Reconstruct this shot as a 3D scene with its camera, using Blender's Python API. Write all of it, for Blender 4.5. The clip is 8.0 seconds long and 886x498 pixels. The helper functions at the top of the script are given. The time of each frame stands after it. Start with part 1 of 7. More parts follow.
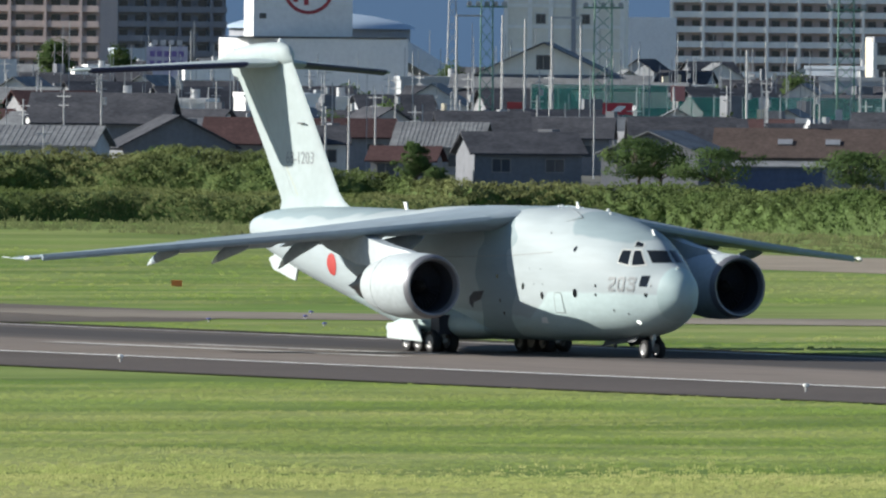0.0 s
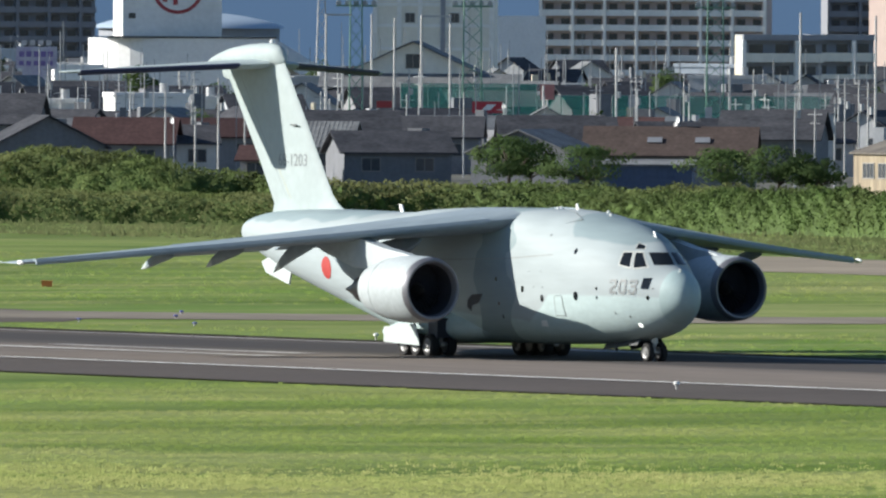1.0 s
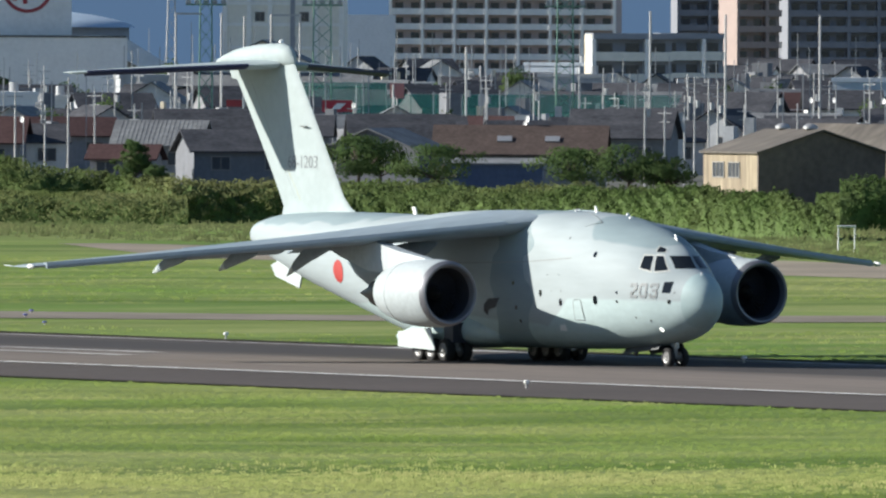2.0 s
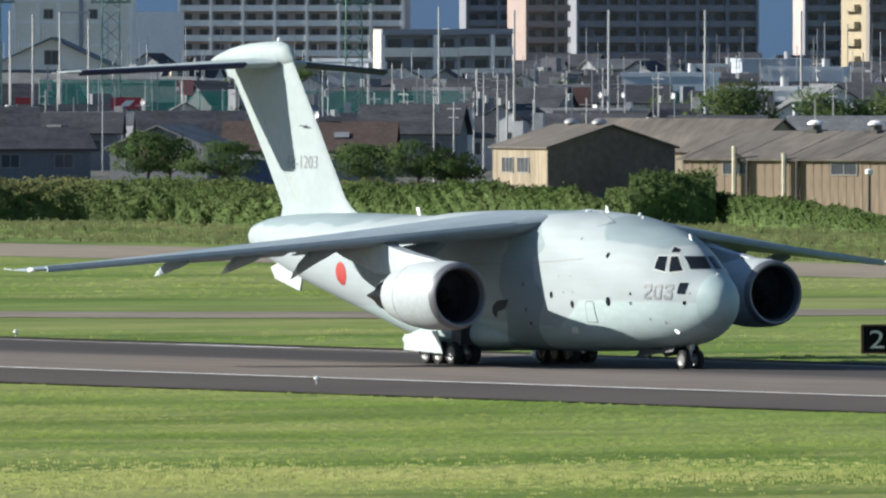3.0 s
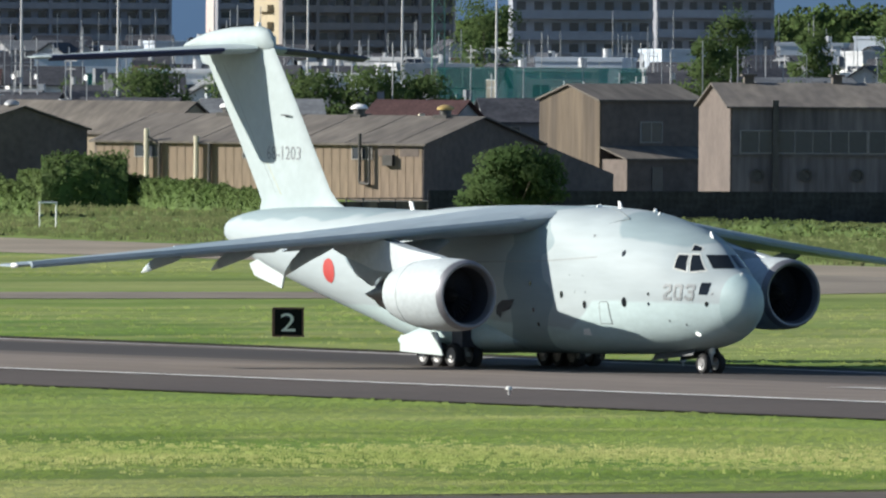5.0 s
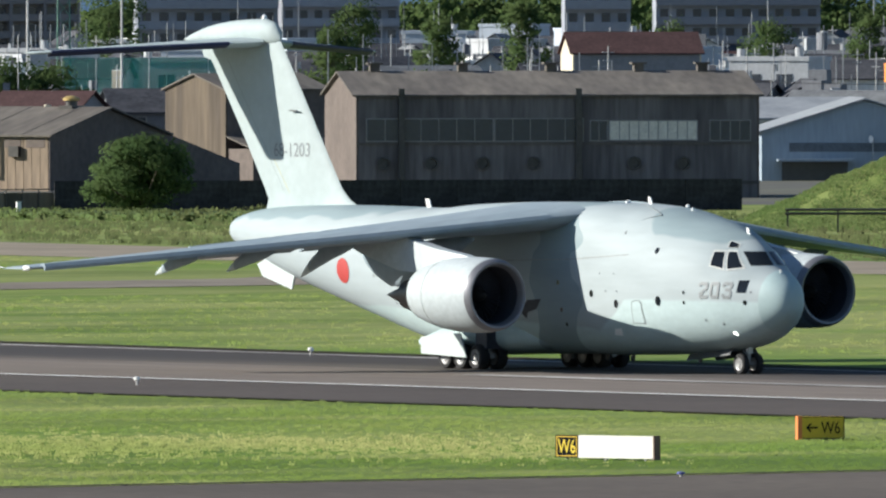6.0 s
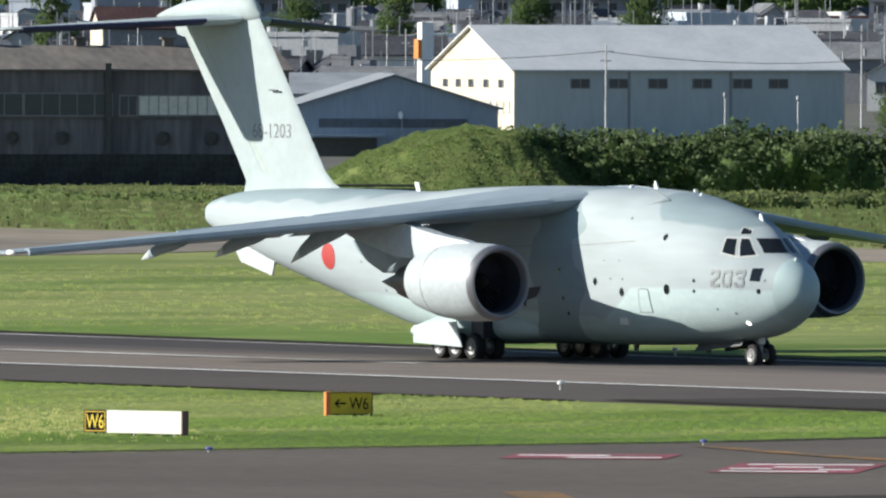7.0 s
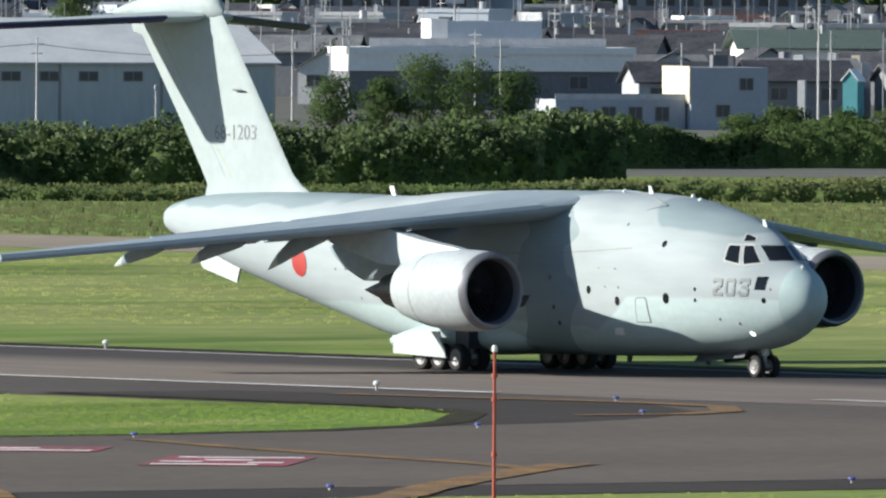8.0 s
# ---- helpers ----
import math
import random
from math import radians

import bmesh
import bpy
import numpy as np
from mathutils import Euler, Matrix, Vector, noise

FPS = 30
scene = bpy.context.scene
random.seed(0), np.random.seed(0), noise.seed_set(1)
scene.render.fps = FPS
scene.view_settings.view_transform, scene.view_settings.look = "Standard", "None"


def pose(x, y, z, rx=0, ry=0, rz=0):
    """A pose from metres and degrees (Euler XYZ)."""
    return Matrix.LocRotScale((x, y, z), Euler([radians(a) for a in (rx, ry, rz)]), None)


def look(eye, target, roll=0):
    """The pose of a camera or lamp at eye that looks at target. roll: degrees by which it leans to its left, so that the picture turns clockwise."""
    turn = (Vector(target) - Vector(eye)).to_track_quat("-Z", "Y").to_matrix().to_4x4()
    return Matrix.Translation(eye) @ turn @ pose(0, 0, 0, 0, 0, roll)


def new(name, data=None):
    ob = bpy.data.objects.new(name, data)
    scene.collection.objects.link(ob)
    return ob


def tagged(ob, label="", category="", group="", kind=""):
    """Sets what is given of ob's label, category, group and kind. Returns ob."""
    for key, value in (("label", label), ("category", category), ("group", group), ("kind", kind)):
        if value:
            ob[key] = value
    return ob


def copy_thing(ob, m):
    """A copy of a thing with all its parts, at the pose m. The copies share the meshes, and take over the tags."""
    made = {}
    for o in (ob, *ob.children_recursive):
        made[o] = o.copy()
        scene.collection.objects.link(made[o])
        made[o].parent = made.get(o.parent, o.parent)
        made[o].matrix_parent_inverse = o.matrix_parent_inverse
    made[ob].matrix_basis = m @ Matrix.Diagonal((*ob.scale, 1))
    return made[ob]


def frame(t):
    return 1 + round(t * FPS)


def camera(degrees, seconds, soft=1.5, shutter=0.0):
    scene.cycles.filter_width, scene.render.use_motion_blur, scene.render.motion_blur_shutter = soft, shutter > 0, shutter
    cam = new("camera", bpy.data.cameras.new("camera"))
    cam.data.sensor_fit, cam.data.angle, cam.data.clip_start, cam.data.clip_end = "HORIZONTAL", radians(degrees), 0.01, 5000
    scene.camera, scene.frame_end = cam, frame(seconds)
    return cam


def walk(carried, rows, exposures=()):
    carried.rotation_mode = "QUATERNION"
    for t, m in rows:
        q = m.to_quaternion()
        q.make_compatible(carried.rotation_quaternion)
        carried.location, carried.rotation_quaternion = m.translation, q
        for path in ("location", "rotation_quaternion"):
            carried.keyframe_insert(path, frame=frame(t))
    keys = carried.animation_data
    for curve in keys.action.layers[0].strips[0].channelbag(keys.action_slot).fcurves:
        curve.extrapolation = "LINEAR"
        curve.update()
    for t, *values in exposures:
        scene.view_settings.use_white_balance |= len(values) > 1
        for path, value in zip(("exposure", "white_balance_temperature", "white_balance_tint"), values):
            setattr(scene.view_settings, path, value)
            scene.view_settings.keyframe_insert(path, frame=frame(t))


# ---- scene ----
EYE = Vector((0.0, -433.22, 15.73))
# seconds, bearing, tilt, lean of the camera, and the aircraft's way along the runway
PATH = [
    (0, 60.5722, -0.7168, 0.522, -748.48),
    (0.5, 60.3804, -0.7164, 0.418, -742.94),
    (1, 60.1803, -0.7170, 0.315, -736.67),
    (1.5, 59.9688, -0.7179, 0.380, -729.50),
    (2.25, 59.5789, -0.7186, 0.200, -717.13),
    (3, 59.0928, -0.7283, 0.019, -702.71),
    (3.5, 58.7074, -0.7484, 0.143, -691.91),
    (4, 58.2654, -0.7669, 0.193, -680.29),
    (4.5, 57.7936, -0.7724, 0.464, -667.73),
    (5.25, 57.0467, -0.7798, 0.221, -647.30),
    (6, 56.1914, -0.8052, -0.067, -624.95),
    (6.5, 55.5206, -0.8423, 0.0, -608.96),
    (7, 54.7700, -0.8784, 0.176, -592.15),
    (7.5, 53.9488, -0.8911, 0.270, -574.52),
    (8, 53.0516, -0.8936, 0.287, -556.12),
]
cam = camera(2.673, 8.0, soft=2.3)
walk(cam, [(t, pose(EYE.x, EYE.y, EYE.z, 90 + tilt, 0, yaw) @ pose(0, 0, 0, 0, 0, lean)) for t, yaw, tilt, lean, _ in PATH])

# ---- light ----
SUN = Vector((0.545, 0.76, -0.405)).normalized()
world = bpy.data.worlds.new("sky")
scene.world = world
world.use_nodes = True
wn, wl = world.node_tree.nodes, world.node_tree.links
sky = wn.new("ShaderNodeTexSky")
sky.sky_type, sky.sun_disc = "NISHITA", False
sky.sun_elevation = math.asin(-SUN.z)
sky.sun_rotation = math.atan2(-SUN.x, -SUN.y)
sky.air_density, sky.dust_density, sky.ozone_density = 1.0, 0.2, 4.0
wl.new(sky.outputs[0], wn["Background"].inputs[0])
wn["Background"].inputs[1].default_value = 0.060
sun = new("sun", bpy.data.lights.new("sun", "SUN"))
sun.data.energy, sun.data.angle, sun.data.color = 4.4, radians(0.53), (1.0, 0.955, 0.87)
sun.matrix_world = look((0, -433, 400), Vector((0, -433, 400)) + SUN)
scene.view_settings.exposure = 0.86

# ---- materials ----
MATS = {}


def mat(name, col, rough=0.7, metal=0.0, var=0.2, scale=1.0, col2=None, bump=0.0, stretch=(1, 1, 1), spec=0.5, fine=6.0, island=0.0):
    """A surface with variation at two scales; col2 is the colour of its patches, island varies loose pieces."""
    if name in MATS:
        return MATS[name]
    m = bpy.data.materials.new(name)
    m.use_nodes = True
    n, l = m.node_tree.nodes, m.node_tree.links
    b = n["Principled BSDF"]
    b.inputs["Roughness"].default_value, b.inputs["Metallic"].default_value = rough, metal
    b.inputs["Specular IOR Level"].default_value = spec
    tc, mp = n.new("ShaderNodeTexCoord"), n.new("ShaderNodeMapping")
    mp.inputs["Scale"].default_value = stretch
    l.new(tc.outputs["Object"], mp.inputs["Vector"])
    big, small = n.new("ShaderNodeTexNoise"), n.new("ShaderNodeTexNoise")
    big.inputs["Scale"].default_value, small.inputs["Scale"].default_value = scale, scale * fine
    big.inputs["Detail"].default_value, small.inputs["Detail"].default_value = 4, 6
    l.new(mp.outputs[0], big.inputs["Vector"]), l.new(mp.outputs[0], small.inputs["Vector"])
    patch = n.new("ShaderNodeMapRange")
    patch.inputs["From Min"].default_value, patch.inputs["From Max"].default_value = 0.36, 0.64
    l.new(big.outputs["Fac"], patch.inputs["Value"])
    mix = n.new("ShaderNodeMix")
    mix.data_type = "RGBA"
    second = col2 or tuple(c * (1 - var) for c in col)
    mix.inputs[6].default_value, mix.inputs[7].default_value = (*col, 1), (*second, 1)
    l.new(patch.outputs[0], mix.inputs[0])
    grain = n.new("ShaderNodeMapRange")
    grain.inputs["From Min"].default_value, grain.inputs["From Max"].default_value = 0.3, 0.7
    grain.inputs["To Min"].default_value, grain.inputs["To Max"].default_value = 1 - var, 1 + var
    l.new(small.outputs["Fac"], grain.inputs["Value"])
    mul = n.new("ShaderNodeMix")
    mul.data_type, mul.blend_type = "RGBA", "MULTIPLY"
    mul.inputs[0].default_value = 1.0
    l.new(mix.outputs[2], mul.inputs[6]), l.new(grain.outputs[0], mul.inputs[7])
    last = mul.outputs[2]
    if island:
        geo, isl, mul2 = n.new("ShaderNodeNewGeometry"), n.new("ShaderNodeMapRange"), n.new("ShaderNodeMix")
        mul2.data_type, mul2.blend_type = "RGBA", "MULTIPLY"
        mul2.inputs[0].default_value = 1.0
        isl.inputs["To Min"].default_value, isl.inputs["To Max"].default_value = 1 - island, 1 + island
        l.new(geo.outputs["Random Per Island"], isl.inputs["Value"])
        l.new(last, mul2.inputs[6]), l.new(isl.outputs[0], mul2.inputs[7])
        last = mul2.outputs[2]
    l.new(last, b.inputs["Base Color"])
    if bump:
        bp = n.new("ShaderNodeBump")
        bp.inputs["Strength"].default_value, bp.inputs["Distance"].default_value = 0.6, bump
        l.new(small.outputs["Fac"], bp.inputs["Height"]), l.new(bp.outputs[0], b.inputs["Normal"])
    MATS[name] = m
    return m


def see_through(m, amount):
    """Lets part of the light pass through the gaps of a net."""
    n, l = m.node_tree.nodes, m.node_tree.links
    b, out = n["Principled BSDF"], n["Material Output"]
    t, s = n.new("ShaderNodeBsdfTransparent"), n.new("ShaderNodeMixShader")
    s.inputs[0].default_value = amount
    l.new(b.outputs[0], s.inputs[1]), l.new(t.outputs[0], s.inputs[2]), l.new(s.outputs[0], out.inputs[0])
    return m


def leafy(m, share=0.45):
    """Lets light through thin blades and leaves."""
    n, l = m.node_tree.nodes, m.node_tree.links
    b, out = n["Principled BSDF"], n["Material Output"]
    t, s = n.new("ShaderNodeBsdfTranslucent"), n.new("ShaderNodeMixShader")
    l.new(b.inputs["Base Color"].links[0].from_socket, t.inputs["Color"])
    s.inputs[0].default_value = share
    l.new(b.outputs[0], s.inputs[1]), l.new(t.outputs[0], s.inputs[2]), l.new(s.outputs[0], out.inputs[0])
    return m


def grass_mat(name, fresh, lush, dry, dry_share):
    """Mown grass: broad patches, drier streaks, and a fine grain."""
    m = mat(name, fresh, 0.95, 0, 0.16, 0.022, lush, 0.0, stretch=(0.7, 1, 1), fine=60, spec=0.1, island=0.09)
    n, l = m.node_tree.nodes, m.node_tree.links
    b = n["Principled BSDF"]
    base = b.inputs["Base Color"].links[0].from_socket
    tc = n.new("ShaderNodeTexCoord")
    for scale, detail, lo, hi, colour, share in ((0.022, 4.0, 0.59 - dry_share, 0.70, dry, 0.75), (0.05, 4.0, 0.46, 0.62, tuple(c * 0.55 for c in fresh), 0.6), (0.13, 4.0, 0.52, 0.68, dry, 0.6), (0.4, 2.0, 0.5, 0.75, tuple(c * 0.55 for c in fresh), 0.4), (2.2, 2.0, 0.5, 0.75, tuple(c * 0.6 for c in fresh), 0.4)):
        mp, nz, edge, mx = n.new("ShaderNodeMapping"), n.new("ShaderNodeTexNoise"), n.new("ShaderNodeMapRange"), n.new("ShaderNodeMix")
        mp.inputs["Location"].default_value = (scale * 37, scale * 91, 0)
        mp.inputs["Rotation"].default_value = (0, 0, radians(32))
        mp.inputs["Scale"].default_value = (1.0, 0.45, 1)
        nz.inputs["Scale"].default_value, nz.inputs["Detail"].default_value = scale, detail
        edge.inputs["From Min"].default_value, edge.inputs["From Max"].default_value = lo, hi
        edge.inputs["To Max"].default_value = share
        mx.data_type = "RGBA"
        mx.inputs[7].default_value = (*colour, 1)
        l.new(tc.outputs["Object"], mp.inputs["Vector"]), l.new(mp.outputs[0], nz.inputs["Vector"]), l.new(nz.outputs["Fac"], edge.inputs["Value"])
        if colour is dry:  # the field is drier away from the runway
            xyz, span, total = n.new("ShaderNodeSeparateXYZ"), n.new("ShaderNodeMapRange"), n.new("ShaderNodeMath")
            span.inputs["From Min"].default_value, span.inputs["From Max"].default_value = -85, -160
            span.inputs["To Max"].default_value = 0.19
            l.new(tc.outputs["Object"], xyz.inputs[0]), l.new(xyz.outputs["Y"], span.inputs["Value"])
            l.new(nz.outputs["Fac"], total.inputs[0]), l.new(span.outputs[0], total.inputs[1])
            # and beyond the runway, more so towards its far end
            over, end, both, whole = n.new("ShaderNodeMapRange"), n.new("ShaderNodeMapRange"), n.new("ShaderNodeMath"), n.new("ShaderNodeMath")
            over.inputs["From Min"].default_value, over.inputs["From Max"].default_value = 8, 40
            end.inputs["From Min"].default_value, end.inputs["From Max"].default_value = -880, -700
            end.inputs["To Min"].default_value, end.inputs["To Max"].default_value = 0.04, 0.13
            both.operation = "MULTIPLY"
            l.new(xyz.outputs["Y"], over.inputs["Value"]), l.new(xyz.outputs["X"], end.inputs["Value"])
            l.new(over.outputs[0], both.inputs[0]), l.new(end.outputs[0], both.inputs[1])
            l.new(total.outputs[0], whole.inputs[0]), l.new(both.outputs[0], whole.inputs[1]), l.new(whole.outputs[0], edge.inputs["Value"])
        l.new(edge.outputs[0], mx.inputs[0]), l.new(base, mx.inputs[6])
        base = mx.outputs[2]
    l.new(base, b.inputs["Base Color"])
    return m


def camo(name, light, grey, dark):
    """Two-tone military paint: pale below a wavy line, grey above, darker patches on the back, painted shade under the
    wing.
    """
    m = mat(name, light, 0.62, 0, 0.035, 0.5, spec=0.25, fine=9)
    n, l = m.node_tree.nodes, m.node_tree.links
    b = n["Principled BSDF"]
    base = b.inputs["Base Color"].links[0].from_socket
    tc, sep, nz = n.new("ShaderNodeTexCoord"), n.new("ShaderNodeSeparateXYZ"), n.new("ShaderNodeTexNoise")
    nz.inputs["Scale"].default_value, nz.inputs["Detail"].default_value = 0.5, 1.0
    l.new(tc.outputs["Object"], sep.inputs[0]), l.new(tc.outputs["Object"], nz.inputs["Vector"])
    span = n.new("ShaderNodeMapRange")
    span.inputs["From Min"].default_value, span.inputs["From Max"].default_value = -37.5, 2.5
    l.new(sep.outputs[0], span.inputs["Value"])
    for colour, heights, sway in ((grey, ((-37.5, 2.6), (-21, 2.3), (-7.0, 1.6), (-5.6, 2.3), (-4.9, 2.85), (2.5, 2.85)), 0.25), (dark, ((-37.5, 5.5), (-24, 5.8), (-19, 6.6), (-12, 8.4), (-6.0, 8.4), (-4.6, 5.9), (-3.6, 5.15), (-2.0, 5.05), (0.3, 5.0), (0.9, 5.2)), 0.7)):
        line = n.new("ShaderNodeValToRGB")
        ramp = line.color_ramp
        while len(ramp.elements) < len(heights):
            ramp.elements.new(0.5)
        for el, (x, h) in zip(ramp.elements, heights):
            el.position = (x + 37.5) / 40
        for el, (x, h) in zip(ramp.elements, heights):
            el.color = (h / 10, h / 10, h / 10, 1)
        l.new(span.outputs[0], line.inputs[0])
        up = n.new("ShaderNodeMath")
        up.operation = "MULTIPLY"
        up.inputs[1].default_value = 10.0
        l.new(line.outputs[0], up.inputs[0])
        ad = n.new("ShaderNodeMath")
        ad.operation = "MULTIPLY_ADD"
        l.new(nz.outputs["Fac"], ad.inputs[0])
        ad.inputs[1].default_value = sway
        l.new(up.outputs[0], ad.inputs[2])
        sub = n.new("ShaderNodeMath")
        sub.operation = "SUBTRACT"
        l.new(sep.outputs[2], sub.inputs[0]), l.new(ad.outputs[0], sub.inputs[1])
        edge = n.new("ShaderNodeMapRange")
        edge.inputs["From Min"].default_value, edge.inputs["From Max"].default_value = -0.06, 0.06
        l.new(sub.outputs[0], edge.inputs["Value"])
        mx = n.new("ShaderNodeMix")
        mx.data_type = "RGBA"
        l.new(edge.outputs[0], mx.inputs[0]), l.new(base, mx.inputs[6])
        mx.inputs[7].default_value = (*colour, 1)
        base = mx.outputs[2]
    # a darker patch on the side, painted in where the wing's shadow falls
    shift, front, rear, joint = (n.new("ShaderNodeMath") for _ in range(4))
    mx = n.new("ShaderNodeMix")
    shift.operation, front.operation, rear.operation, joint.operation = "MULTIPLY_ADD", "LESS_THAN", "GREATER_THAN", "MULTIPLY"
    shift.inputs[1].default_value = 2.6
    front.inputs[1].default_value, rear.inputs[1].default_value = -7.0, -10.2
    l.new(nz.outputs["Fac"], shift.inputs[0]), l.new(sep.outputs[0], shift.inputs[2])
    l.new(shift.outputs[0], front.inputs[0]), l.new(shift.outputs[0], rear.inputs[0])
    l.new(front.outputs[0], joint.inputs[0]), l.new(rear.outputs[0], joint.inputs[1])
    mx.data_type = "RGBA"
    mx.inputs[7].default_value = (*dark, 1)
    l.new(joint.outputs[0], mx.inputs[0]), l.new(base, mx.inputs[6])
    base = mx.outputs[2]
    grime, lev, mul = n.new("ShaderNodeTexNoise"), n.new("ShaderNodeMapRange"), n.new("ShaderNodeMix")
    mp = n.new("ShaderNodeMapping")
    mp.inputs["Scale"].default_value = (0.5, 1, 2.5)
    l.new(tc.outputs["Object"], mp.inputs["Vector"]), l.new(mp.outputs[0], grime.inputs["Vector"])
    grime.inputs["Scale"].default_value, grime.inputs["Detail"].default_value = 1.3, 7
    lev.inputs["To Min"].default_value, lev.inputs["To Max"].default_value = 0.86, 1.1
    mul.data_type, mul.blend_type = "RGBA", "MULTIPLY"
    mul.inputs[0].default_value = 1
    l.new(grime.outputs["Fac"], lev.inputs["Value"]), l.new(base, mul.inputs[6]), l.new(lev.outputs[0], mul.inputs[7])
    l.new(mul.outputs[2], b.inputs["Base Color"])
    return m


PAINT = camo("camouflage_and_wing_shade", (0.43, 0.535, 0.54), (0.355, 0.41, 0.425), (0.245, 0.315, 0.335))
FIN = mat("fin_paint", (0.375, 0.44, 0.445), 0.62, 0, 0.05, 0.4, (0.35, 0.41, 0.415), spec=0.25)
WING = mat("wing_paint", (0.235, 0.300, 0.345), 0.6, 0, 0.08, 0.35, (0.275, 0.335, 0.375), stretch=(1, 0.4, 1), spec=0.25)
RADOME = mat("radome_paint", (0.36, 0.47, 0.475), 0.55, 0, 0.03, 0.8)
NACELLE = mat("nacelle_paint", (0.41, 0.46, 0.475), 0.55, 0, 0.08, 0.7)
PALE = mat("pale_panel", (0.47, 0.53, 0.525), 0.5, 0, 0.04, 0.9)
LIP = mat("bare_metal", (0.20, 0.205, 0.225), 0.45, 0.4, 0.06, 2)
# near-black stands for shade in ducts and bays; also the hatch colour
DARKIN = mat("recess_and_hatch_dark", (0.040, 0.043, 0.056), 0.7, 0.0, 0.2, 3)
TITAN = mat("hot_metal", (0.10, 0.095, 0.09), 0.42, 0.7, 0.25, 3)
GLASS = mat("cockpit_glass", (0.012, 0.015, 0.018), 0.08, 0, 0.05, 2)
FRAMEWHITE = mat("window_frame_paint", (0.54, 0.56, 0.53), 0.5, 0, 0.03, 2)
MARK = mat("marking_grey", (0.205, 0.225, 0.235), 0.6, 0, 0.08, 2)
NUMERAL = mat("faded_number_grey", (0.24, 0.262, 0.268), 0.6, 0, 0.06, 2)
DARKMARK = mat("marking_dark", (0.10, 0.105, 0.11), 0.6, 0, 0.08, 2)
RED = mat("marking_red", (0.42, 0.045, 0.04), 0.55, 0, 0.08, 2)
SEAM = mat("panel_seam", (0.19, 0.215, 0.22), 0.6, 0, 0.1, 2)
TYRE = mat("tyre_rubber", (0.018, 0.018, 0.019), 0.85, 0, 0.2, 6)
RIM = mat("wheel_rim", (0.30, 0.30, 0.30), 0.4, 0.2, 0.08, 6)
STRUT = mat("gear_strut", (0.45, 0.47, 0.47), 0.4, 0.3, 0.1, 6)
LAMPLIT = mat("lit_landing_light", (0.85, 0.86, 0.84), 0.2, 0, 0.02, 4)
LAMPLIT.node_tree.nodes["Principled BSDF"].inputs["Emission Color"].default_value = (1.0, 0.97, 0.9, 1)
LAMPLIT.node_tree.nodes["Principled BSDF"].inputs["Emission Strength"].default_value = 1.2
WHITELIGHT = mat("clear_light", (0.85, 0.86, 0.84), 0.2, 0, 0.02, 4)


# ---- building blocks ----
class Shape:
    """Collects vertices and faces for one mesh."""

    def __init__(self):
        self.v, self.f = [], []

    def add(self, verts, faces):
        o = len(self.v)
        self.v += [tuple(p) for p in verts]
        self.f += [tuple(i + o for i in q) for q in faces]
        return self

    def box(self, x0, x1, y0, y1, z0, z1):
        return self.add([(x, y, z) for z in (z0, z1) for x, y in ((x0, y0), (x1, y0), (x1, y1), (x0, y1))],
                        [(3, 2, 1, 0), (4, 5, 6, 7), (0, 1, 5, 4), (1, 2, 6, 5), (2, 3, 7, 6), (3, 0, 4, 7)])

    def loft(self, rings, close=True):
        n = len(rings[0])
        v = [p for r in rings for p in r]
        f = [(i * n + j, i * n + (j + 1) % n, (i + 1) * n + (j + 1) % n, (i + 1) * n + j) for i in range(len(rings) - 1) for j in range(n)]
        if close:
            f += [tuple(range(n - 1, -1, -1)), tuple(range((len(rings) - 1) * n, len(rings) * n))]
        return self.add(v, f)

    def lathe(self, profile, centre, axis=0, n=32, close=False):
        rings = []
        for a, r in profile:
            ring = []
            for k in range(n):
                c, s = r * math.cos(2 * math.pi * k / n), r * math.sin(2 * math.pi * k / n)
                q = [(a, c, s), (s, a, c), (c, s, a)][axis]
                ring.append(tuple(q[i] + centre[i] for i in range(3)))
            rings.append(ring)
        return self.loft(rings, close)

    def tube(self, a, b, r0, r1=None, n=8):
        a, b = Vector(a), Vector(b)
        r1 = r0 if r1 is None else r1
        d = (b - a).normalized()
        u = d.orthogonal().normalized()
        w = d.cross(u)
        return self.loft([[p + r * (u * math.cos(2 * math.pi * k / n) + w * math.sin(2 * math.pi * k / n)) for k in range(n)] for p, r in ((a, r0), (b, r1))])

    def prism(self, outline, y0, y1):
        """An outline in x and z, from y0 to y1."""
        return self.loft([[(x, y0, z) for x, z in outline], [(x, y1, z) for x, z in outline]])

    def plan(self, outline, z0, z1):
        return self.loft([[(x, y, z0) for x, y in outline], [(x, y, z1) for x, y in outline]])

    def mesh(self, name, material, smooth=False):
        me = bpy.data.meshes.new(name)
        me.from_pydata(self.v, [], self.f)
        bm = bmesh.new()
        bm.from_mesh(me)
        bmesh.ops.recalc_face_normals(bm, faces=bm.faces)
        bm.to_mesh(me)
        bm.free()
        me.materials.append(material)
        if smooth:
            me.shade_smooth()
            me.set_sharp_from_angle(angle=radians(40))
        return me


def part(name, shape, material, parent=None, label="", smooth=False):
    me = shape.mesh(name, material, smooth) if isinstance(shape, Shape) else shape
    ob = new(name, me)
    if parent is not None:
        ob.parent = parent
    return tagged(ob, label)


def thing(name, m, label, category, group="", kind=""):
    ob = new(name)
    ob.matrix_basis = m
    return tagged(ob, label, category, group, kind)


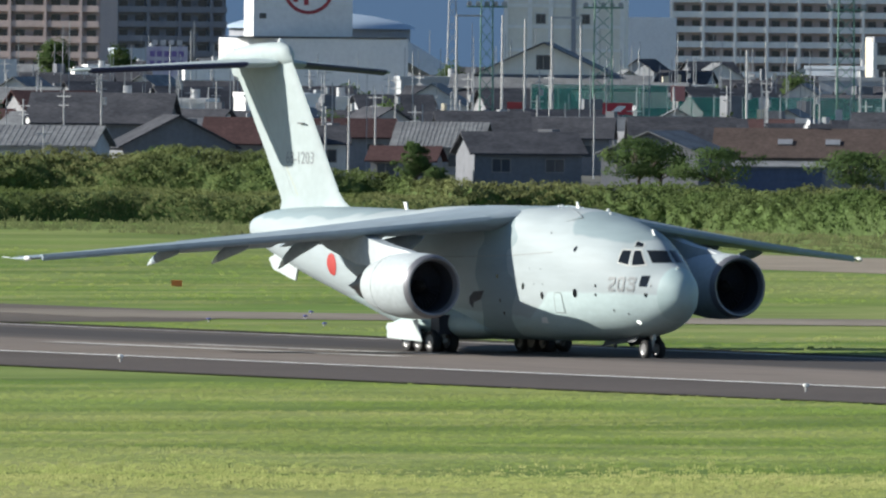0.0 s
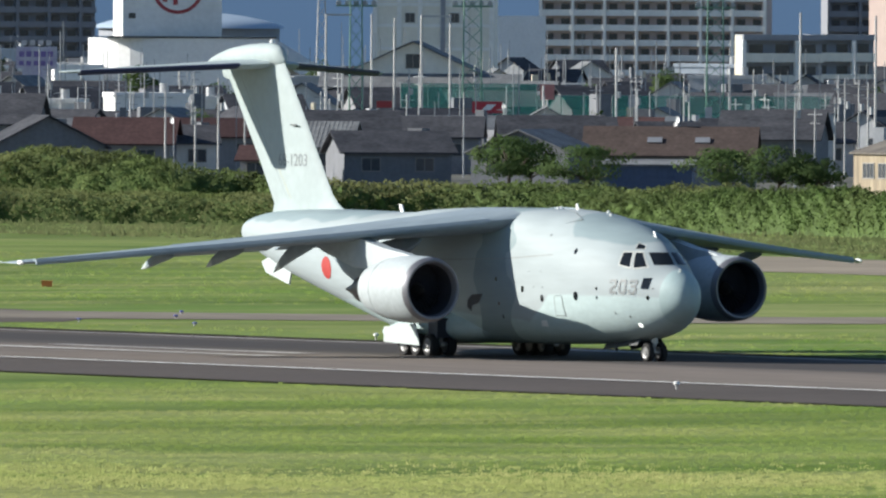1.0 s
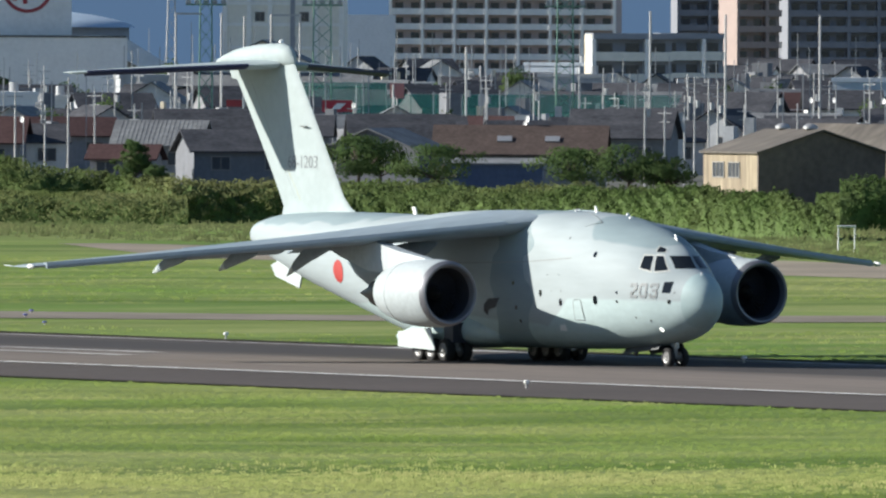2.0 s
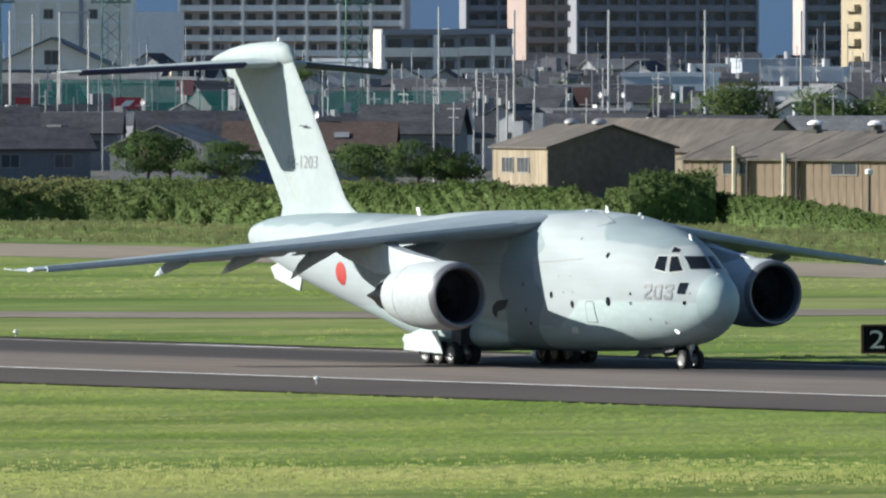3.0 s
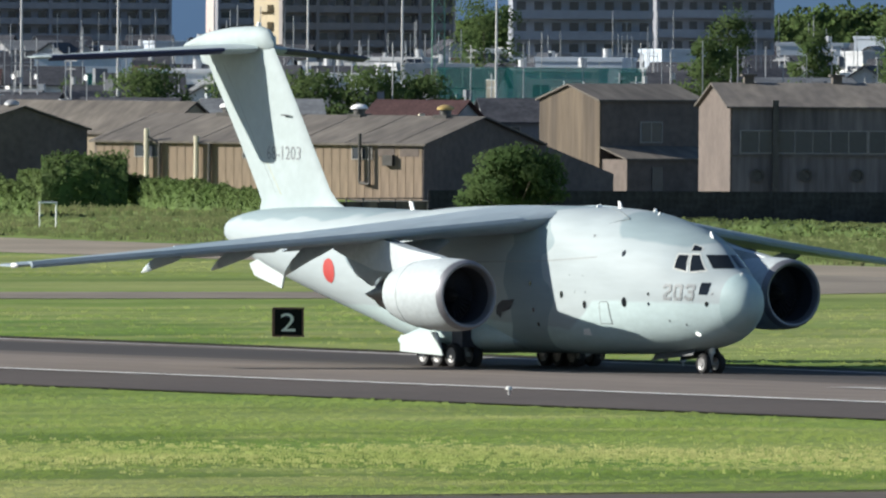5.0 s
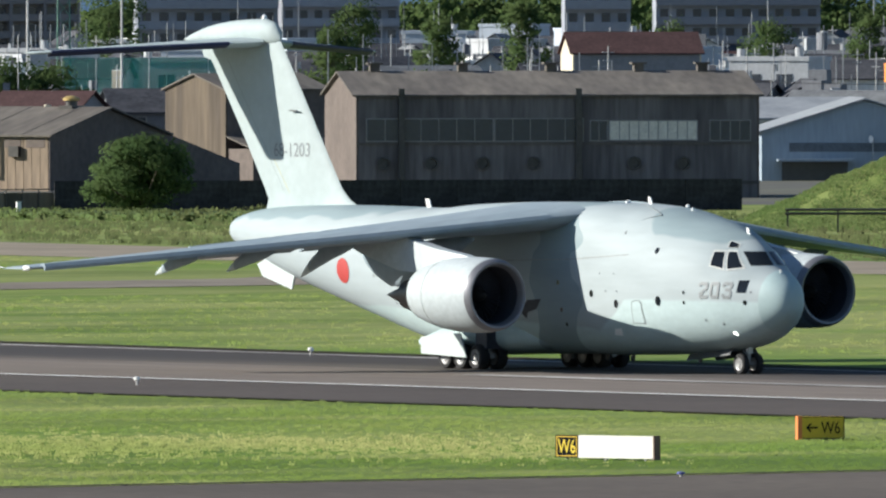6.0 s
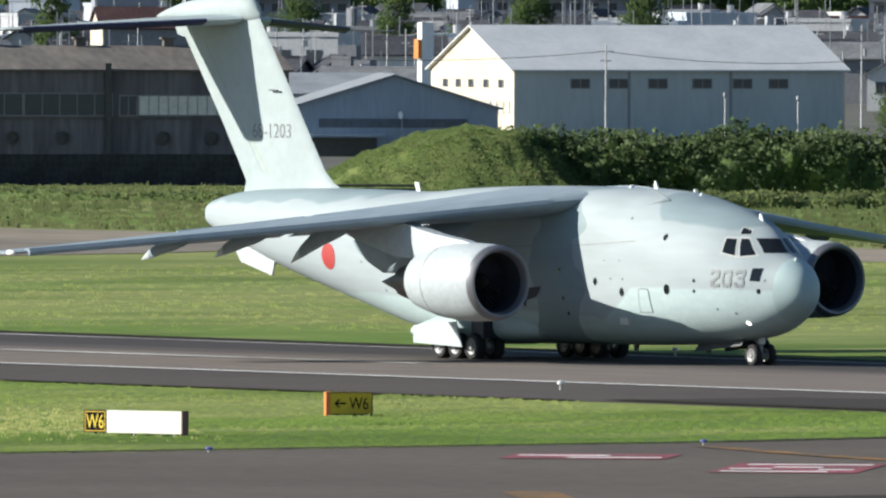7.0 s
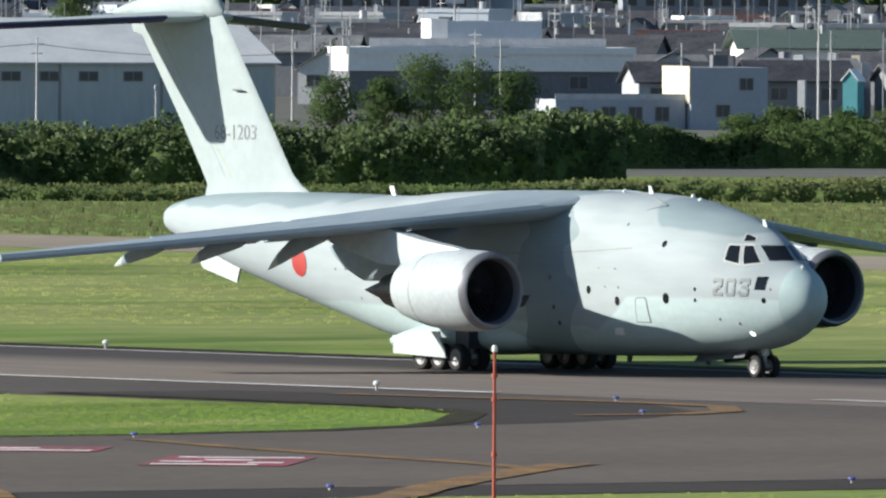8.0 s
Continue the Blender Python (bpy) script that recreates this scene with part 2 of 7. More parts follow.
def quick(name, verts, faces, material):
    """A mesh from numpy arrays of triangles or quads."""
    me = bpy.data.meshes.new(name)
    k = faces.shape[1]
    me.vertices.add(len(verts)), me.loops.add(faces.size), me.polygons.add(len(faces))
    me.vertices.foreach_set("co", verts.astype(np.float32).ravel())
    me.loops.foreach_set("vertex_index", faces.astype(np.int32).ravel())
    me.polygons.foreach_set("loop_start", np.arange(0, faces.size, k, dtype=np.int32))
    me.update()
    me.materials.append(material)
    return me


def spot(bearing, distance):
    """Ground plan point at a bearing and distance from the camera, chosen to fit its view."""
    a = radians(bearing)
    return EYE.x - math.sin(a) * distance, EYE.y + math.cos(a) * distance


def stand(bearing, distance, turn=0.0, z=0.0):
    x, y = spot(bearing, distance)
    return pose(x, y, z, 0, 0, bearing + turn)


rng = np.random.default_rng(7)

# ---- ground, runway and taxiways ----
GRASS = grass_mat("mown_grass", (0.116, 0.200, 0.040), (0.166, 0.232, 0.052), (0.285, 0.300, 0.115), 0.13)
ASPHALT = mat("runway_asphalt", (0.205, 0.172, 0.146), 0.95, 0, 0.16, 0.03, (0.160, 0.135, 0.115), 0.004, stretch=(0.15, 1, 1), fine=30, spec=0.2)
SHOULDER = mat("shoulder_asphalt", (0.095, 0.079, 0.070), 0.95, 0, 0.15, 0.05, (0.073, 0.061, 0.055), 0.004, fine=30, spec=0.2)
TAXI = mat("taxiway_asphalt", (0.125, 0.105, 0.088), 0.95, 0, 0.16, 0.04, (0.092, 0.078, 0.066), 0.004, fine=30, spec=0.2)
CONCRETE = mat("pale_concrete", (0.235, 0.205, 0.165), 0.95, 0, 0.15, 0.05, (0.18, 0.155, 0.125), 0.004, spec=0.2)
WHITEPAINT = mat("white_line_paint", (0.80, 0.79, 0.76), 0.8, 0, 0.12, 0.4, (0.66, 0.65, 0.62), fine=12)
WORN = mat("worn_white_paint", (0.50, 0.48, 0.45), 0.85, 0, 0.3, 0.3, (0.24, 0.225, 0.21), stretch=(0.2, 1, 1), fine=12)
YELLOW = mat("yellow_line_paint", (0.27, 0.150, 0.050), 0.9, 0, 0.35, 0.5, (0.120, 0.092, 0.065), fine=12, spec=0.2)
GRASS_RIM = mat("dark_grass_rim", (0.028, 0.024, 0.017), 0.95, 0, 0.3, 0.8, (0.05, 0.048, 0.025), spec=0.1)
FILLET = mat("dark_fillet_asphalt", (0.046, 0.038, 0.033), 0.95, 0, 0.15, 0.1, (0.038, 0.032, 0.028), spec=0.2)
REDPAINT = mat("red_surface_paint", (0.33, 0.07, 0.10), 0.9, 0, 0.3, 0.35, (0.17, 0.085, 0.085), spec=0.2)


def rubbered(m, dark):
    """Tyre rubber darkens the middle of the runway, with soft streaky edges along it."""
    n, l = m.node_tree.nodes, m.node_tree.links
    b = n["Principled BSDF"]
    base = b.inputs["Base Color"].links[0].from_socket
    tc, mp, nz, xyz, sway = n.new("ShaderNodeTexCoord"), n.new("ShaderNodeMapping"), n.new("ShaderNodeTexNoise"), n.new("ShaderNodeSeparateXYZ"), n.new("ShaderNodeMath")
    mp.inputs["Scale"].default_value = (0.012, 0.45, 1)
    nz.inputs["Scale"].default_value, nz.inputs["Detail"].default_value = 1.0, 5
    sway.operation = "MULTIPLY_ADD"
    sway.inputs[1].default_value = 9.0
    l.new(tc.outputs["Object"], mp.inputs["Vector"]), l.new(mp.outputs[0], nz.inputs["Vector"]), l.new(tc.outputs["Object"], xyz.inputs[0])
    l.new(nz.outputs["Fac"], sway.inputs[0]), l.new(xyz.outputs["Y"], sway.inputs[2])
    lo, hi, mul, mx = n.new("ShaderNodeMapRange"), n.new("ShaderNodeMapRange"), n.new("ShaderNodeMath"), n.new("ShaderNodeMix")
    lo.interpolation_type = hi.interpolation_type = "SMOOTHSTEP"
    lo.inputs["From Min"].default_value, lo.inputs["From Max"].default_value = -5.0, 4.0
    hi.inputs["From Min"].default_value, hi.inputs["From Max"].default_value = 17.0, 11.0
    mul.operation = "MULTIPLY"
    mx.data_type = "RGBA"
    mx.inputs[7].default_value = (*dark, 1)
    l.new(sway.outputs[0], lo.inputs["Value"]), l.new(sway.outputs[0], hi.inputs["Value"])
    l.new(lo.outputs[0], mul.inputs[0]), l.new(hi.outputs[0], mul.inputs[1])
    l.new(mul.outputs[0], mx.inputs[0]), l.new(base, mx.inputs[6]), l.new(mx.outputs[2], b.inputs["Base Color"])


rubbered(ASPHALT, (0.056, 0.050, 0.048))


def sheet(name, outline, z, material, label, category):
    s = Shape()
    s.add([(x, y, z) for x, y in outline], [tuple(range(len(outline)))])
    ob = part(name, s, material)
    return tagged(ob, label, category, kind="structure")


sheet("ground", [(-9000, -3000), (3000, -3000), (3000, 9000), (-9000, 9000)], 0, GRASS, "wide flat airfield ground covered with short green grass", "ground")
FAR_EDGE = [(-1700, 14.0), (-760, 13.0), (-710, 12.6), (-665, 10.4), (-620, 8.8), (-585, 8.0), (300, 8.0)]
sheet("runway_shoulder", [(-1700, -40.5), (300, -40.5)] + FAR_EDGE[::-1], 0.012, SHOULDER, "dark asphalt shoulder along the runway edges", "road")
sheet("runway", [(-1700, -24.5), (300, -24.5)] + [(x, y - 1.2) for x, y in FAR_EDGE[::-1]], 0.024, ASPHALT, "weathered grey-brown asphalt runway", "road")
sheet("taxiway_far", [(-880, 30), (-862, 45), (-848.4, 56), (-842, 71), (-838, 97.5), (-843, 118), (-862, 138), (-890, 158), (-846, 158), (-832, 136), (-824, 112), (-820, 87), (-824, 60), (-833, 47), (-842, 36), (-850, 26)], 0.03, CONCRETE, "grey-brown taxiway crossing the far grass", "road")
sheet("taxiway_mouth", [(-960, 13.2), (-838, 13.0), (-838, 25), (-850, 34), (-874, 42), (-960, 40)], 0.018, TAXI, "asphalt widening where a taxiway meets the runway", "road")
sheet("perimeter_road", [(-1112, 186), (-1050, 160), (-900, 154), (300, 150), (300, 180), (-936, 180), (-1052, 195), (-1112, 191)], 0.02, mat("pale_tan_paving", (0.30, 0.255, 0.195), 0.95, 0, 0.15, 0.05, (0.23, 0.195, 0.15), spec=0.2), "pale parallel road beyond the far grass", "road")
GRASS_EDGE = [(-548, -38.2), (-535, -38.4), (-528, -38.8), (-521.5, -40.2), (-515.6, -43.5), (-507.7, -50.0), (-503.3, -54.6), (-499.8, -61.5), (-498.0, -70), (-497.5, -100), (-497.5, -330)]
sheet("taxiway_near", GRASS_EDGE + [(-447, -330), (-447, -60), (-440, -42), (-420, -36), (-420, -30), (-548, -30)], 0.03, TAXI,
      "grey asphalt taxiway joining the runway on the near side", "road")
sheet("fillet_shoulder", [(-548, -30.5), (-537, -28.8), (-530.3, -27.9), (-522.8, -30.6), (-515, -34.9), (-508.8, -41.7), (-505.2, -48.1), (-503.3, -54.6), (-507.7, -50.0), (-515.6, -43.5), (-521.5, -40.2), (-528, -38.8), (-535, -38.4), (-548, -38.2)], 0.036, FILLET,
      "dark paved fillet inside the yellow line", "road")
sheet("taxiway_edge", [(-447, -330), (-438.8, -330), (-438.8, -60), (-447, -60)], 0.02, FILLET, "dark paved edge strip of the taxiway", "road")


def ribbon(name, points, w, material, label, z):
    s, pts = Shape(), [Vector((*p, 0)) for p in points]
    left, right = [], []
    for i, p in enumerate(pts):
        d = (pts[min(i + 1, len(pts) - 1)] - pts[max(i - 1, 0)]).normalized()
        q = Vector((-d.y, d.x, 0)) * w / 2
        left.append((p.x + q.x, p.y + q.y, z)), right.append((p.x - q.x, p.y - q.y, z))
    n = len(pts)
    s.add(left + right, [(i, i + 1, n + i + 1, n + i) for i in range(n - 1)])
    return tagged(part(name, s, material), label, "marking", kind="structure")


def stripe(x0, x1, y, w, material, z=0.045, label="thin white painted runway edge line"):
    return sheet("edge_line", [(x0, y - w / 2), (x1, y - w / 2), (x1, y + w / 2), (x0, y + w / 2)], z, material, label, "marking")


stripe(-1700, -541, -24.0, 0.75, WHITEPAINT)
stripe(-420, 300, -24.0, 0.75, WHITEPAINT)
ribbon("edge_line", [(x, y - 2.6) for x, y in FAR_EDGE], 0.8, WORN, "worn white painted runway edge line", 0.045)
for x0, x1, y in ((-786, -752, -11.0), (-781, -757, -6.5), (-630, -600, -10.2), (-527, -500, -20.0)):
    stripe(x0, x1, y, 1.5, WORN, 0.05, "worn white painted runway bar")
stripe(-765, -754, 10.4, 1.0, WHITEPAINT, 0.055, "white painted runway dash")


ribbon("grass_rim", [(-548, -38.6), (-535, -38.9), (-528, -39.3), (-521.8, -40.8), (-516.0, -44.0), (-508.2, -50.5), (-503.9, -55.0), (-500.4, -61.8), (-498.7, -70), (-498.2, -100), (-498.2, -330)], 1.3, GRASS_RIM, "dark strip along the edge of the grass", 0.05)
ribbon("grass_rim", [(-1700, -40.6), (-548, -40.6)], 0.9, GRASS_RIM, "dark strip along the edge of the grass", 0.046)
ribbon("grass_rim", [(x, y + 0.2) for x, y in FAR_EDGE], 1.6, GRASS_RIM, "dark strip along the edge of the grass", 0.046)
ribbon("taxi_line", [(-494, -74), (-487, -76.3), (-481, -78), (-474, -79.5), (-466, -81.5), (-460, -83.7), (-453, -91)], 1.0, YELLOW, "faded yellow taxiway centre line", 0.056)
ribbon("taxi_line", [(-436, -108), (-439, -104.5), (-444, -100), (-452, -92), (-460, -83.7), (-464, -79)], 1.5, YELLOW, "faded yellow taxiway guide line", 0.062)
ribbon("taxi_line", [(-541, -31), (-533, -30), (-527, -29), (-520, -30), (-514.5, -34), (-512, -38), (-512.5, -42)], 1.1, YELLOW, "yellow line round the taxiway shoulder", 0.068)
ribbon("taxi_line", [(-454, -109.5), (-447, -113.7), (-442, -117)], 1.6, YELLOW, "broad yellow painted taxiway bar", 0.074)


def surface_sign(x, y, w, d, strokes):
    """A painted field whose long side d runs across the taxiway at a slant."""
    board = thing("painted_sign", pose(x, y, 0.05, 0, 0, 138.2), "faded red painted taxiway sign with white characters", "marking", kind="structure")
    s = Shape()
    s.add([(-d / 2, -w / 2, 0), (d / 2, -w / 2, 0), (d / 2, w / 2, 0), (-d / 2, w / 2, 0)], [(0, 1, 2, 3)])
    part("field", s, REDPAINT, board)
    for a, b, c, e in strokes:
        q = Shape().add([(a, b, 0.006), (c, b, 0.006), (c, e, 0.006), (a, e, 0.006)], [(0, 1, 2, 3)])
        part("bar", q, WHITEPAINT, board)
    return board


surface_sign(-471.3, -87.0, 4.6, 10.6, [(3.4, -2.0, 4.5, 1.9), (0.4, -0.7, 1.5, 0.8), (-1.4, 0.7, -0.4, 2.0), (-2.2, -1.9, -1.2, -0.8), (-4.4, -1.3, -3.4, 2.0)])
surface_sign(-485.7, -84.5, 5.2, 6.0, [(-1.9, -2.4, -0.9, 0.6), (0.3, -0.5, 1.4, 2.4)])


# ---- grass ----
def polar(n, b0, b1, r0, r1):
    b, r = np.radians(rng.uniform(b0, b1, n)), np.sqrt(rng.uniform(r0 * r0, r1 * r1, n))
    return -np.sin(b) * r + EYE.x, np.cos(b) * r + EYE.y


def turf(name, x, y, height, width, material, label, patchy=0.0):
    """Tufts of three upright blades strewn over the ground; they grow taller in patches."""
    n = len(x)
    grow = 1 + patchy * (np.sin(x * 0.21 + 1.7 * np.sin(y * 0.11)) * np.sin(y * 0.17 + 1.3 * np.sin(x * 0.083)) + 0.6 * np.sin(x * 0.9 + y * 0.5) * np.sin(y * 0.7 - x * 0.3))
    tall, turn = height * rng.uniform(0.45, 1.2, n) * np.clip(grow, 0.35, 2.2), rng.uniform(0, 6.28, n)
    quads = []
    for k in range(3):
        a = rng.normal(-1.39, 0.13, n)
        F = np.stack([np.cos(a), np.sin(a), np.zeros(n)], -1)
        U = np.stack([-F[:, 1], F[:, 0], np.zeros(n)], -1)
        h, w = (tall * rng.uniform(0.6, 1.1, n))[:, None], width * rng.uniform(0.5, 1.4, (n, 1))
        P = np.stack([x + np.cos(turn + 2.1 * k) * width * 0.7, y + np.sin(turn + 2.1 * k) * width * 0.7, np.full(n, 0.004)], -1)
        T = P + U * rng.normal(0, 0.4, (n, 1)) * h + np.array((0, 0, 1.0)) * h
        quads.append(np.stack([P - U * w * 0.5, P + U * w * 0.5, T + U * w * 0.15, T - U * w * 0.15], 1))
    v = np.stack(quads, 1).reshape(-1, 3)
    me = quick(name, v, np.arange(len(v)).reshape(-1, 4), material)
    me.normals_split_custom_set_from_vertices(np.repeat(np.array((-0.05, -0.2, 1.0)) + rng.normal(0, 0.06, (n, 3)), 12, axis=0))
    return tagged(new(name, me), label, "grass", kind="stuff")


BLADES = GRASS
ROUGH = mat("rough_grass", (0.066, 0.096, 0.030), 0.9, 0, 0.2, 0.05, (0.105, 0.118, 0.048), island=0.14, fine=20, spec=0.1)
gx, gy = polar(110000, 51.4, 62.2, 552, 800)
keep = (gy < -41.2) & (gx < np.interp(gy, [p[1] for p in GRASS_EDGE[::-1]], [p[0] for p in GRASS_EDGE[::-1]]) - 1.2)
turf("near_grass", gx[keep], gy[keep], 0.062, 0.10, BLADES, "short bright green grass field beside the runway", 0.55)
STRAW = mat("dry_straw_grass", (0.285, 0.305, 0.110), 0.9, 0, 0.2, 0.06, (0.215, 0.265, 0.075), island=0.10, fine=20, spec=0.1)
along, across = rng.uniform(-95, 34, 15000), rng.normal(0, 9.0, 15000)
across += 3.0 * np.sin(along * 0.11) + 2.0 * np.sin(along * 0.37)
gx, gy = -545.5 + 0.43 * along - 0.90 * across, -101.7 + 0.90 * along + 0.43 * across
keep = (gx < np.interp(gy, [p[1] for p in GRASS_EDGE[::-1]], [p[0] for p in GRASS_EDGE[::-1]]) - 2.0) & (rng.uniform(0, 1, 15000) < np.clip((along + 95) / 60, 0.15, 1))
turf("dry_grass", gx[keep], gy[keep], 0.10, 0.12, STRAW, "strip of dry pale yellow grass in the field", 0.5)
gx, gy = polar(3000, 51.4, 60, 515, 553)
keep = gx > -437.6
turf("verge_grass", gx[keep], gy[keep], 0.08, 0.10, BLADES, "green grass verge beside the taxiway")
gx, gy = polar(46000, 51.2, 62.4, 800, 1260)
keep = (gy > np.interp(gx, [p[0] for p in FAR_EDGE], [p[1] for p in FAR_EDGE]) + 1.4) & (gy < 153) & ~((gx < -800) & (gx > -885) & (gy > 26) & (gy < 185)) & ~((gx < -834) & (gy < 45))
turf("far_grass", gx[keep], gy[keep], 0.075, 0.17, BLADES, "green grass field beyond the runway", 0.5)
gx, gy = polar(46000, 51.2, 62.4, 1030, 1480)
keep = (gy > np.interp(gx, (-1100, -1052, -936, -800), (200, 198, 182, 181))) & ((gy < 300) | ((gx > -1000) & (gy < 470)))
turf("tall_grass", gx[keep], gy[keep], 0.30, 0.20, ROUGH, "rough tall grass bank beyond the far road", 0.6)
# ---- aircraft ----
# fuselage stations: x, top, bottom, half width
STATIONS = np.array([(3.3, 3.12, 2.92, 0.10), (3.24, 3.38, 2.62, 0.34), (3.0, 3.72, 2.28, 0.62), (2.5, 4.08, 1.9, 0.95), (1.9, 4.42, 1.58, 1.26),
                     (1.2, 5.02, 1.3, 1.58), (0.4, 5.5, 1.12, 1.90), (-0.8, 5.92, 0.96, 2.22), (-2.4, 6.25, 0.83, 2.52), (-4.5, 6.62, 0.74, 2.68),
                     (-7.5, 6.78, 0.68, 2.7), (-14, 6.8, 0.68, 2.7), (-18.5, 6.66, 0.72, 2.7), (-21.5, 6.49, 1.05, 2.68), (-25, 6.52, 1.85, 2.5)])
STATIONS = np.vstack([STATIONS, [(-28.5, 6.54, 2.65, 2.2), (-31.5, 6.5, 3.36, 1.85), (-34.5, 6.36, 4.16, 1.35), (-36.4, 6.08, 4.72, 0.85), (-37.2, 5.82, 5.0, 0.5), (-37.42, 5.5, 5.25, 0.12)]])


def section(x):
    s = STATIONS[::-1]
    k = int(np.clip(np.searchsorted(s[:, 0], x) - 1, 0, len(s) - 2))
    a, b, c, d = s[max(k - 1, 0)], s[k], s[k + 1], s[min(k + 2, len(s) - 1)]
    h = c[0] - b[0]
    ma, mb = (c[1:] - a[1:]) / (c[0] - a[0]), (d[1:] - b[1:]) / (d[0] - b[0])
    u = min(max((x - b[0]) / h, 0), 1)
    return (2 * u**3 - 3 * u * u + 1) * b[1:] + (u**3 - 2 * u * u + u) * h * ma + (3 * u * u - 2 * u**3) * c[1:] + (u**3 - u * u) * h * mb


def shoulder(x, upper):
    """Roundness of the section: the crown narrows towards the cockpit."""
    return float(np.interp(x, (-21, -18, -9, -7.4, -6.2, -4.5, -1, 0.2, 1.4, 2.6), (2.4, 3.6, 4.0, 3.4, 2.6, 2.35, 1.95, 1.6, 1.6, 2.1))) if upper else float(np.interp(x, (-22, -18, -6, -2, 1), (2.3, 3.2, 3.2, 2.7, 2.3)))


def side(x, z):
    top, bot, w = section(x)
    q = (z - (top + bot) / 2) / ((top - bot) / 2)
    p = shoulder(x, q > 0)
    return w * max(0, 1 - abs(q)**p) ** (1 / p)


def hull(x0, x1, n, grow=0.0, m=56):
    rings = []
    for x in np.linspace(x0, x1, n):
        top, bot, w = section(x)
        zc, b = (top + bot) / 2, (top - bot) / 2
        ring = []
        for k in range(m):
            c, s = math.cos(2 * math.pi * k / m), math.sin(2 * math.pi * k / m)
            ring.append((x, (w + grow) * math.copysign(abs(c) ** (2 / shoulder(x, s > 0)), c), zc + (b + grow) * math.copysign(abs(s) ** (2 / shoulder(x, s > 0)), s)))
        rings.append(ring)
    return rings


def on_side(name, outline, material, parent, lift=0.015, hand=-1, label="", cuts=1):
    """A patch that hugs the fuselage side: outline in x and z."""
    c = Vector((sum(p[0] for p in outline) / len(outline), sum(p[1] for p in outline) / len(outline)))
    outline = [(p[0] + (q[0] - p[0]) * k / 4, p[1] + (q[1] - p[1]) * k / 4) for p, q in zip(outline, outline[1:] + outline[:1]) for k in range(4)] if len(outline) < 12 else outline
    rings = []
    for t in np.linspace(0, 1, cuts + 1)[1:]:
        rings.append([(c.x + (x - c.x) * t, c.y + (z - c.y) * t) for x, z in outline])
    put = lambda x, z: (x, hand * (side(x, z) + lift), z)
    v, f, n = [put(*c)], [], len(outline)
    for r in rings:
        v += [put(*p) for p in r]
    f += [(0, 1 + i, 1 + (i + 1) % n) for i in range(n)]
    for k in range(len(rings) - 1):
        o = 1 + k * n
        f += [(o + i, o + n + i, o + n + (i + 1) % n, o + (i + 1) % n) for i in range(n)]
    return part(name, Shape().add(v, f), material, parent, label)


def disc(x, z, r, squash=1.0, n=20):
    return [(x + r * squash * math.cos(2 * math.pi * k / n), z + r * math.sin(2 * math.pi * k / n)) for k in range(n)]


def letters(text, width, height, resolution=3):
    """Flat letter outlines as a mesh, scaled to a width and height: vertices and triangles."""
    cu = bpy.data.curves.new("letters", "FONT")
    cu.body, cu.resolution_u = text, resolution
    tmp = new("letters", cu)
    bpy.context.view_layer.update()
    me = bpy.data.meshes.new_from_object(tmp.evaluated_get(bpy.context.evaluated_depsgraph_get()))
    bm = bmesh.new()
    bm.from_mesh(me)
    bmesh.ops.triangulate(bm, faces=bm.faces)
    v = np.array([p.co[:2] for p in bm.verts])
    f = [tuple(q.index for q in t.verts) for t in bm.faces]
    bm.free()
    bpy.data.objects.remove(tmp), bpy.data.curves.remove(cu), bpy.data.meshes.remove(me)
    v -= v.min(0)
    return v * (width / v[:, 0].max(), height / v[:, 1].max()), f


plane = thing("transport_aircraft", pose(PATH[0][4], 0, 0), "pale grey-green military jet transport rolling on the runway", "aircraft")
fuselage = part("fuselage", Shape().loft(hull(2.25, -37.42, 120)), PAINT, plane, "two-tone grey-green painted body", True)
nose = Shape().loft(hull(3.299, 2.25, 16))
part("radome", nose, RADOME, plane, "smooth pale green nose cone", True)


def foil(le, chord, thick, y, twist=0.0, n=14, drop=0.0):
    """A wing section as a ring of points, leading edge at (x, z)."""
    x0, z0 = le
    up, low = [], []
    for k in range(n + 1):
        u = (1 - math.cos(math.pi * k / n)) / 2
        t = 5 * thick * (0.2969 * math.sqrt(u) - 0.126 * u - 0.3516 * u * u + 0.2843 * u**3 - 0.1036 * u**4)
        camber = 0.006 * math.sin(math.pi * u) - drop * max(0, u - 0.7) ** 1.5
        for side_list, sgn in ((up, 0.72), (low, -1.2)):
            px, pz = -u * chord, (camber + sgn * t) * chord
            side_list.append((x0 + px * math.cos(twist) + pz * math.sin(twist), y, z0 + pz * math.cos(twist) - px * math.sin(twist) * -1))
    return up + low[-2:0:-1]


def wing_le(y):
    k = (abs(y) - 2.7) / 19.45
    return -8.95 - 9.95 * k, 6.30 - 2.05 * k - 0.25 * k * (1 - k)


def chord_at(y):
    k = (abs(y) - 2.7) / 19.45
    return 8.9 + (2.2 - 8.9) * k - 1.1 * math.sin(math.pi * min(max(k, 0), 1)) * 0.6


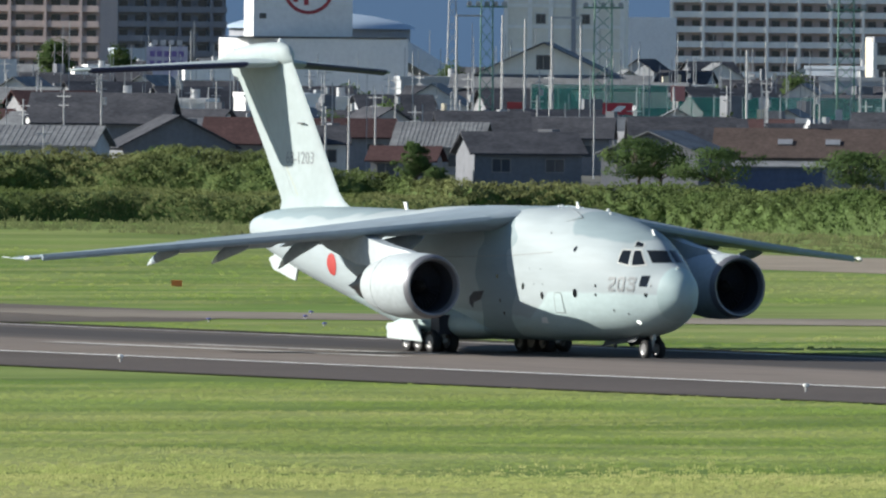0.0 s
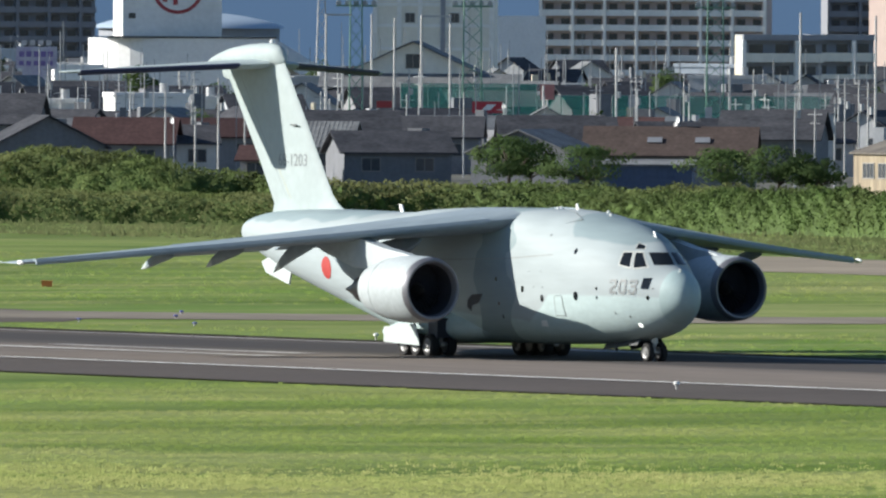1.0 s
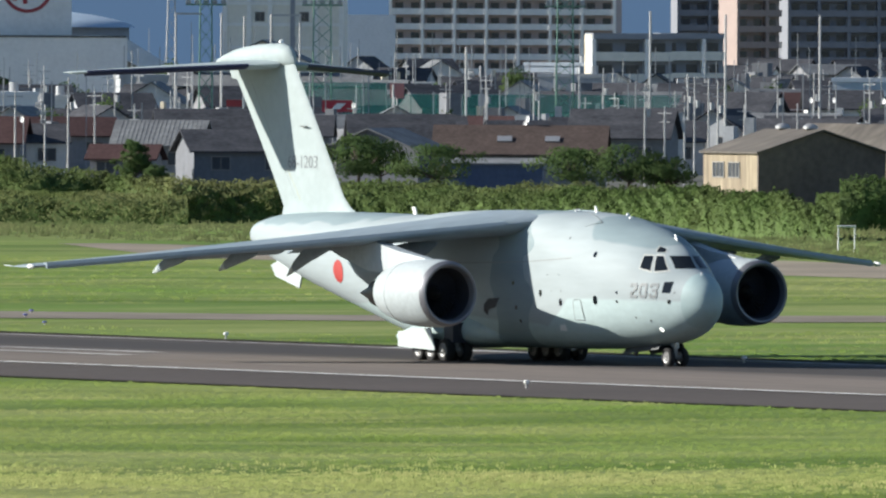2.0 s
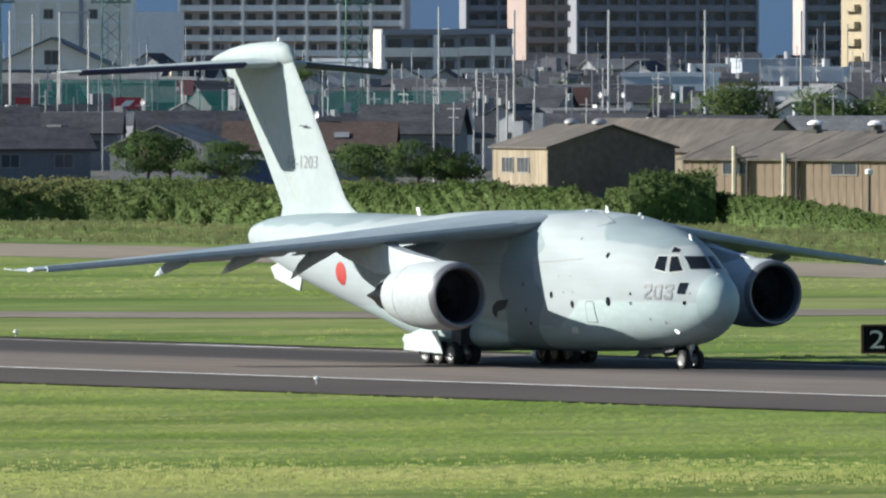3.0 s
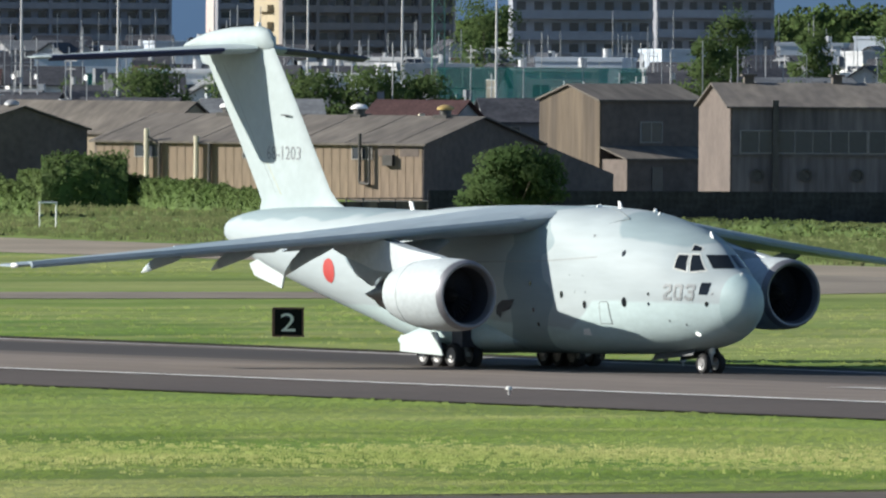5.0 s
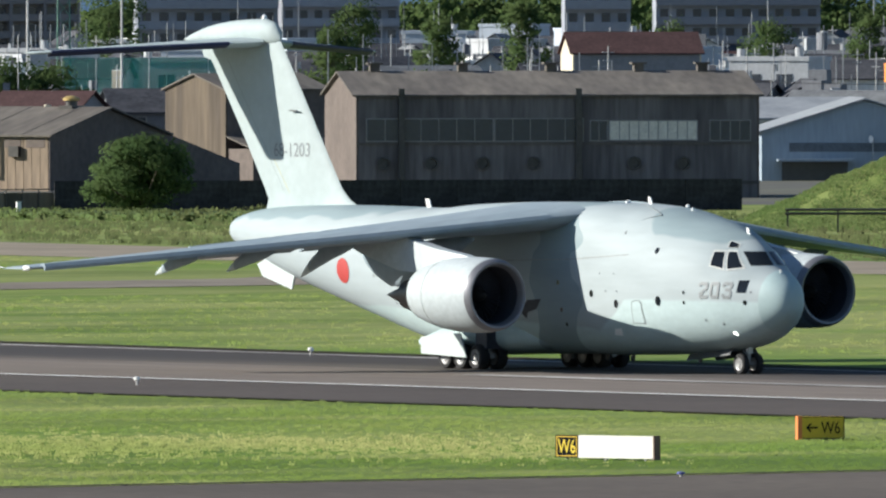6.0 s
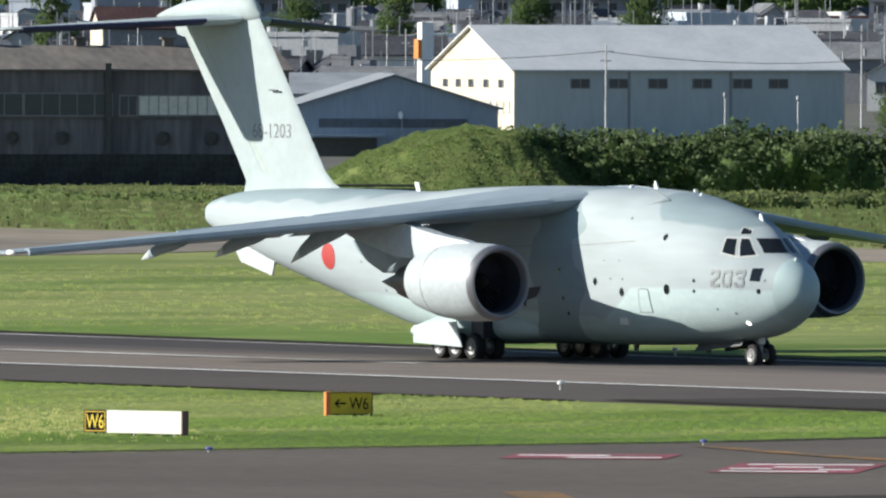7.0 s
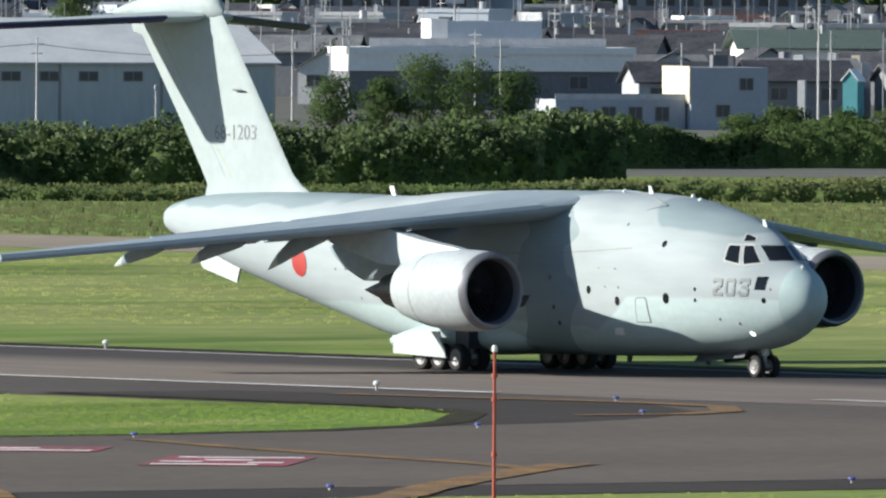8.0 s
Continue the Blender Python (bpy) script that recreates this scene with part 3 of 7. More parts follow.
for hand in (-1, 1):
    side_name = "starboard" if hand < 0 else "port"
    rings = []
    for y in (1.9, 2.7, 4.5, 6.5, 9, 12, 15, 18, 20.5, 21.8, 22.2):
        c = chord_at(y)
        rings.append(foil(wing_le(y), c if y < 22 else c * 0.86, 0.135 - 0.0025 * y if y < 22 else 0.05, hand * y, radians(0.7)))
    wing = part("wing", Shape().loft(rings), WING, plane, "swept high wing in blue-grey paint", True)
    # slat along the leading edge
    rings = []
    for y in np.linspace(3.4, 21.6, 12):
        (x, z), c = wing_le(y), chord_at(y)
        t = 0.30 * c * 0.135
        rings.append([(x + 0.10, hand * y, z - 0.16), (x + 0.16, hand * y, z - 0.03), (x + 0.08, hand * y, z + 0.12), (x - 0.10 * c, hand * y, z + t * 0.98), (x - 0.10 * c, hand * y, z + t * 0.80), (x - 0.02, hand * y, z - 0.10)])
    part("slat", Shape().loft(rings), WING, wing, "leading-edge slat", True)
    # flaps
    for y0, y1 in ((3.3, 8.6), (9.0, 14.4)):
        rings = []
        for y in np.linspace(y0, y1, 5):
            (x, z), c = wing_le(y), chord_at(y)
            xe, ze = x - c * 0.96, z - c * 0.012
            fc = c * 0.28
            rings.append([(xe + 0.35, hand * y, ze - 0.02), (xe + 0.1, hand * y, ze + 0.10), (xe - fc * 0.9, hand * y, ze - fc * 0.40), (xe - fc * 0.92, hand * y, ze - fc * 0.44), (xe + 0.1, hand * y, ze - 0.28)])
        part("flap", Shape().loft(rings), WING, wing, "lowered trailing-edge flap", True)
    # flap track fairings; the tails are painted paler to stand for sunlight
    for y, length, r, tail_x, tail_z in ((9.4, 4.0, 0.36, -18.3, 3.78), (12.5, 3.6, 0.30, -19.05, 4.02), (15.5, 3.2, 0.26, -19.75, 3.92)):
        (x, z), c = wing_le(y), chord_at(y)
        head_z = z - 0.055 * c - r * 0.3
        rings, tip = [], []
        for k, q in ((0, 0.05), (0.1, 0.5), (0.25, 0.85), (0.45, 1.0), (0.65, 0.95), (0.82, 0.7), (0.93, 0.36), (1.0, 0.05)):
            px, pz = tail_x + length * (1 - k), head_z + (tail_z - head_z) * k ** 2.1
            ring = [(px, hand * y + r * 0.5 * q * math.cos(a), pz + r * q * math.sin(a)) for a in np.linspace(0, 2 * math.pi, 14, endpoint=False)]
            if k <= 0.85:
                rings.append(ring)
            if k > 0.8:
                tip.append(ring)
        fairing = part("flap_fairing", Shape().loft(rings), WING, wing, "flap track fairing under the wing", True)
        part("fairing_tip", Shape().loft(tip), PALE, fairing, "fairing tail painted pale as sunlit", True)
    keel = [[(px, hand * 5.6 + 0.42 * q * math.cos(a), pz + q * math.sin(a)) for a in np.linspace(0, 2 * math.pi, 16, endpoint=False)] for px, pz, q in
            ((-11.4, 5.35, 0.06), (-13.0, 5.0, 0.45), (-14.6, 4.5, 0.78), (-16.0, 4.22, 0.86), (-17.4, 4.15, 0.78), (-18.5, 4.3, 0.5), (-19.2, 4.5, 0.24), (-19.5, 4.6, 0.04))]
    part("flap_fairing", Shape().loft(keel), WING, wing, "deep inboard flap track fairing", True)
    # wing tip light and static wick
    x, z = wing_le(22.2)
    part("tip_light", Shape().lathe([(x - 0.35, 0.02), (x - 0.2, 0.12), (x + 0.1, 0.1), (x + 0.2, 0.02)], (0, hand * 22.15, z), n=10), WHITELIGHT, wing, "small clear wing tip light", True)
    part("wick", Shape().tube((x - 1.9, hand * 22.1, z), (x - 2.5, hand * 22.15, z + 0.02), 0.025), PALE, wing)

    # engine
    cy, cz = hand * 8.08, 3.18
    engine = part("engine", Shape().lathe([(-6.05, 1.40), (-6.25, 1.455), (-6.7, 1.50), (-7.6, 1.53), (-8.6, 1.50), (-9.6, 1.38), (-10.4, 1.22), (-10.95, 1.08), (-10.95, 1.02), (-10.2, 0.98)], (0, cy, cz), n=56), NACELLE, plane,
                  "large pale grey turbofan nacelle", True)
    part("intake_lip", Shape().lathe([(-6.25, 1.462), (-6.05, 1.405), (-5.95, 1.33), (-5.97, 1.25), (-6.08, 1.19), (-6.3, 1.16)], (0, cy, cz), n=56), LIP, engine, "polished metal intake lip", True)
    part("intake_duct", Shape().lathe([(-6.3, 1.16), (-6.8, 1.17), (-7.3, 1.19), (-7.6, 1.19)], (0, cy, cz), n=48), DARKIN, engine, "intake duct painted shade-dark", True)
    fan = part("fan_disc", Shape().lathe([(-7.62, 1.19), (-7.62, 0.0)], (0, cy, cz), n=24), DARKIN, engine, "fan disc painted shade-dark inside the intake")
    for k in range(34):
        a = 2 * math.pi * k / 34
        e = Vector((0, math.cos(a), math.sin(a)))
        t = Vector((0, -math.sin(a), math.cos(a)))
        c0 = Vector((-7.35, cy, cz))
        q = [c0 + e * 0.28 - t * 0.02, c0 + e * 1.17 - t * 0.09, c0 + e * 1.17 + t * 0.10 - Vector((0.22, 0, 0)), c0 + e * 0.28 + t * 0.03 - Vector((0.22, 0, 0))]
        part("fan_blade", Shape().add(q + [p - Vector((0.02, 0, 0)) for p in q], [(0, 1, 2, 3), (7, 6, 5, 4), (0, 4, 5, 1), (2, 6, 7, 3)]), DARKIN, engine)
    part("spinner", Shape().lathe([(-6.85, 0.01), (-6.95, 0.12), (-7.2, 0.24), (-7.5, 0.32)], (0, cy, cz), n=20), TITAN, engine, "pointed fan spinner", True)
    part("exhaust", Shape().lathe([(-10.2, 0.95), (-10.9, 0.90), (-11.6, 0.76), (-12.35, 0.60), (-12.38, 0.52), (-12.3, 0.46)], (0, cy, cz - 0.05), n=36), TITAN, engine, "dark heat-stained exhaust nozzle", True)
    part("exhaust_plug", Shape().lathe([(-12.0, 0.44), (-12.5, 0.42), (-13.2, 0.24), (-13.95, 0.02)], (0, cy, cz - 0.08), n=24), TITAN, engine, "dark exhaust cone", True)
    for x in (-9.4,):
        part("cowl_seam", Shape().lathe([(x, 1.3), (x, 1.41), (x - 0.025, 1.41), (x - 0.025, 1.3)], (0, cy, cz), n=56), SEAM, engine, "thin cowl joint", True)
    # pylon
    py = [(-7.3, 4.60, 0.10), (-8.2, 4.78, 0.26), (-10.0, 5.0, 0.34), (-11.4, 5.25, 0.38), (-12.6, 5.5, 0.36), (-15.5, 5.3, 0.26), (-17.0, 5.25, 0.06)]
    low = [4.50, 4.45, 4.15, 4.05, 4.1, 4.75, 5.15]
    rings = [[(x, cy - w, lo), (x, cy + w, lo), (x, cy + w, (lo + t) / 2), (x, cy + w * 0.8, t), (x, cy - w * 0.8, t), (x, cy - w, (lo + t) / 2)] for (x, t, w), lo in zip(py, low)]
    part("pylon", Shape().loft(rings), NACELLE, plane, "engine pylon under the wing", True)

# tail fin and rudder
FINS = ((6.2, -27.6, -35.2, 0.34), (6.75, -28.85, -35.0, 0.40), (7.2, -29.45, -35.3, 0.42), (9.0, -30.8, -36.6, 0.40), (11.0, -32.3, -38.15, 0.37), (12.5, -33.45, -39.35, 0.34), (12.62, -33.55, -39.9, 0.34), (13.0, -33.85, -40.1, 0.33), (13.6, -34.3, -40.5, 0.30))


def fin_side(x, z):
    """Half thickness of the fin."""
    zs = [q[0] for q in FINS]
    le, te = np.interp(z, zs, [q[1] for q in FINS]), np.interp(z, zs, [q[2] for q in FINS])
    u = min(max((le - x) / (le - te), 0.001), 1)
    return 5 * 0.11 * (0.2969 * math.sqrt(u) - 0.126 * u - 0.3516 * u * u + 0.2843 * u**3 - 0.1036 * u**4) * (le - te) * 0.62


rings = []
for z, le, te, th in FINS:
    c = le - te
    ring = []
    for k in range(11):
        u = (1 - math.cos(math.pi * k / 10)) / 2
        t = 5 * 0.11 * (0.2969 * math.sqrt(u) - 0.126 * u - 0.3516 * u * u + 0.2843 * u**3 - 0.1036 * u**4) * c * 0.62
        ring.append((le - u * c, -t, z))
    rings.append(ring + [(x, -y, zz) for x, y, zz in ring[-2:0:-1]])
part("fin", Shape().loft(rings), FIN, plane, "tall swept pale tail fin", True)
for hand in (-1, 1):
    pts = [(q, np.interp(q, (7.1, 13.0), (-33.7, -38.3))) for q in np.linspace(7.1, 13.0, 14)]
    s = Shape().add([(x + d, hand * (fin_side(x + d, q) + 0.005), q) for q, x in pts for d in (-0.012, 0.012)], [(2 * k, 2 * k + 1, 2 * k + 3, 2 * k + 2) for k in range(13)])
    part("rudder_seam", s, SEAM, plane, "rudder hinge line")
    s = Shape().prism([(-32.4, 10.43), (-32.95, 10.45), (-32.95, 10.39), (-32.4, 10.38)], hand * 0.25, hand * 0.33)
    part("fin_scoop", s, DARKMARK, plane, "small dark air scoop on the fin")
    s = Shape().add([(x + d, hand * (fin_side(x + d, q) + 0.006), q) for q, x in [(q, np.interp(q, (7.0, 8.4), (-33.2, -34.4))) for q in np.linspace(7.0, 8.4, 5)] for d in (-0.03, 0.03)], [(2 * k, 2 * k + 1, 2 * k + 3, 2 * k + 2) for k in range(4)])
    part("tape_line", s, mat("faded_yellow_tape", (0.42, 0.43, 0.30), 0.7, 0, 0.1, 2), plane, "faded yellow line on the rudder root")
part("bullet_fairing", Shape().loft([[(x, w * math.cos(a), zc + h * math.sin(a)) for a in np.linspace(0, 2 * math.pi, 24, endpoint=False)] for x, w, zc, h in
     ((-34.05, 0.05, 13.42, 0.12), (-34.25, 0.20, 13.52, 0.34), (-34.55, 0.30, 13.60, 0.47), (-35.1, 0.40, 13.66, 0.54), (-36.2, 0.47, 13.65, 0.55), (-37.5, 0.48, 13.61, 0.53), (-38.6, 0.43, 13.57, 0.46), (-39.5, 0.35, 13.52, 0.37), (-40.5, 0.21, 13.43, 0.22), (-41.1, 0.09, 13.37, 0.10), (-41.4, 0.02, 13.34, 0.02))]), FIN, plane,
     "rounded fairing on top of the fin", True)
part("beacon", Shape().lathe([(14.2, 0.12), (14.34, 0.1), (14.4, 0.02)], (-35.3, 0, 0), 2, 10), WHITELIGHT, plane, "small clear beacon")
for hand in (-1, 1):
    rings = []
    for y, le, c in ((0.35, -34.8, 4.7), (2, -35.75, 4.15), (4.5, -37.2, 3.15), (7, -38.65, 2.05), (8.3, -39.4, 1.5), (8.5, -39.7, 1.0)):
        rings.append(foil((le, 13.28 - 0.055 * y), c, 0.10 if y < 8.4 else 0.04, hand * y, n=10))
    tp = part("tailplane", Shape().loft(rings), FIN, plane, "swept tailplane on top of the fin", True)
    rings = []
    for y, le in ((1.6, -35.52), (4.5, -37.2), (8.0, -39.23)):
        z = 13.28 - 0.055 * y
        rings.append([(le + 0.05, hand * y, z + 0.03), (le + 0.03, hand * y, z - 0.06), (le - 0.3, hand * y, z - 0.19), (le - 0.3, hand * y, z - 0.12), (le - 0.05, hand * y, z + 0.08)])
    # dark blue strip painted along the leading edge, which lies in shadow
    part("leading_edge_shade", Shape().loft(rings), mat("leading_edge_dark", (0.012, 0.020, 0.065), 0.6, 0, 0.1, 3), tp, "dark leading-edge strip", True)

# ventral strakes and main gear sponsons
for hand in (-1, 1):
    s = Shape().prism([(-31.2, 3.60), (-31.4, 3.02), (-33.6, 3.55), (-34.0, 4.05), (-32.6, 4.5)], hand * 1.15, hand * 1.23)
    part("ventral_strake", s, PALE, plane, "pale ventral strake under the tail")
    rings = []
    for x, w, zt, zb in ((-11.0, 1.9, 1.6, 0.85), (-12.6, 2.5, 2.0, 0.68), (-14, 3.1, 2.2, 0.60), (-15.5, 3.55, 2.1, 0.57), (-17, 3.78, 1.85, 0.60), (-18.25, 3.7, 1.45, 0.70)):
        zc, b = (zt + zb) / 2, (zt - zb) / 2
        rings.append([(x, hand * max(0.9, w * max(0, math.cos(a)) ** 0.55 if math.cos(a) > 0 else 0.9), zc + b * math.copysign(abs(math.sin(a)) ** 0.8, math.sin(a))) for a in np.linspace(-math.pi / 2, math.pi / 2, 20)] + [(x, hand * 0.9, zc)])
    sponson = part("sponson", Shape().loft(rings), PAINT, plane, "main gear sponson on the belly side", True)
    s = Shape().prism([(-17.75, 1.30), (-17.75, 0.62), (-14.45, 0.50), (-14.9, 1.5), (-15.6, 1.46)], hand * 3.86, hand * 3.92)
    part("gear_door", s, PALE, sponson, "open pale main gear door")
    # solid near-black box in place of the bay's shaded opening
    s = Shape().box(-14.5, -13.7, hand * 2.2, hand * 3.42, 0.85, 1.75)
    part("wheel_bay", s, DARKIN, sponson, "near-black box for the shaded wheel bay")

# cockpit glazing, windows, door, markings, both sides
for hand in (-1, 1):
    for outline in ([(-0.13, 4.40), (-0.25, 4.94), (0.12, 4.93), (0.44, 4.28)], [(0.64, 4.26), (0.27, 4.94), (0.57, 4.93), (1.17, 4.33)], [(0.11, 5.11), (0.0, 5.36), (0.38, 5.24), (0.47, 5.11)]):
        on_side("cockpit_window", outline, GLASS, plane, 0.03, hand, "dark cockpit side window", 3)
        grown = [(sum(p[0] for p in outline) / len(outline) + (x - sum(p[0] for p in outline) / len(outline)) * 1.27, sum(p[1] for p in outline) / len(outline) + (z - sum(p[1] for p in outline) / len(outline)) * 1.22) for x, z in outline]
        on_side("window_surround", grown, FRAMEWHITE, plane, 0.012, hand, "pale window surround", 3)
    on_side("chin_window", [(1.31, 3.80), (1.70, 3.81), (1.71, 3.31), (1.33, 3.32)], GLASS, plane, 0.02, hand, "dark lower cockpit window", 2)
    for x, z, r in ((-3.06, 4.95, 0.13), (-2.7, 2.94, 0.2), (-5.48, 2.79, 0.17), (-7.22, 3.18, 0.15), (-1.23, 3.30, 0.07), (-1.23, 2.89, 0.07), (1.70, 2.92, 0.10), (1.91, 3.34, 0.045), (-5.34, 5.65, 0.06), (-9.6, 3.6, 0.10), (-9.4, 2.5, 0.10), (-9.2, 1.9, 0.09), (-6.2, 3.3, 0.04), (-5.4, 3.3, 0.04),
                    (-6.6, 4.0, 0.035), (-5.6, 4.0, 0.035), (-0.2, 2.2, 0.05), (0.6, 2.05, 0.05), (-22.5, 3.7, 0.05), (-23.2, 3.7, 0.05), (-21.6, 2.6, 0.05)):
        on_side("porthole", disc(x, z, r, 0.8), GLASS if r > 0.06 else DARKMARK, plane, 0.012, hand, "small dark round window" if r > 0.06 else "")
    frame_o = [(-4.46, 2.0), (-4.42, 2.86), (-4.3, 2.95), (-3.86, 2.95), (-3.75, 2.86), (-3.64, 2.0)]
    frame_i = [(-4.41, 2.04), (-4.37, 2.84), (-4.28, 2.91), (-3.88, 2.91), (-3.80, 2.84), (-3.70, 2.04)]
    on_side("door_seam", frame_o, SEAM, plane, 0.010, hand, "outline of the crew door", 4)
    on_side("crew_door", frame_i, PAINT, plane, 0.016, hand, "crew entry door", 4)
    # a bright glint on the lower side, painted as a white patch
    on_side("white_glint", [(-5.82, 1.78), (-5.35, 1.80), (-5.44, 1.5), (-6.0, 1.52)], WHITELIGHT, plane, 0.02, hand, "small patch painted white as a glint", 2)
    on_side("nose_light", disc(0.90, 1.67, 0.085), LAMPLIT, plane, 0.03, hand, "clear landing light")
    on_side("roundel", disc(-25.75, 3.88, 0.52, 1.0, 32), RED, plane, 0.015, hand, "red disc marking", 3)
    on_side("side_hatch", [(-12.3, 2.3), (-12.2, 2.62), (-11.8, 2.86), (-10.8, 2.92), (-11.2, 2.5), (-11.9, 2.36), (-12.0, 2.1)], DARKIN, plane, 0.02, hand, "dark side hatch", 2)
    streak = [(-4.7, 4.80), (-8.5, 4.58), (-13.5, 4.46), (-17.0, 4.44)]
    rows = [(x, hand * (side(x, z) + 0.008), z) for x, z in [(np.interp(k, range(4), [p[0] for p in streak]), np.interp(k, range(4), [p[1] for p in streak]) + d) for k in np.linspace(0, 3, 13) for d in (0.0, -0.045)]]
    part("oil_streak", Shape().add(rows, [(2 * k, 2 * k + 1, 2 * k + 3, 2 * k + 2) for k in range(12)]), mat("oily_stain", (0.30, 0.325, 0.32), 0.6, 0, 0.2, 1.5), plane, "thin brownish stain along the side")
    number = part("nose_number", Shape().add([(x, hand * (side(x, z) + 0.014), z) for x, z in ((-0.30, 2.985), (1.10, 2.985), (1.10, 3.0), (-0.30, 3.0))], [(0, 1, 2, 3)]), PAINT, plane, "grey block number painted on the nose side")
    two = ("011111110", "111111111", "110000011", "000000011", "000000111", "000011110", "001111000", "111100000", "111000000", "111111111", "111111111")
    nil = ("011111110", "111111111") + ("110000011",) * 7 + ("111111111", "011111110")
    three = ("011111110", "111111111", "110000011", "000000011", "000111110", "000111110", "000000011", "000000011", "110000011", "111111111", "011111110")
    for k, rows in enumerate((two, nil, three)):
        used, cells = {}, []
        for r, row in enumerate(rows):
            for c, on in enumerate(row):
                if on == "1":
                    cells.append([used.setdefault(q, len(used)) for q in ((c, r), (c + 1, r), (c + 1, r + 1), (c, r + 1))])
        place = [((-0.38 + 0.54 * k + c * 0.0467) if hand < 0 else (1.16 - 0.54 * k - c * 0.0467), 3.73 - r * 0.0597) for c, r in used]
        part("numeral", Shape().add([(x, hand * (side(x, z) + 0.02), z) for x, z in place], cells), NUMERAL, number)
    v, f = letters("68-1203", 2.75, 0.58)
    put = [((-34.35 + q[0]) if hand < 0 else (-31.6 - q[0]), 8.50 + q[1]) for q in v]
    part("fin_number", Shape().add([(x, hand * (fin_side(x, z) + 0.012), z) for x, z in put], f), MARK, plane, "grey serial number painted on the fin")
# windscreen panes across the nose top
for hand in (-1, 1):
    pane, bar = Shape(), Shape()
    grid = []
    for i in range(6):
        u = i / 5
        row = []
        for j in range(4):
            w = j / 3
            lo_y, hi_y = 0.86 + (0.09 - 0.86) * u, 0.79 + (0.06 - 0.79) * u
            lo_z, hi_z = 4.38 + 0.03 * u, 4.94
            y, z = lo_y + (hi_y - lo_y) * w, lo_z + (hi_z - lo_z) * w
            xs = np.linspace(0.2, 2.4, 120)
            hit = [x for x in xs if z < section(x)[0] and side(x, z) >= y]
            row.append((max(hit) + 0.025 if hit else 1.2, hand * y, z + 0.01))
        grid.append(row)
    pane.add([p for r in grid for p in r], [(i * 4 + j, (i + 1) * 4 + j, (i + 1) * 4 + j + 1, i * 4 + j + 1) for i in range(5) for j in range(3)])
    part("windscreen", pane, GLASS, plane, "dark windscreen pane", True)
part("pitot_probe", Shape().tube((2.42, -0.1, 4.08), (2.46, -0.14, 4.22), 0.06, 0.04), WHITELIGHT, plane, "small white probe on the nose")
# aerials on the back
for x, z, h in ((-22.9, 6.42, 0.42), (-6.85, 6.74, 0.32), (0.1, 5.55, 0.34)):
    part("aerial", Shape().prism([(x - 0.16, z), (x + 0.10, z), (x - 0.08, z + h), (x - (0.34 if x < -20 else 0.18), z + h)], -0.03, 0.03), WHITELIGHT, plane, "small white blade aerial")
for x, y in ((-5.0, 0.5), (-8.3, -0.2), (-8.9, 0.3), (-3.9, 0.0)):
    z = section(x)[0]
    part("top_light", Shape().lathe([(z - 0.1, 0.1), (z + 0.08, 0.07), (z + 0.11, 0.01)], (x, y, 0), 2, 8), WHITELIGHT, plane, "small white light on the back")
s = Shape()
for x0, y0, x1, y1 in ((-4.2, -1.3, -7.0, -0.4), (-5.2, -1.9, -7.4, -1.2), (-4.2, -1.3, -5.2, -1.9)):
    n = 8
    for k in range(n):
        a, b = k / n, (k + 1) / n
        pts = []
        for q in (a, b):
            x, y = x0 + (x1 - x0) * q, y0 + (y1 - y0) * q
            top, bot, w = section(x)
            z = (top + bot) / 2 + (top - bot) / 2 * max(0, 1 - abs(y / w) ** 2.3) ** (1 / 2.3)
            pts.append((x, y, z + 0.03))
        s.tube(*pts, 0.02, n=4)
part("top_seam", s, SEAM, plane, "escape hatch outline on the back")
# belly aerials
for x in (-9.8, -12.3, -8.0, -3.2):
    part("belly_aerial", Shape().prism([(x, 0.78), (x - 0.3, 0.78), (x - 0.3, 0.45), (x - 0.12, 0.42)], -0.04, 0.04), DARKMARK, plane, "dark belly aerial")


def wheel(x, y, r, w, parent):
    hub = new("wheel")
    hub.parent = parent
    hub.matrix_basis = pose(x, y, r)
    part("tyre", Shape().lathe([(-w / 2, r * 0.62), (-w / 2, r * 0.88), (-w * 0.36, r * 0.98), (-w * 0.15, r), (w * 0.15, r), (w * 0.36, r * 0.98), (w / 2, r * 0.88), (w / 2, r * 0.62)], (0, 0, 0), 1, 28), TYRE, hub, "black rubber tyre", True)
    s = Shape().lathe([(-w * 0.42, 0.02), (-w * 0.47, r * 0.22), (-w * 0.34, r * 0.3), (-w * 0.36, r * 0.5), (-w * 0.48, r * 0.62), (w * 0.48, r * 0.62), (w * 0.36, r * 0.5), (w * 0.34, r * 0.3), (w * 0.47, r * 0.22), (w * 0.42, 0.02)], (0, 0, 0), 1, 24)
    for k in range(8):
        a = 2 * math.pi * k / 8
        s.box(r * 0.4 * math.cos(a) - 0.03, r * 0.4 * math.cos(a) + 0.03, -w * 0.42, w * 0.42, r * 0.4 * math.sin(a) - 0.03, r * 0.4 * math.sin(a) + 0.03)
    part("rim", s, RIM, hub, "pale metal wheel rim", True)
    return hub


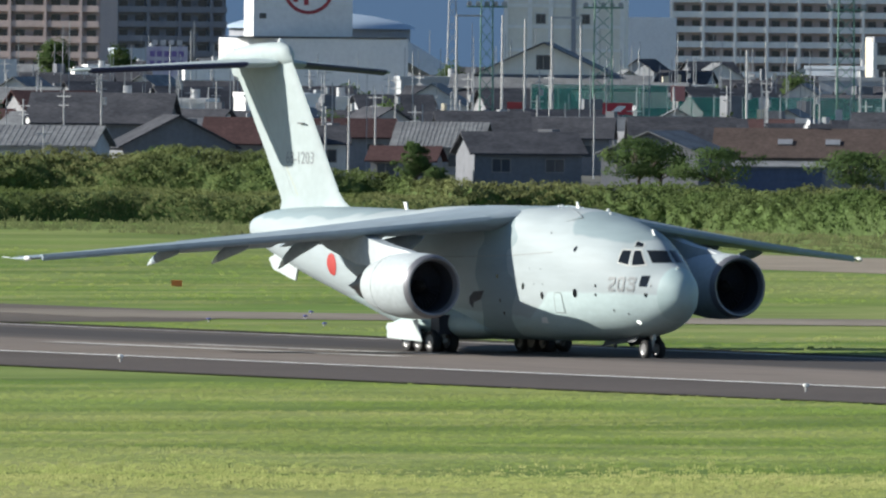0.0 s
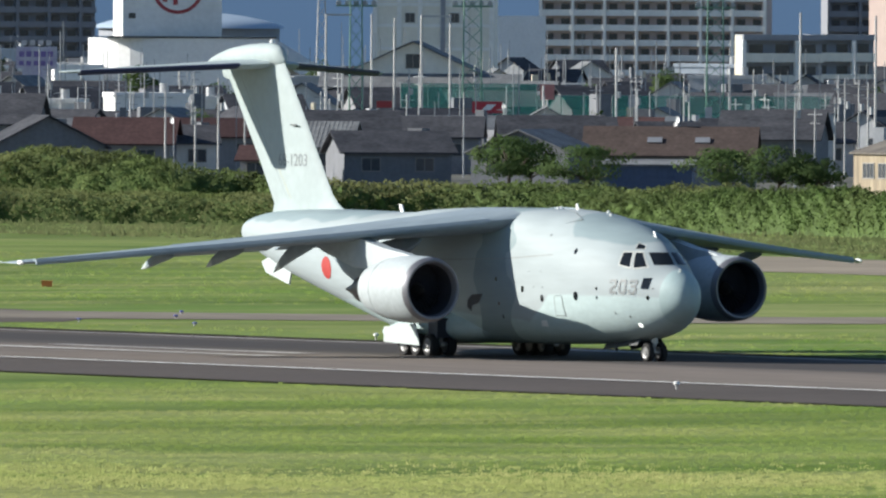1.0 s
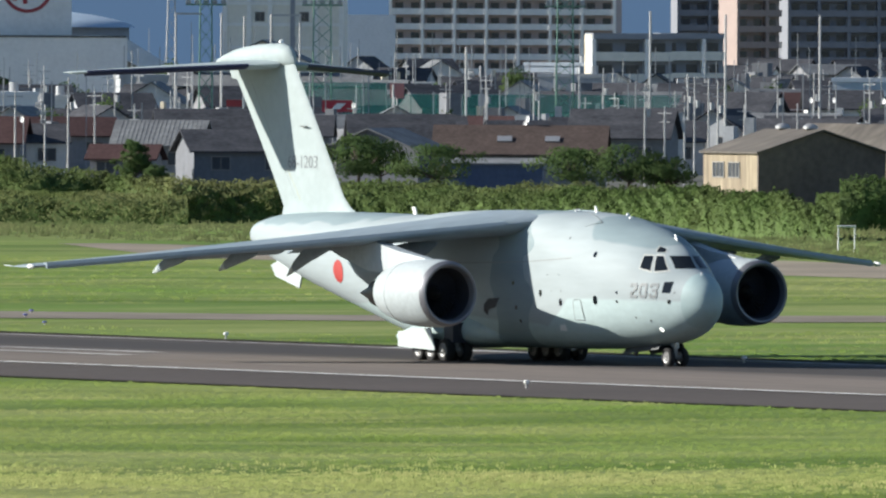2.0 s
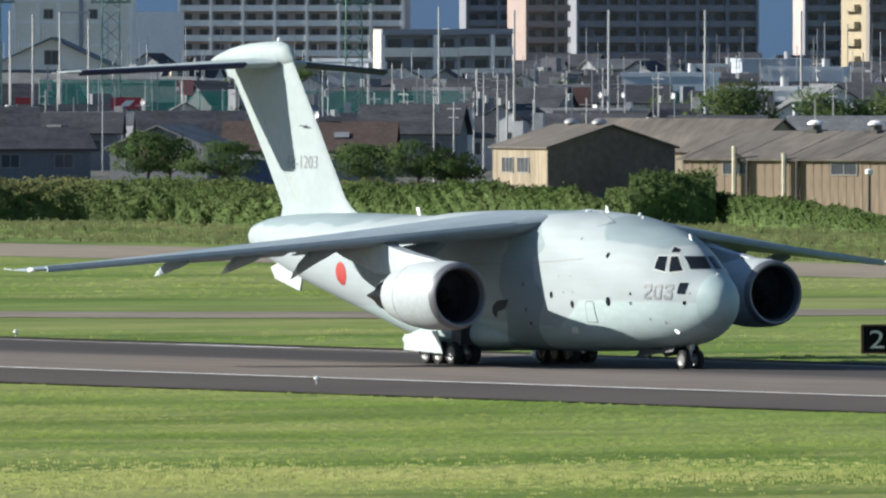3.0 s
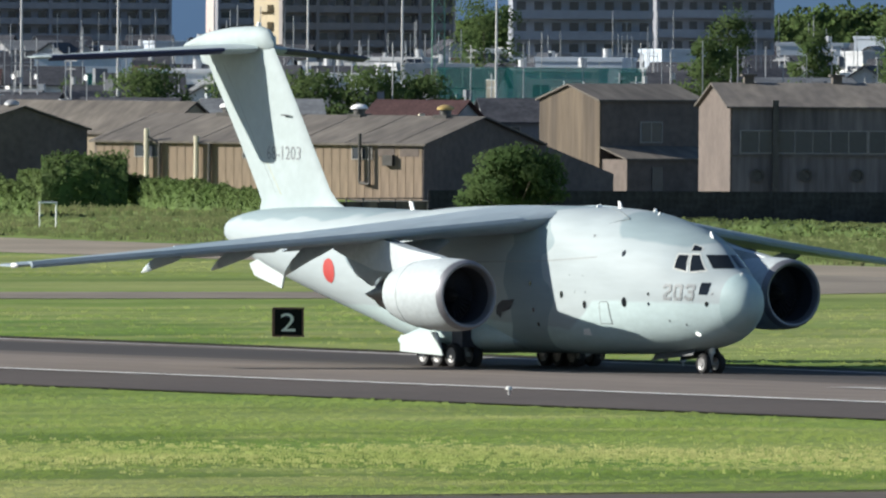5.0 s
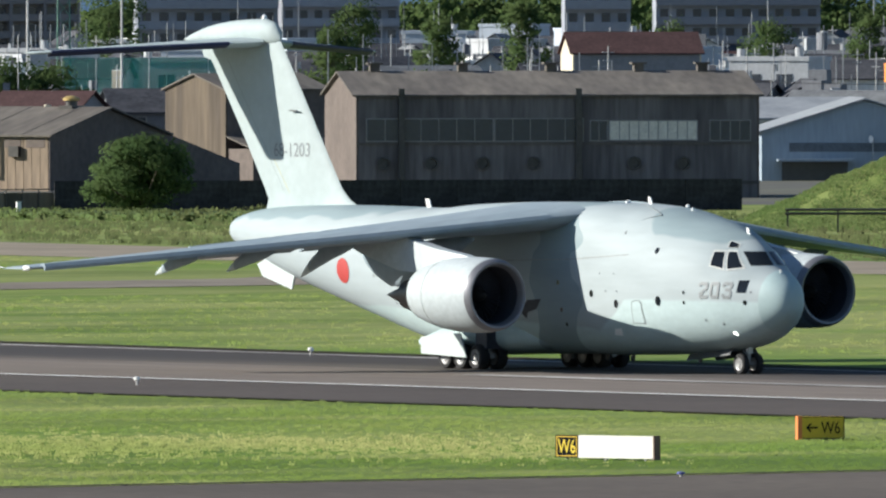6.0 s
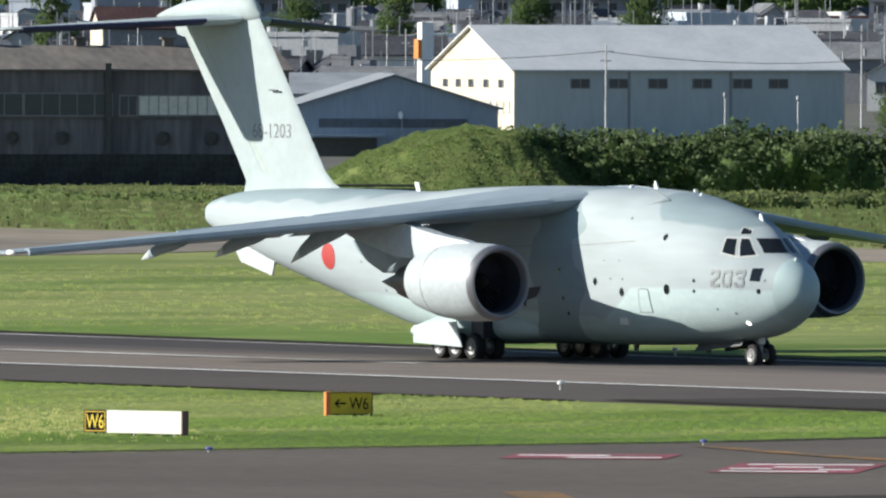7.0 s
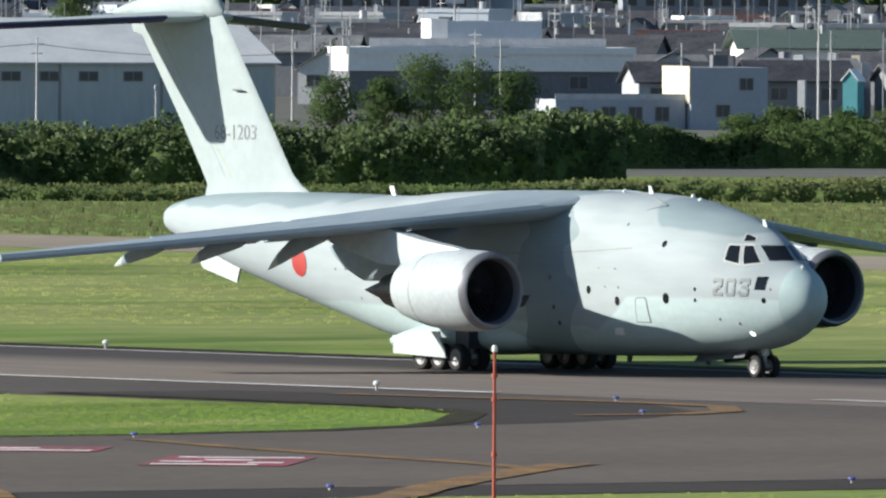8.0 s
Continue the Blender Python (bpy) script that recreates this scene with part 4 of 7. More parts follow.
NOSE_R, MAIN_R = 0.43, 0.52
nose_wheels = [wheel(0, y, NOSE_R, 0.27, plane) for y in (-0.35, 0.35)]
main_wheels = [wheel(x, hand * y, MAIN_R, 0.42, plane) for hand in (-1, 1) for x in (-14.2, -15.3, -16.4) for y in (2.55, 3.45)]
s = Shape().tube((0, 0, 0.43), (0.05, 0, 1.5), 0.09, 0.13).tube((0, -0.35, 0.43), (0, 0.35, 0.43), 0.07).tube((0, 0, 0.8), (-0.9, 0, 1.3), 0.05).tube((0.15, 0.0, 0.85), (0.12, 0, 1.3), 0.1)
part("nose_gear", s, STRUT, plane, "nose landing gear strut")
for hand in (-1, 1):
    part("nose_gear_door", Shape().loft([[(-0.3, hand * 0.45, 1.15), (-0.3, hand * 0.50, 1.15), (-0.3, hand * 0.72, 0.78), (-0.3, hand * 0.67, 0.78)], [(-3.3, hand * 0.45, 0.88), (-3.3, hand * 0.50, 0.88), (-3.3, hand * 0.78, 0.50), (-3.3, hand * 0.73, 0.50)]]), DARKMARK, plane, "open nose gear door")
    gear = part("main_gear", Shape().tube((-13.9, hand * 3, 0.56), (-16.7, hand * 3, 0.56), 0.11), STRUT, plane, "main landing gear bogie")
    for x in (-14.2, -15.3, -16.4):
        part("axle", Shape().tube((x, hand * 2.5, 0.52), (x, hand * 3.5, 0.56), 0.08), STRUT, gear)
        part("leg", Shape().tube((x, hand * 3.0, 0.52), (x + 0.15, hand * 2.9, 1.2), 0.1), STRUT, gear)

# ---- plants ----
HEDGE = leafy(mat("hedge_leaves", (0.088, 0.145, 0.050), 0.6, 0, 0.35, 0.16, (0.130, 0.185, 0.075), island=0.25, spec=0.3), 0.5)
KUDZU = leafy(mat("creeper_leaves", (0.098, 0.158, 0.048), 0.75, 0, 0.25, 0.2, (0.120, 0.165, 0.058), island=0.16, spec=0.12), 0.5)
SCRUB = leafy(mat("scrub_leaves", (0.112, 0.165, 0.054), 0.75, 0, 0.35, 0.06, (0.180, 0.200, 0.084), island=0.16, spec=0.12), 0.5)
TREE = leafy(mat("tree_leaves", (0.074, 0.126, 0.042), 0.85, 0, 0.3, 0.3, (0.104, 0.150, 0.054), island=0.2, spec=0.12), 0.5)
# first: between sun and camera; second: bends shading normals up and sunward
SUN_VIEW_MID, SKYWARD = np.array((0.1, -1.0, 0.35)), np.array((-0.2, -0.25, 0.35))


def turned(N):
    """Flips leaf normals to the side that faces midway between sun and camera."""
    return N * np.where(N @ SUN_VIEW_MID < 0, -1.0, 1.0)[:, None]


DRYSCRUB = leafy(mat("dry_scrub_leaves", (0.185, 0.205, 0.088), 0.8, 0, 0.3, 0.1, (0.125, 0.172, 0.056), island=0.14, spec=0.12), 0.5)
BARK = mat("bark", (0.10, 0.08, 0.06), 0.9, 0, 0.25, 2)
LEAF_CORE = mat("leaf_core_green", (0.085, 0.135, 0.034), 0.95, 0, 0.3, 0.5)


def foliage(name, blobs, size, total, seed, material):
    """A crown of leaf quads scattered through soft clumps (x, y, z, radius, height), shaded as one rounded mass."""
    g = np.random.default_rng(seed)
    B = np.array(blobs)
    share = B[:, 3] ** 2 / (B[:, 3] ** 2).sum()
    P = []
    for (x, y, z, r, hz), q in zip(B, share):
        d = g.normal(size=(max(8, int(total * q)), 3))
        d /= np.linalg.norm(d, axis=1)[:, None]
        P.append(d * (r, r, hz) * g.random((len(d), 1)) ** 0.42 * g.uniform(0.85, 1.25, (len(d), 1)) + (x, y, z))
    P = np.vstack(P)
    P = P[P[:, 2] > 0.03]
    mid, ext = (B[:, :3] * share[:, None]).sum(0), P.std(0) * 1.8 + 0.1
    S = (P - mid) / ext
    S /= np.linalg.norm(S, axis=1)[:, None] + 1e-6
    n = len(P)
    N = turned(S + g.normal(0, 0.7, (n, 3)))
    N /= np.linalg.norm(N, axis=1)[:, None]
    U = np.cross(N, g.normal(size=N.shape))
    U /= np.linalg.norm(U, axis=1)[:, None]
    V, s = np.cross(N, U), size * g.uniform(0.5, 1.35, (n, 1))
    verts = np.stack([P - U * s * 0.5, P - V * s * 0.34 + U * s * 0.05, P + U * s * 0.55, P + V * s * 0.34 + U * s * 0.05], 1).reshape(-1, 3)
    me = quick(name, verts, np.arange(len(verts)).reshape(-1, 4), material)
    me.normals_split_custom_set_from_vertices(np.repeat(S * 0.6 + N * 0.35 + SKYWARD, 4, axis=0))
    return me


def shrub_row(name, marks, material, label, size=0.22, density=34, step=2.2, depth=2.2, seed=1, category="hedge", lump=0.095):
    """A continuous leafy mass through marks of (bearing, distance, height), with a lumpy, uneven face and outline."""
    g = np.random.default_rng(seed)
    pts = np.array([spot(b, r) for b, r, _ in marks])
    high = np.array([m[2] for m in marks])
    along = np.concatenate([[0], np.cumsum(np.linalg.norm(np.diff(pts, axis=0), axis=1))])
    length = along[-1]
    back = np.array((-math.sin(radians(marks[0][0])), math.cos(radians(marks[0][0]))))
    waves = [(g.uniform(0.6, 1.4) * 2 * math.pi / (step * k), 2 * math.pi / (step * k) * high.mean() * g.uniform(0.45, 0.8), g.uniform(0, 6.28, 2), lump * (0.6 if k > 1.2 else min(1.0, k ** 0.5))) for k in (4.0, 2.2, 1.5, 1.0, 0.7, 0.45, 0.3)]

    swell = (0.10 * min(1.0, 8 * lump), g.uniform(0, 6), g.uniform(0, 6))

    def face(u, f, shrink=1.0):
        wob = sum(a * 0.6 * (np.sin(k * u + 1.3 * l * f + p[0]) + np.sin(0.83 * k * u - 1.6 * l * f + p[1])) for k, l, p, a in waves)
        h = np.interp(u, along, high) * (1 + 0.55 * wob + swell[0] * np.sin(u / (step * 1.9) + swell[1]) * np.sin(u / (step * 0.83) + swell[2]))
        x, y = np.interp(u, along, pts[:, 0]), np.interp(u, along, pts[:, 1])
        out = depth * (1 + wob) * shrink
        return np.stack([x - back[0] * out * np.cos(f), y - back[1] * out * np.cos(f), h * shrink * np.sin(np.clip(f, 0, math.pi)) ** 0.62], -1)

    n = int(density * length * (high.mean() * 1.6 + depth))
    u, f = g.uniform(0, length, n), g.uniform(0.02, 2.2, n)
    P = face(u, f)
    e = 0.05
    S = np.cross(face(u + e, f) - P, face(u, f + e) - P)
    S /= np.linalg.norm(S, axis=1)[:, None] + 1e-9
    S *= np.where((S * np.stack([-back[0] * np.cos(f), -back[1] * np.cos(f), np.sin(f)], -1)).sum(1) < 0, -1, 1)[:, None]
    P += S * g.uniform(-0.22, 0.16, (n, 1))
    P[:, 2] = np.maximum(P[:, 2], 0.03)
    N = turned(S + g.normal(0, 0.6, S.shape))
    N /= np.linalg.norm(N, axis=1)[:, None]
    U = np.cross(N, g.normal(size=N.shape))
    U /= np.linalg.norm(U, axis=1)[:, None]
    V, q = np.cross(N, U), size * g.uniform(0.5, 1.4, (n, 1))
    x0, y0 = pts[0]
    v = np.stack([P - U * q * 0.5, P - V * q * 0.36, P + U * q * 0.55, P + V * q * 0.36], 1).reshape(-1, 3) - (x0, y0, 0)
    me = quick(name, v, np.arange(len(v)).reshape(-1, 4), material)
    me.normals_split_custom_set_from_vertices(np.repeat(S * 0.7 + N * 0.25 + SKYWARD, 4, axis=0))
    ob = tagged(new(name, me), label, category, kind="stuff")
    ob.matrix_basis = pose(x0, y0, 0)
    # solid green core added inside the leaves to close the gaps
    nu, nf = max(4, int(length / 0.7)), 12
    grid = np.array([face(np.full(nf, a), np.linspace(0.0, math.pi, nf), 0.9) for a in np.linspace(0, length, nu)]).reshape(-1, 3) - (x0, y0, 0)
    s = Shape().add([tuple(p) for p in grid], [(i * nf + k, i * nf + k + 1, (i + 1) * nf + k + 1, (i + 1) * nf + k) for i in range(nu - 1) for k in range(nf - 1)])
    part("leaf_core", s, LEAF_CORE, ob, "", True)
    return ob


def tree(name, m, h, spread, label, material=None, seed=1, clump=0.23, trunk=0.28, total=3600, group="", core=6):
    """A tapered trunk with limbs that carry flat leafy clumps, uneven and with gaps between them."""
    g = np.random.default_rng(seed)
    material = material or TREE
    t = thing(name, m, label, "tree", group)
    s = Shape().tube((0, 0, 0), (0.1, 0.05, h * (trunk + 0.12)), 0.13 + h * 0.008, 0.10 + h * 0.004)
    blobs, crown = [], h * (1 - trunk)
    for k in range(34):
        a, u = g.uniform(0, 2 * math.pi), g.random() ** 0.8
        widest = math.sqrt(max(0.05, 1 - (2 * u - 0.75) ** 2 / 1.7))
        rad = spread * 0.5 * widest * (0.25 + 0.6 * g.random() ** 0.6) * g.uniform(0.75, 1.15)
        c = Vector((math.cos(a) * rad, math.sin(a) * rad, h * trunk + crown * (0.10 + 0.78 * u)))
        r = spread * g.uniform(0.07, 0.15)
        blobs.append((c.x, c.y, c.z, r, min(r * 0.7, crown * 0.16)))
        if k < 10:
            s.tube((0.1, 0.05, h * (trunk + 0.02 * (k % 4))), c, 0.07, 0.025, 5)
    for k in range(core):
        r = spread * g.uniform(0.2, 0.27)
        blobs.append((g.normal(0, spread * 0.08), g.normal(0, spread * 0.08), h * trunk + crown * (0.22 + 0.12 * k), r, crown * 0.17))
    part("trunk", s, BARK, t)
    part("crown", foliage("crown", blobs, clump, total, seed, material), material, t, "uneven leafy crown")
    return t


shrub_row("shrubs", [(62.3, 1440, 4.2), (61.75, 1440, 4.6), (61.3, 1435, 5.0), (61.0, 1430, 4.2)], SCRUB, "wild scrubby bushes along the airfield edge", 0.18, 76, 2.6, 3.0, 1, lump=0.075)
shrub_row("shrubs", [(62.3, 1400, 2.2), (61.5, 1400, 2.4), (60.9, 1395, 2.2), (60.5, 1390, 2.0)], DRYSCRUB, "low dry scrub along the airfield edge", 0.16, 80, 2.0, 2.4, 2, lump=0.06)
shrub_row("hedge", [(61.0, 1420, 4.0), (60.75, 1420, 3.2), (60.55, 1400, 3.0), (60.2, 1400, 3.0), (59.8, 1395, 2.9), (59.2, 1380, 2.8), (58.9, 1360, 2.8)], SCRUB, "long green weedy hedge beyond the far road", 0.19, 60, 2.0, 2.5, 3)
shrub_row("hedge", [(59.9, 1372, 2.4), (59.3, 1355, 2.9), (58.95, 1338, 3.2), (58.7, 1322, 2.9), (58.55, 1314, 1.8)], KUDZU, "bright green creeper smothering a low bank", 0.18, 74, 2.0, 2.6, 4)
shrub_row("hedge", [(58.6, 1392, 2.4), (58.3, 1376, 2.4), (58.2, 1370, 2.1), (58.05, 1360, 1.9), (57.93, 1350, 1.6), (57.83, 1338, 1.3), (57.72, 1312, 0.9), (57.60, 1280, 0.5)], KUDZU, "green creeper bank in front of the long shed", 0.18, 74, 2.0, 2.6, 5)
shrub_row("bushes", [(58.53, 1372, 3.4), (58.42, 1372, 4.0), (58.27, 1372, 3.7)], TREE, "dark green bushes in front of the sheds", 0.20, 60, 1.8, 2.0, 6)
shrub_row("low_bushes", [(57.6, 1265, 0.6), (57.0, 1250, 0.7), (56.6, 1246, 0.9), (56.3, 1238, 0.9), (55.9, 1228, 0.7), (55.2, 1220, 0.6)], SCRUB, "low rough growth along the far road", 0.22, 34, 1.4, 1.6, 7)
shrub_row("hedge", [(54.66, 1226, 3.9), (54.4, 1226, 4.2), (54.1, 1226, 4.2), (53.8, 1226, 4.2), (53.3, 1226, 4.2), (52.9, 1228, 4.3), (52.75, 1230, 4.8)], HEDGE, "dense leafy green hedge on the bank", 0.25, 60, 1.8, 3.2, 8, lump=0.13)
shrub_row("bushes", [(52.9, 1236, 4.4), (52.75, 1238, 5.2), (52.58, 1240, 5.4), (52.5, 1240, 4.0)], HEDGE, "tall dark green bush at the end of the hedge", 0.30, 34, 2.0, 3.0, 9)
shrub_row("low_bushes", [(54.6, 1196, 0.9), (53.8, 1196, 1.0), (53.0, 1198, 1.0), (52.4, 1205, 1.4), (51.3, 1205, 1.5)], SCRUB, "tall weeds along the foot of the hedge", 0.24, 34, 1.8, 2.0, 10)


def berm(marks, label):
    rings = []
    for b, r, h in marks:
        a = radians(b)
        d = Vector((-math.sin(a), math.cos(a), 0))
        c = Vector((*spot(b, r), 0))
        rings.append([c + d * u + Vector((0, 0, h * z + 0.001)) for u, z in ((-26, 0), (-18, 0.16), (-10, 0.52), (-4, 0.88), (0, 1.0), (6, 1.0), (14, 0.5), (22, 0))])
    s = Shape()
    n = len(rings[0])
    s.add([p for r in rings for p in r], [(i * n + j, i * n + j + 1, (i + 1) * n + j + 1, (i + 1) * n + j) for i in range(len(rings) - 1) for j in range(n - 1)])
    return tagged(part("bank", s, GRASS, None, smooth=True), label, "bank", kind="structure")


BERM = [(55.30, 1222, 0.2), (55.15, 1222, 1.5), (55.0, 1222, 3.0), (54.85, 1222, 4.2), (54.7, 1222, 4.7), (54.55, 1224, 4.4), (54.42, 1226, 3.2), (54.3, 1230, 1.4), (54.2, 1236, 0.1)]
berm(BERM, "rounded earth bank overgrown with green weeds")


def bank_weeds(marks, n, material, size, label, seed):
    """Leaves scattered over the slope of the bank."""
    g = np.random.default_rng(seed)
    bs = np.array([m[0] for m in marks])[::-1]
    b = g.uniform(bs[0], bs[-1], n)
    r, h = np.interp(b, bs, [m[1] for m in marks][::-1]), np.interp(b, bs, [m[2] for m in marks][::-1])
    u = g.uniform(-26, 6, n)
    z = h * np.interp(u, (-26, -18, -10, -4, 0, 6), (0, 0.16, 0.52, 0.88, 1, 1)) + g.uniform(0.0, 0.5, n) ** 1.6 * (0.6 + 0.25 * np.sin(b * 37 + u * 0.4) + 0.25 * np.sin(b * 83 - u * 0.7))
    a = np.radians(b)
    P = np.stack([EYE.x - np.sin(a) * (r + u), EYE.y + np.cos(a) * (r + u), z], -1)
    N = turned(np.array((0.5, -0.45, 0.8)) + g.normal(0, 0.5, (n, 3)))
    N /= np.linalg.norm(N, axis=1)[:, None]
    U = np.cross(N, g.normal(size=N.shape))
    U /= np.linalg.norm(U, axis=1)[:, None]
    V, q = np.cross(N, U), size * g.uniform(0.5, 1.4, (n, 1))
    verts = np.stack([P - U * q * 0.5, P - V * q * 0.35, P + U * q * 0.5, P + V * q * 0.35], 1).reshape(-1, 3)
    me = quick("bank_weeds", verts, np.arange(len(verts)).reshape(-1, 4), material)
    soft = np.repeat(np.array((-0.35, -0.45, 0.85)) + g.normal(0, 0.3, (n, 3)), 4, axis=0)
    me.normals_split_custom_set_from_vertices(soft)
    return tagged(new("bank_weeds", me), label, "weeds", kind="stuff")


bank_weeds(BERM, 60000, KUDZU, 0.14, "green creepers and weeds covering the earth bank", 31)
bank_weeds(BERM, 24000, SCRUB, 0.14, "drier weeds scattered over the earth bank", 32)
tree("tree", stand(57.11, 1280), 5.4, 8.8, "round dark green tree beside the sheds", seed=3, trunk=0.03, total=20000)
for b, r, h, w, sd in ((59.985, 1556, 5.6, 7.0, 4), (59.92, 1560, 5.3, 6.5, 5), (59.745, 1550, 4.9, 9.5, 6), (59.33, 1530, 4.8, 8.8, 7), (59.17, 1528, 5.0, 8.6, 8), (59.06, 1526, 4.2, 6.2, 9), (60.66, 1545, 5.4, 3.6, 10), (60.60, 1520, 3.4, 3.4, 11), (62.0, 1500, 5.0, 5, 12), (61.42, 1470, 5.2, 7, 13)):
    tree("tree", stand(b, r), h, w, "small leafy green tree at the field edge", seed=sd, trunk=0.38, group="trees at the field edge", core=1, total=3600)
for b, r, h, w, sd in ((53.38, 1590, 5.9, 6.5, 20), (53.24, 1600, 5.4, 6, 21), (53.11, 1600, 7.5, 8.5, 22), (52.98, 1605, 7.0, 8, 23), (52.85, 1600, 6.4, 7, 24), (52.52, 1400, 3.8, 4.4, 25), (52.15, 1450, 3.7, 5.5, 27), (52.02, 1455, 4.2, 6, 28), (51.86, 1450, 4.1, 6.5, 29), (51.7, 1450, 4.2, 6, 30), (51.5, 1452, 4.4, 6, 31)):
    tree("tree", stand(b, r), h, w, "broad green tree by the houses", seed=sd, trunk=0.04, group="trees by the houses", total=4600)
for b, r, h, w, sd in ((57.19, 2300, 16.5, 12.5, 40), (56.52, 2000, 12, 7.5, 41), (56.46, 2100, 14.5, 8.5, 42), (56.2, 2120, 12.5, 7, 43), (55.96, 2100, 15, 7, 44), (58.208, 1868, 8.6, 12.5, 45), (57.90, 1866, 8.1, 11, 46), (57.70, 1868, 8.2, 12, 47), (57.52, 1866, 8.5, 13, 48), (57.36, 1868, 7.9, 10, 59), (61.1, 2350, 9, 7, 49), (60.55, 2380, 9.5, 8, 50),
                        (55.2, 2200, 12, 9, 51), (54.9, 2150, 13, 8, 52), (54.5, 2180, 12.5, 9, 53), (54.15, 2200, 13, 9, 54), (55.5, 2150, 12, 7, 55), (61.75, 2700, 12, 7, 56), (61.55, 2720, 11, 6, 57), (59.5, 2300, 9, 8, 58)):
    tree("tree", stand(b, r), h, w, "dark green town tree among the roofs", seed=sd, trunk=0.08, group="trees in the town", clump=0.38, total=4200)

shrub_row("bushes", [(52.62, 1388, 2.6), (52.5, 1390, 3.6), (52.4, 1390, 3.0), (52.26, 1395, 2.1), (52.1, 1400, 2.8), (51.8, 1400, 3.4), (51.2, 1400, 3.4)], TREE, "uneven dark green bushes by the houses", 0.20, 60, 2.0, 2.4, 14)
shrub_row("far_woods", [(57.4, 3600, 9), (56.9, 3600, 13), (56.4, 3600, 11), (55.8, 3600, 14), (55.1, 3600, 12), (54.3, 3600, 14), (53.4, 3600, 11), (52.4, 3600, 13), (50.8, 3600, 12)], TREE, "dark green far belt of trees beyond the roofs", 0.9, 4, 9.0, 7.0, 15, "trees", 0.12)

sheet("town_ground", [spot(b, 1478) for b in np.linspace(70, 57.7, 12)] + [spot(b, 1340) for b in np.linspace(57.4, 40, 18)] + [spot(b, 4790) for b in np.linspace(40, 70, 25)], 0.01, mat("town_paving", (0.075, 0.072, 0.068), 0.9, 0, 0.25, 0.05, (0.10, 0.105, 0.07)), "grey paved ground between the town houses", "ground")

# ---- sheds and halls ----
TIN = mat("weathered_tan_sheeting", (0.36, 0.30, 0.205), 0.75, 0.0, 0.25, 0.35, (0.22, 0.175, 0.12), stretch=(2.5, 2.5, 0.25), fine=5)
TINROOF = mat("weathered_brown_roofing", (0.100, 0.088, 0.076), 0.85, 0, 0.25, 0.22, (0.155, 0.137, 0.114), stretch=(1.6, 0.35, 1), fine=5)
STAINED = mat("stained_tan_sheeting", (0.275, 0.210, 0.145), 0.8, 0, 0.4, 0.22, (0.125, 0.090, 0.066), stretch=(2.5, 2.5, 0.35), fine=4, island=0.10)
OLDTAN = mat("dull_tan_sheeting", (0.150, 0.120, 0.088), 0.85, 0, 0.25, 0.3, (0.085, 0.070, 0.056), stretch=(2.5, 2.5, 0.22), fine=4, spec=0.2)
CREAM = mat("cream_wall", (0.66, 0.60, 0.46), 0.8, 0, 0.08, 0.3, (0.58, 0.52, 0.40))
GREYWALL = mat("grey_green_wall", (0.52, 0.55, 0.52), 0.75, 0, 0.06, 0.2, (0.47, 0.50, 0.47), stretch=(2, 2, 0.4))
PALEROOF = mat("pale_metal_roof", (0.66, 0.67, 0.66), 0.6, 0.0, 0.06, 0.3, (0.58, 0.60, 0.59))
DULLROOF = mat("dull_grey_roof", (0.30, 0.32, 0.34), 0.7, 0, 0.1, 0.3, (0.24, 0.26, 0.28), spec=0.25)
BLUEWALL = mat("blue_grey_sheeting", (0.32, 0.38, 0.44), 0.6, 0.1, 0.08, 0.3, (0.28, 0.34, 0.40), stretch=(2, 2, 0.3))
BLUESTEEL = mat("blue_sheeting", (0.050, 0.078, 0.155), 0.6, 0.1, 0.15, 0.5, (0.07, 0.10, 0.17))
# tiles, house walls and panes carry a slight blue cast for distance haze
TILE = mat("dark_roof_tiles", (0.050, 0.053, 0.062), 0.9, 0, 0.25, 0.35, (0.078, 0.080, 0.090), stretch=(1, 1, 3), spec=0.15)
REDTILE = mat("red_brown_roof_tiles", (0.080, 0.046, 0.045), 0.9, 0, 0.2, 0.5, spec=0.15)
GREYTILE = mat("grey_roof_tiles", (0.20, 0.21, 0.215), 0.8, 0, 0.2, 0.5, (0.14, 0.147, 0.155), spec=0.25)
WALLS = [mat("house_wall_a", (0.43, 0.45, 0.47), 0.85, 0, 0.1, 0.4), mat("house_wall_b", (0.25, 0.255, 0.27), 0.85, 0, 0.12, 0.4), mat("house_wall_c", (0.70, 0.70, 0.68), 0.85, 0, 0.08, 0.4), mat("house_wall_d", (0.175, 0.185, 0.205), 0.85, 0, 0.12, 0.4)]
PANE = mat("dark_window_pane", (0.060, 0.070, 0.085), 0.15, 0, 0.1, 2)
# brighter copy of the pane, painted for windows that look lit
LITPANE = mat("lit_window_pane", (0.78, 0.74, 0.62), 0.35, 0, 0.15, 2)
WINFRAME = mat("window_frame", (0.30, 0.29, 0.27), 0.7, 0, 0.1, 2)
WHITEWALL = mat("white_render", (0.84, 0.84, 0.83), 0.8, 0, 0.05, 0.3)
SMALLGREY = mat("galvanised_steel", (0.40, 0.41, 0.42), 0.5, 0.5, 0.1, 2)


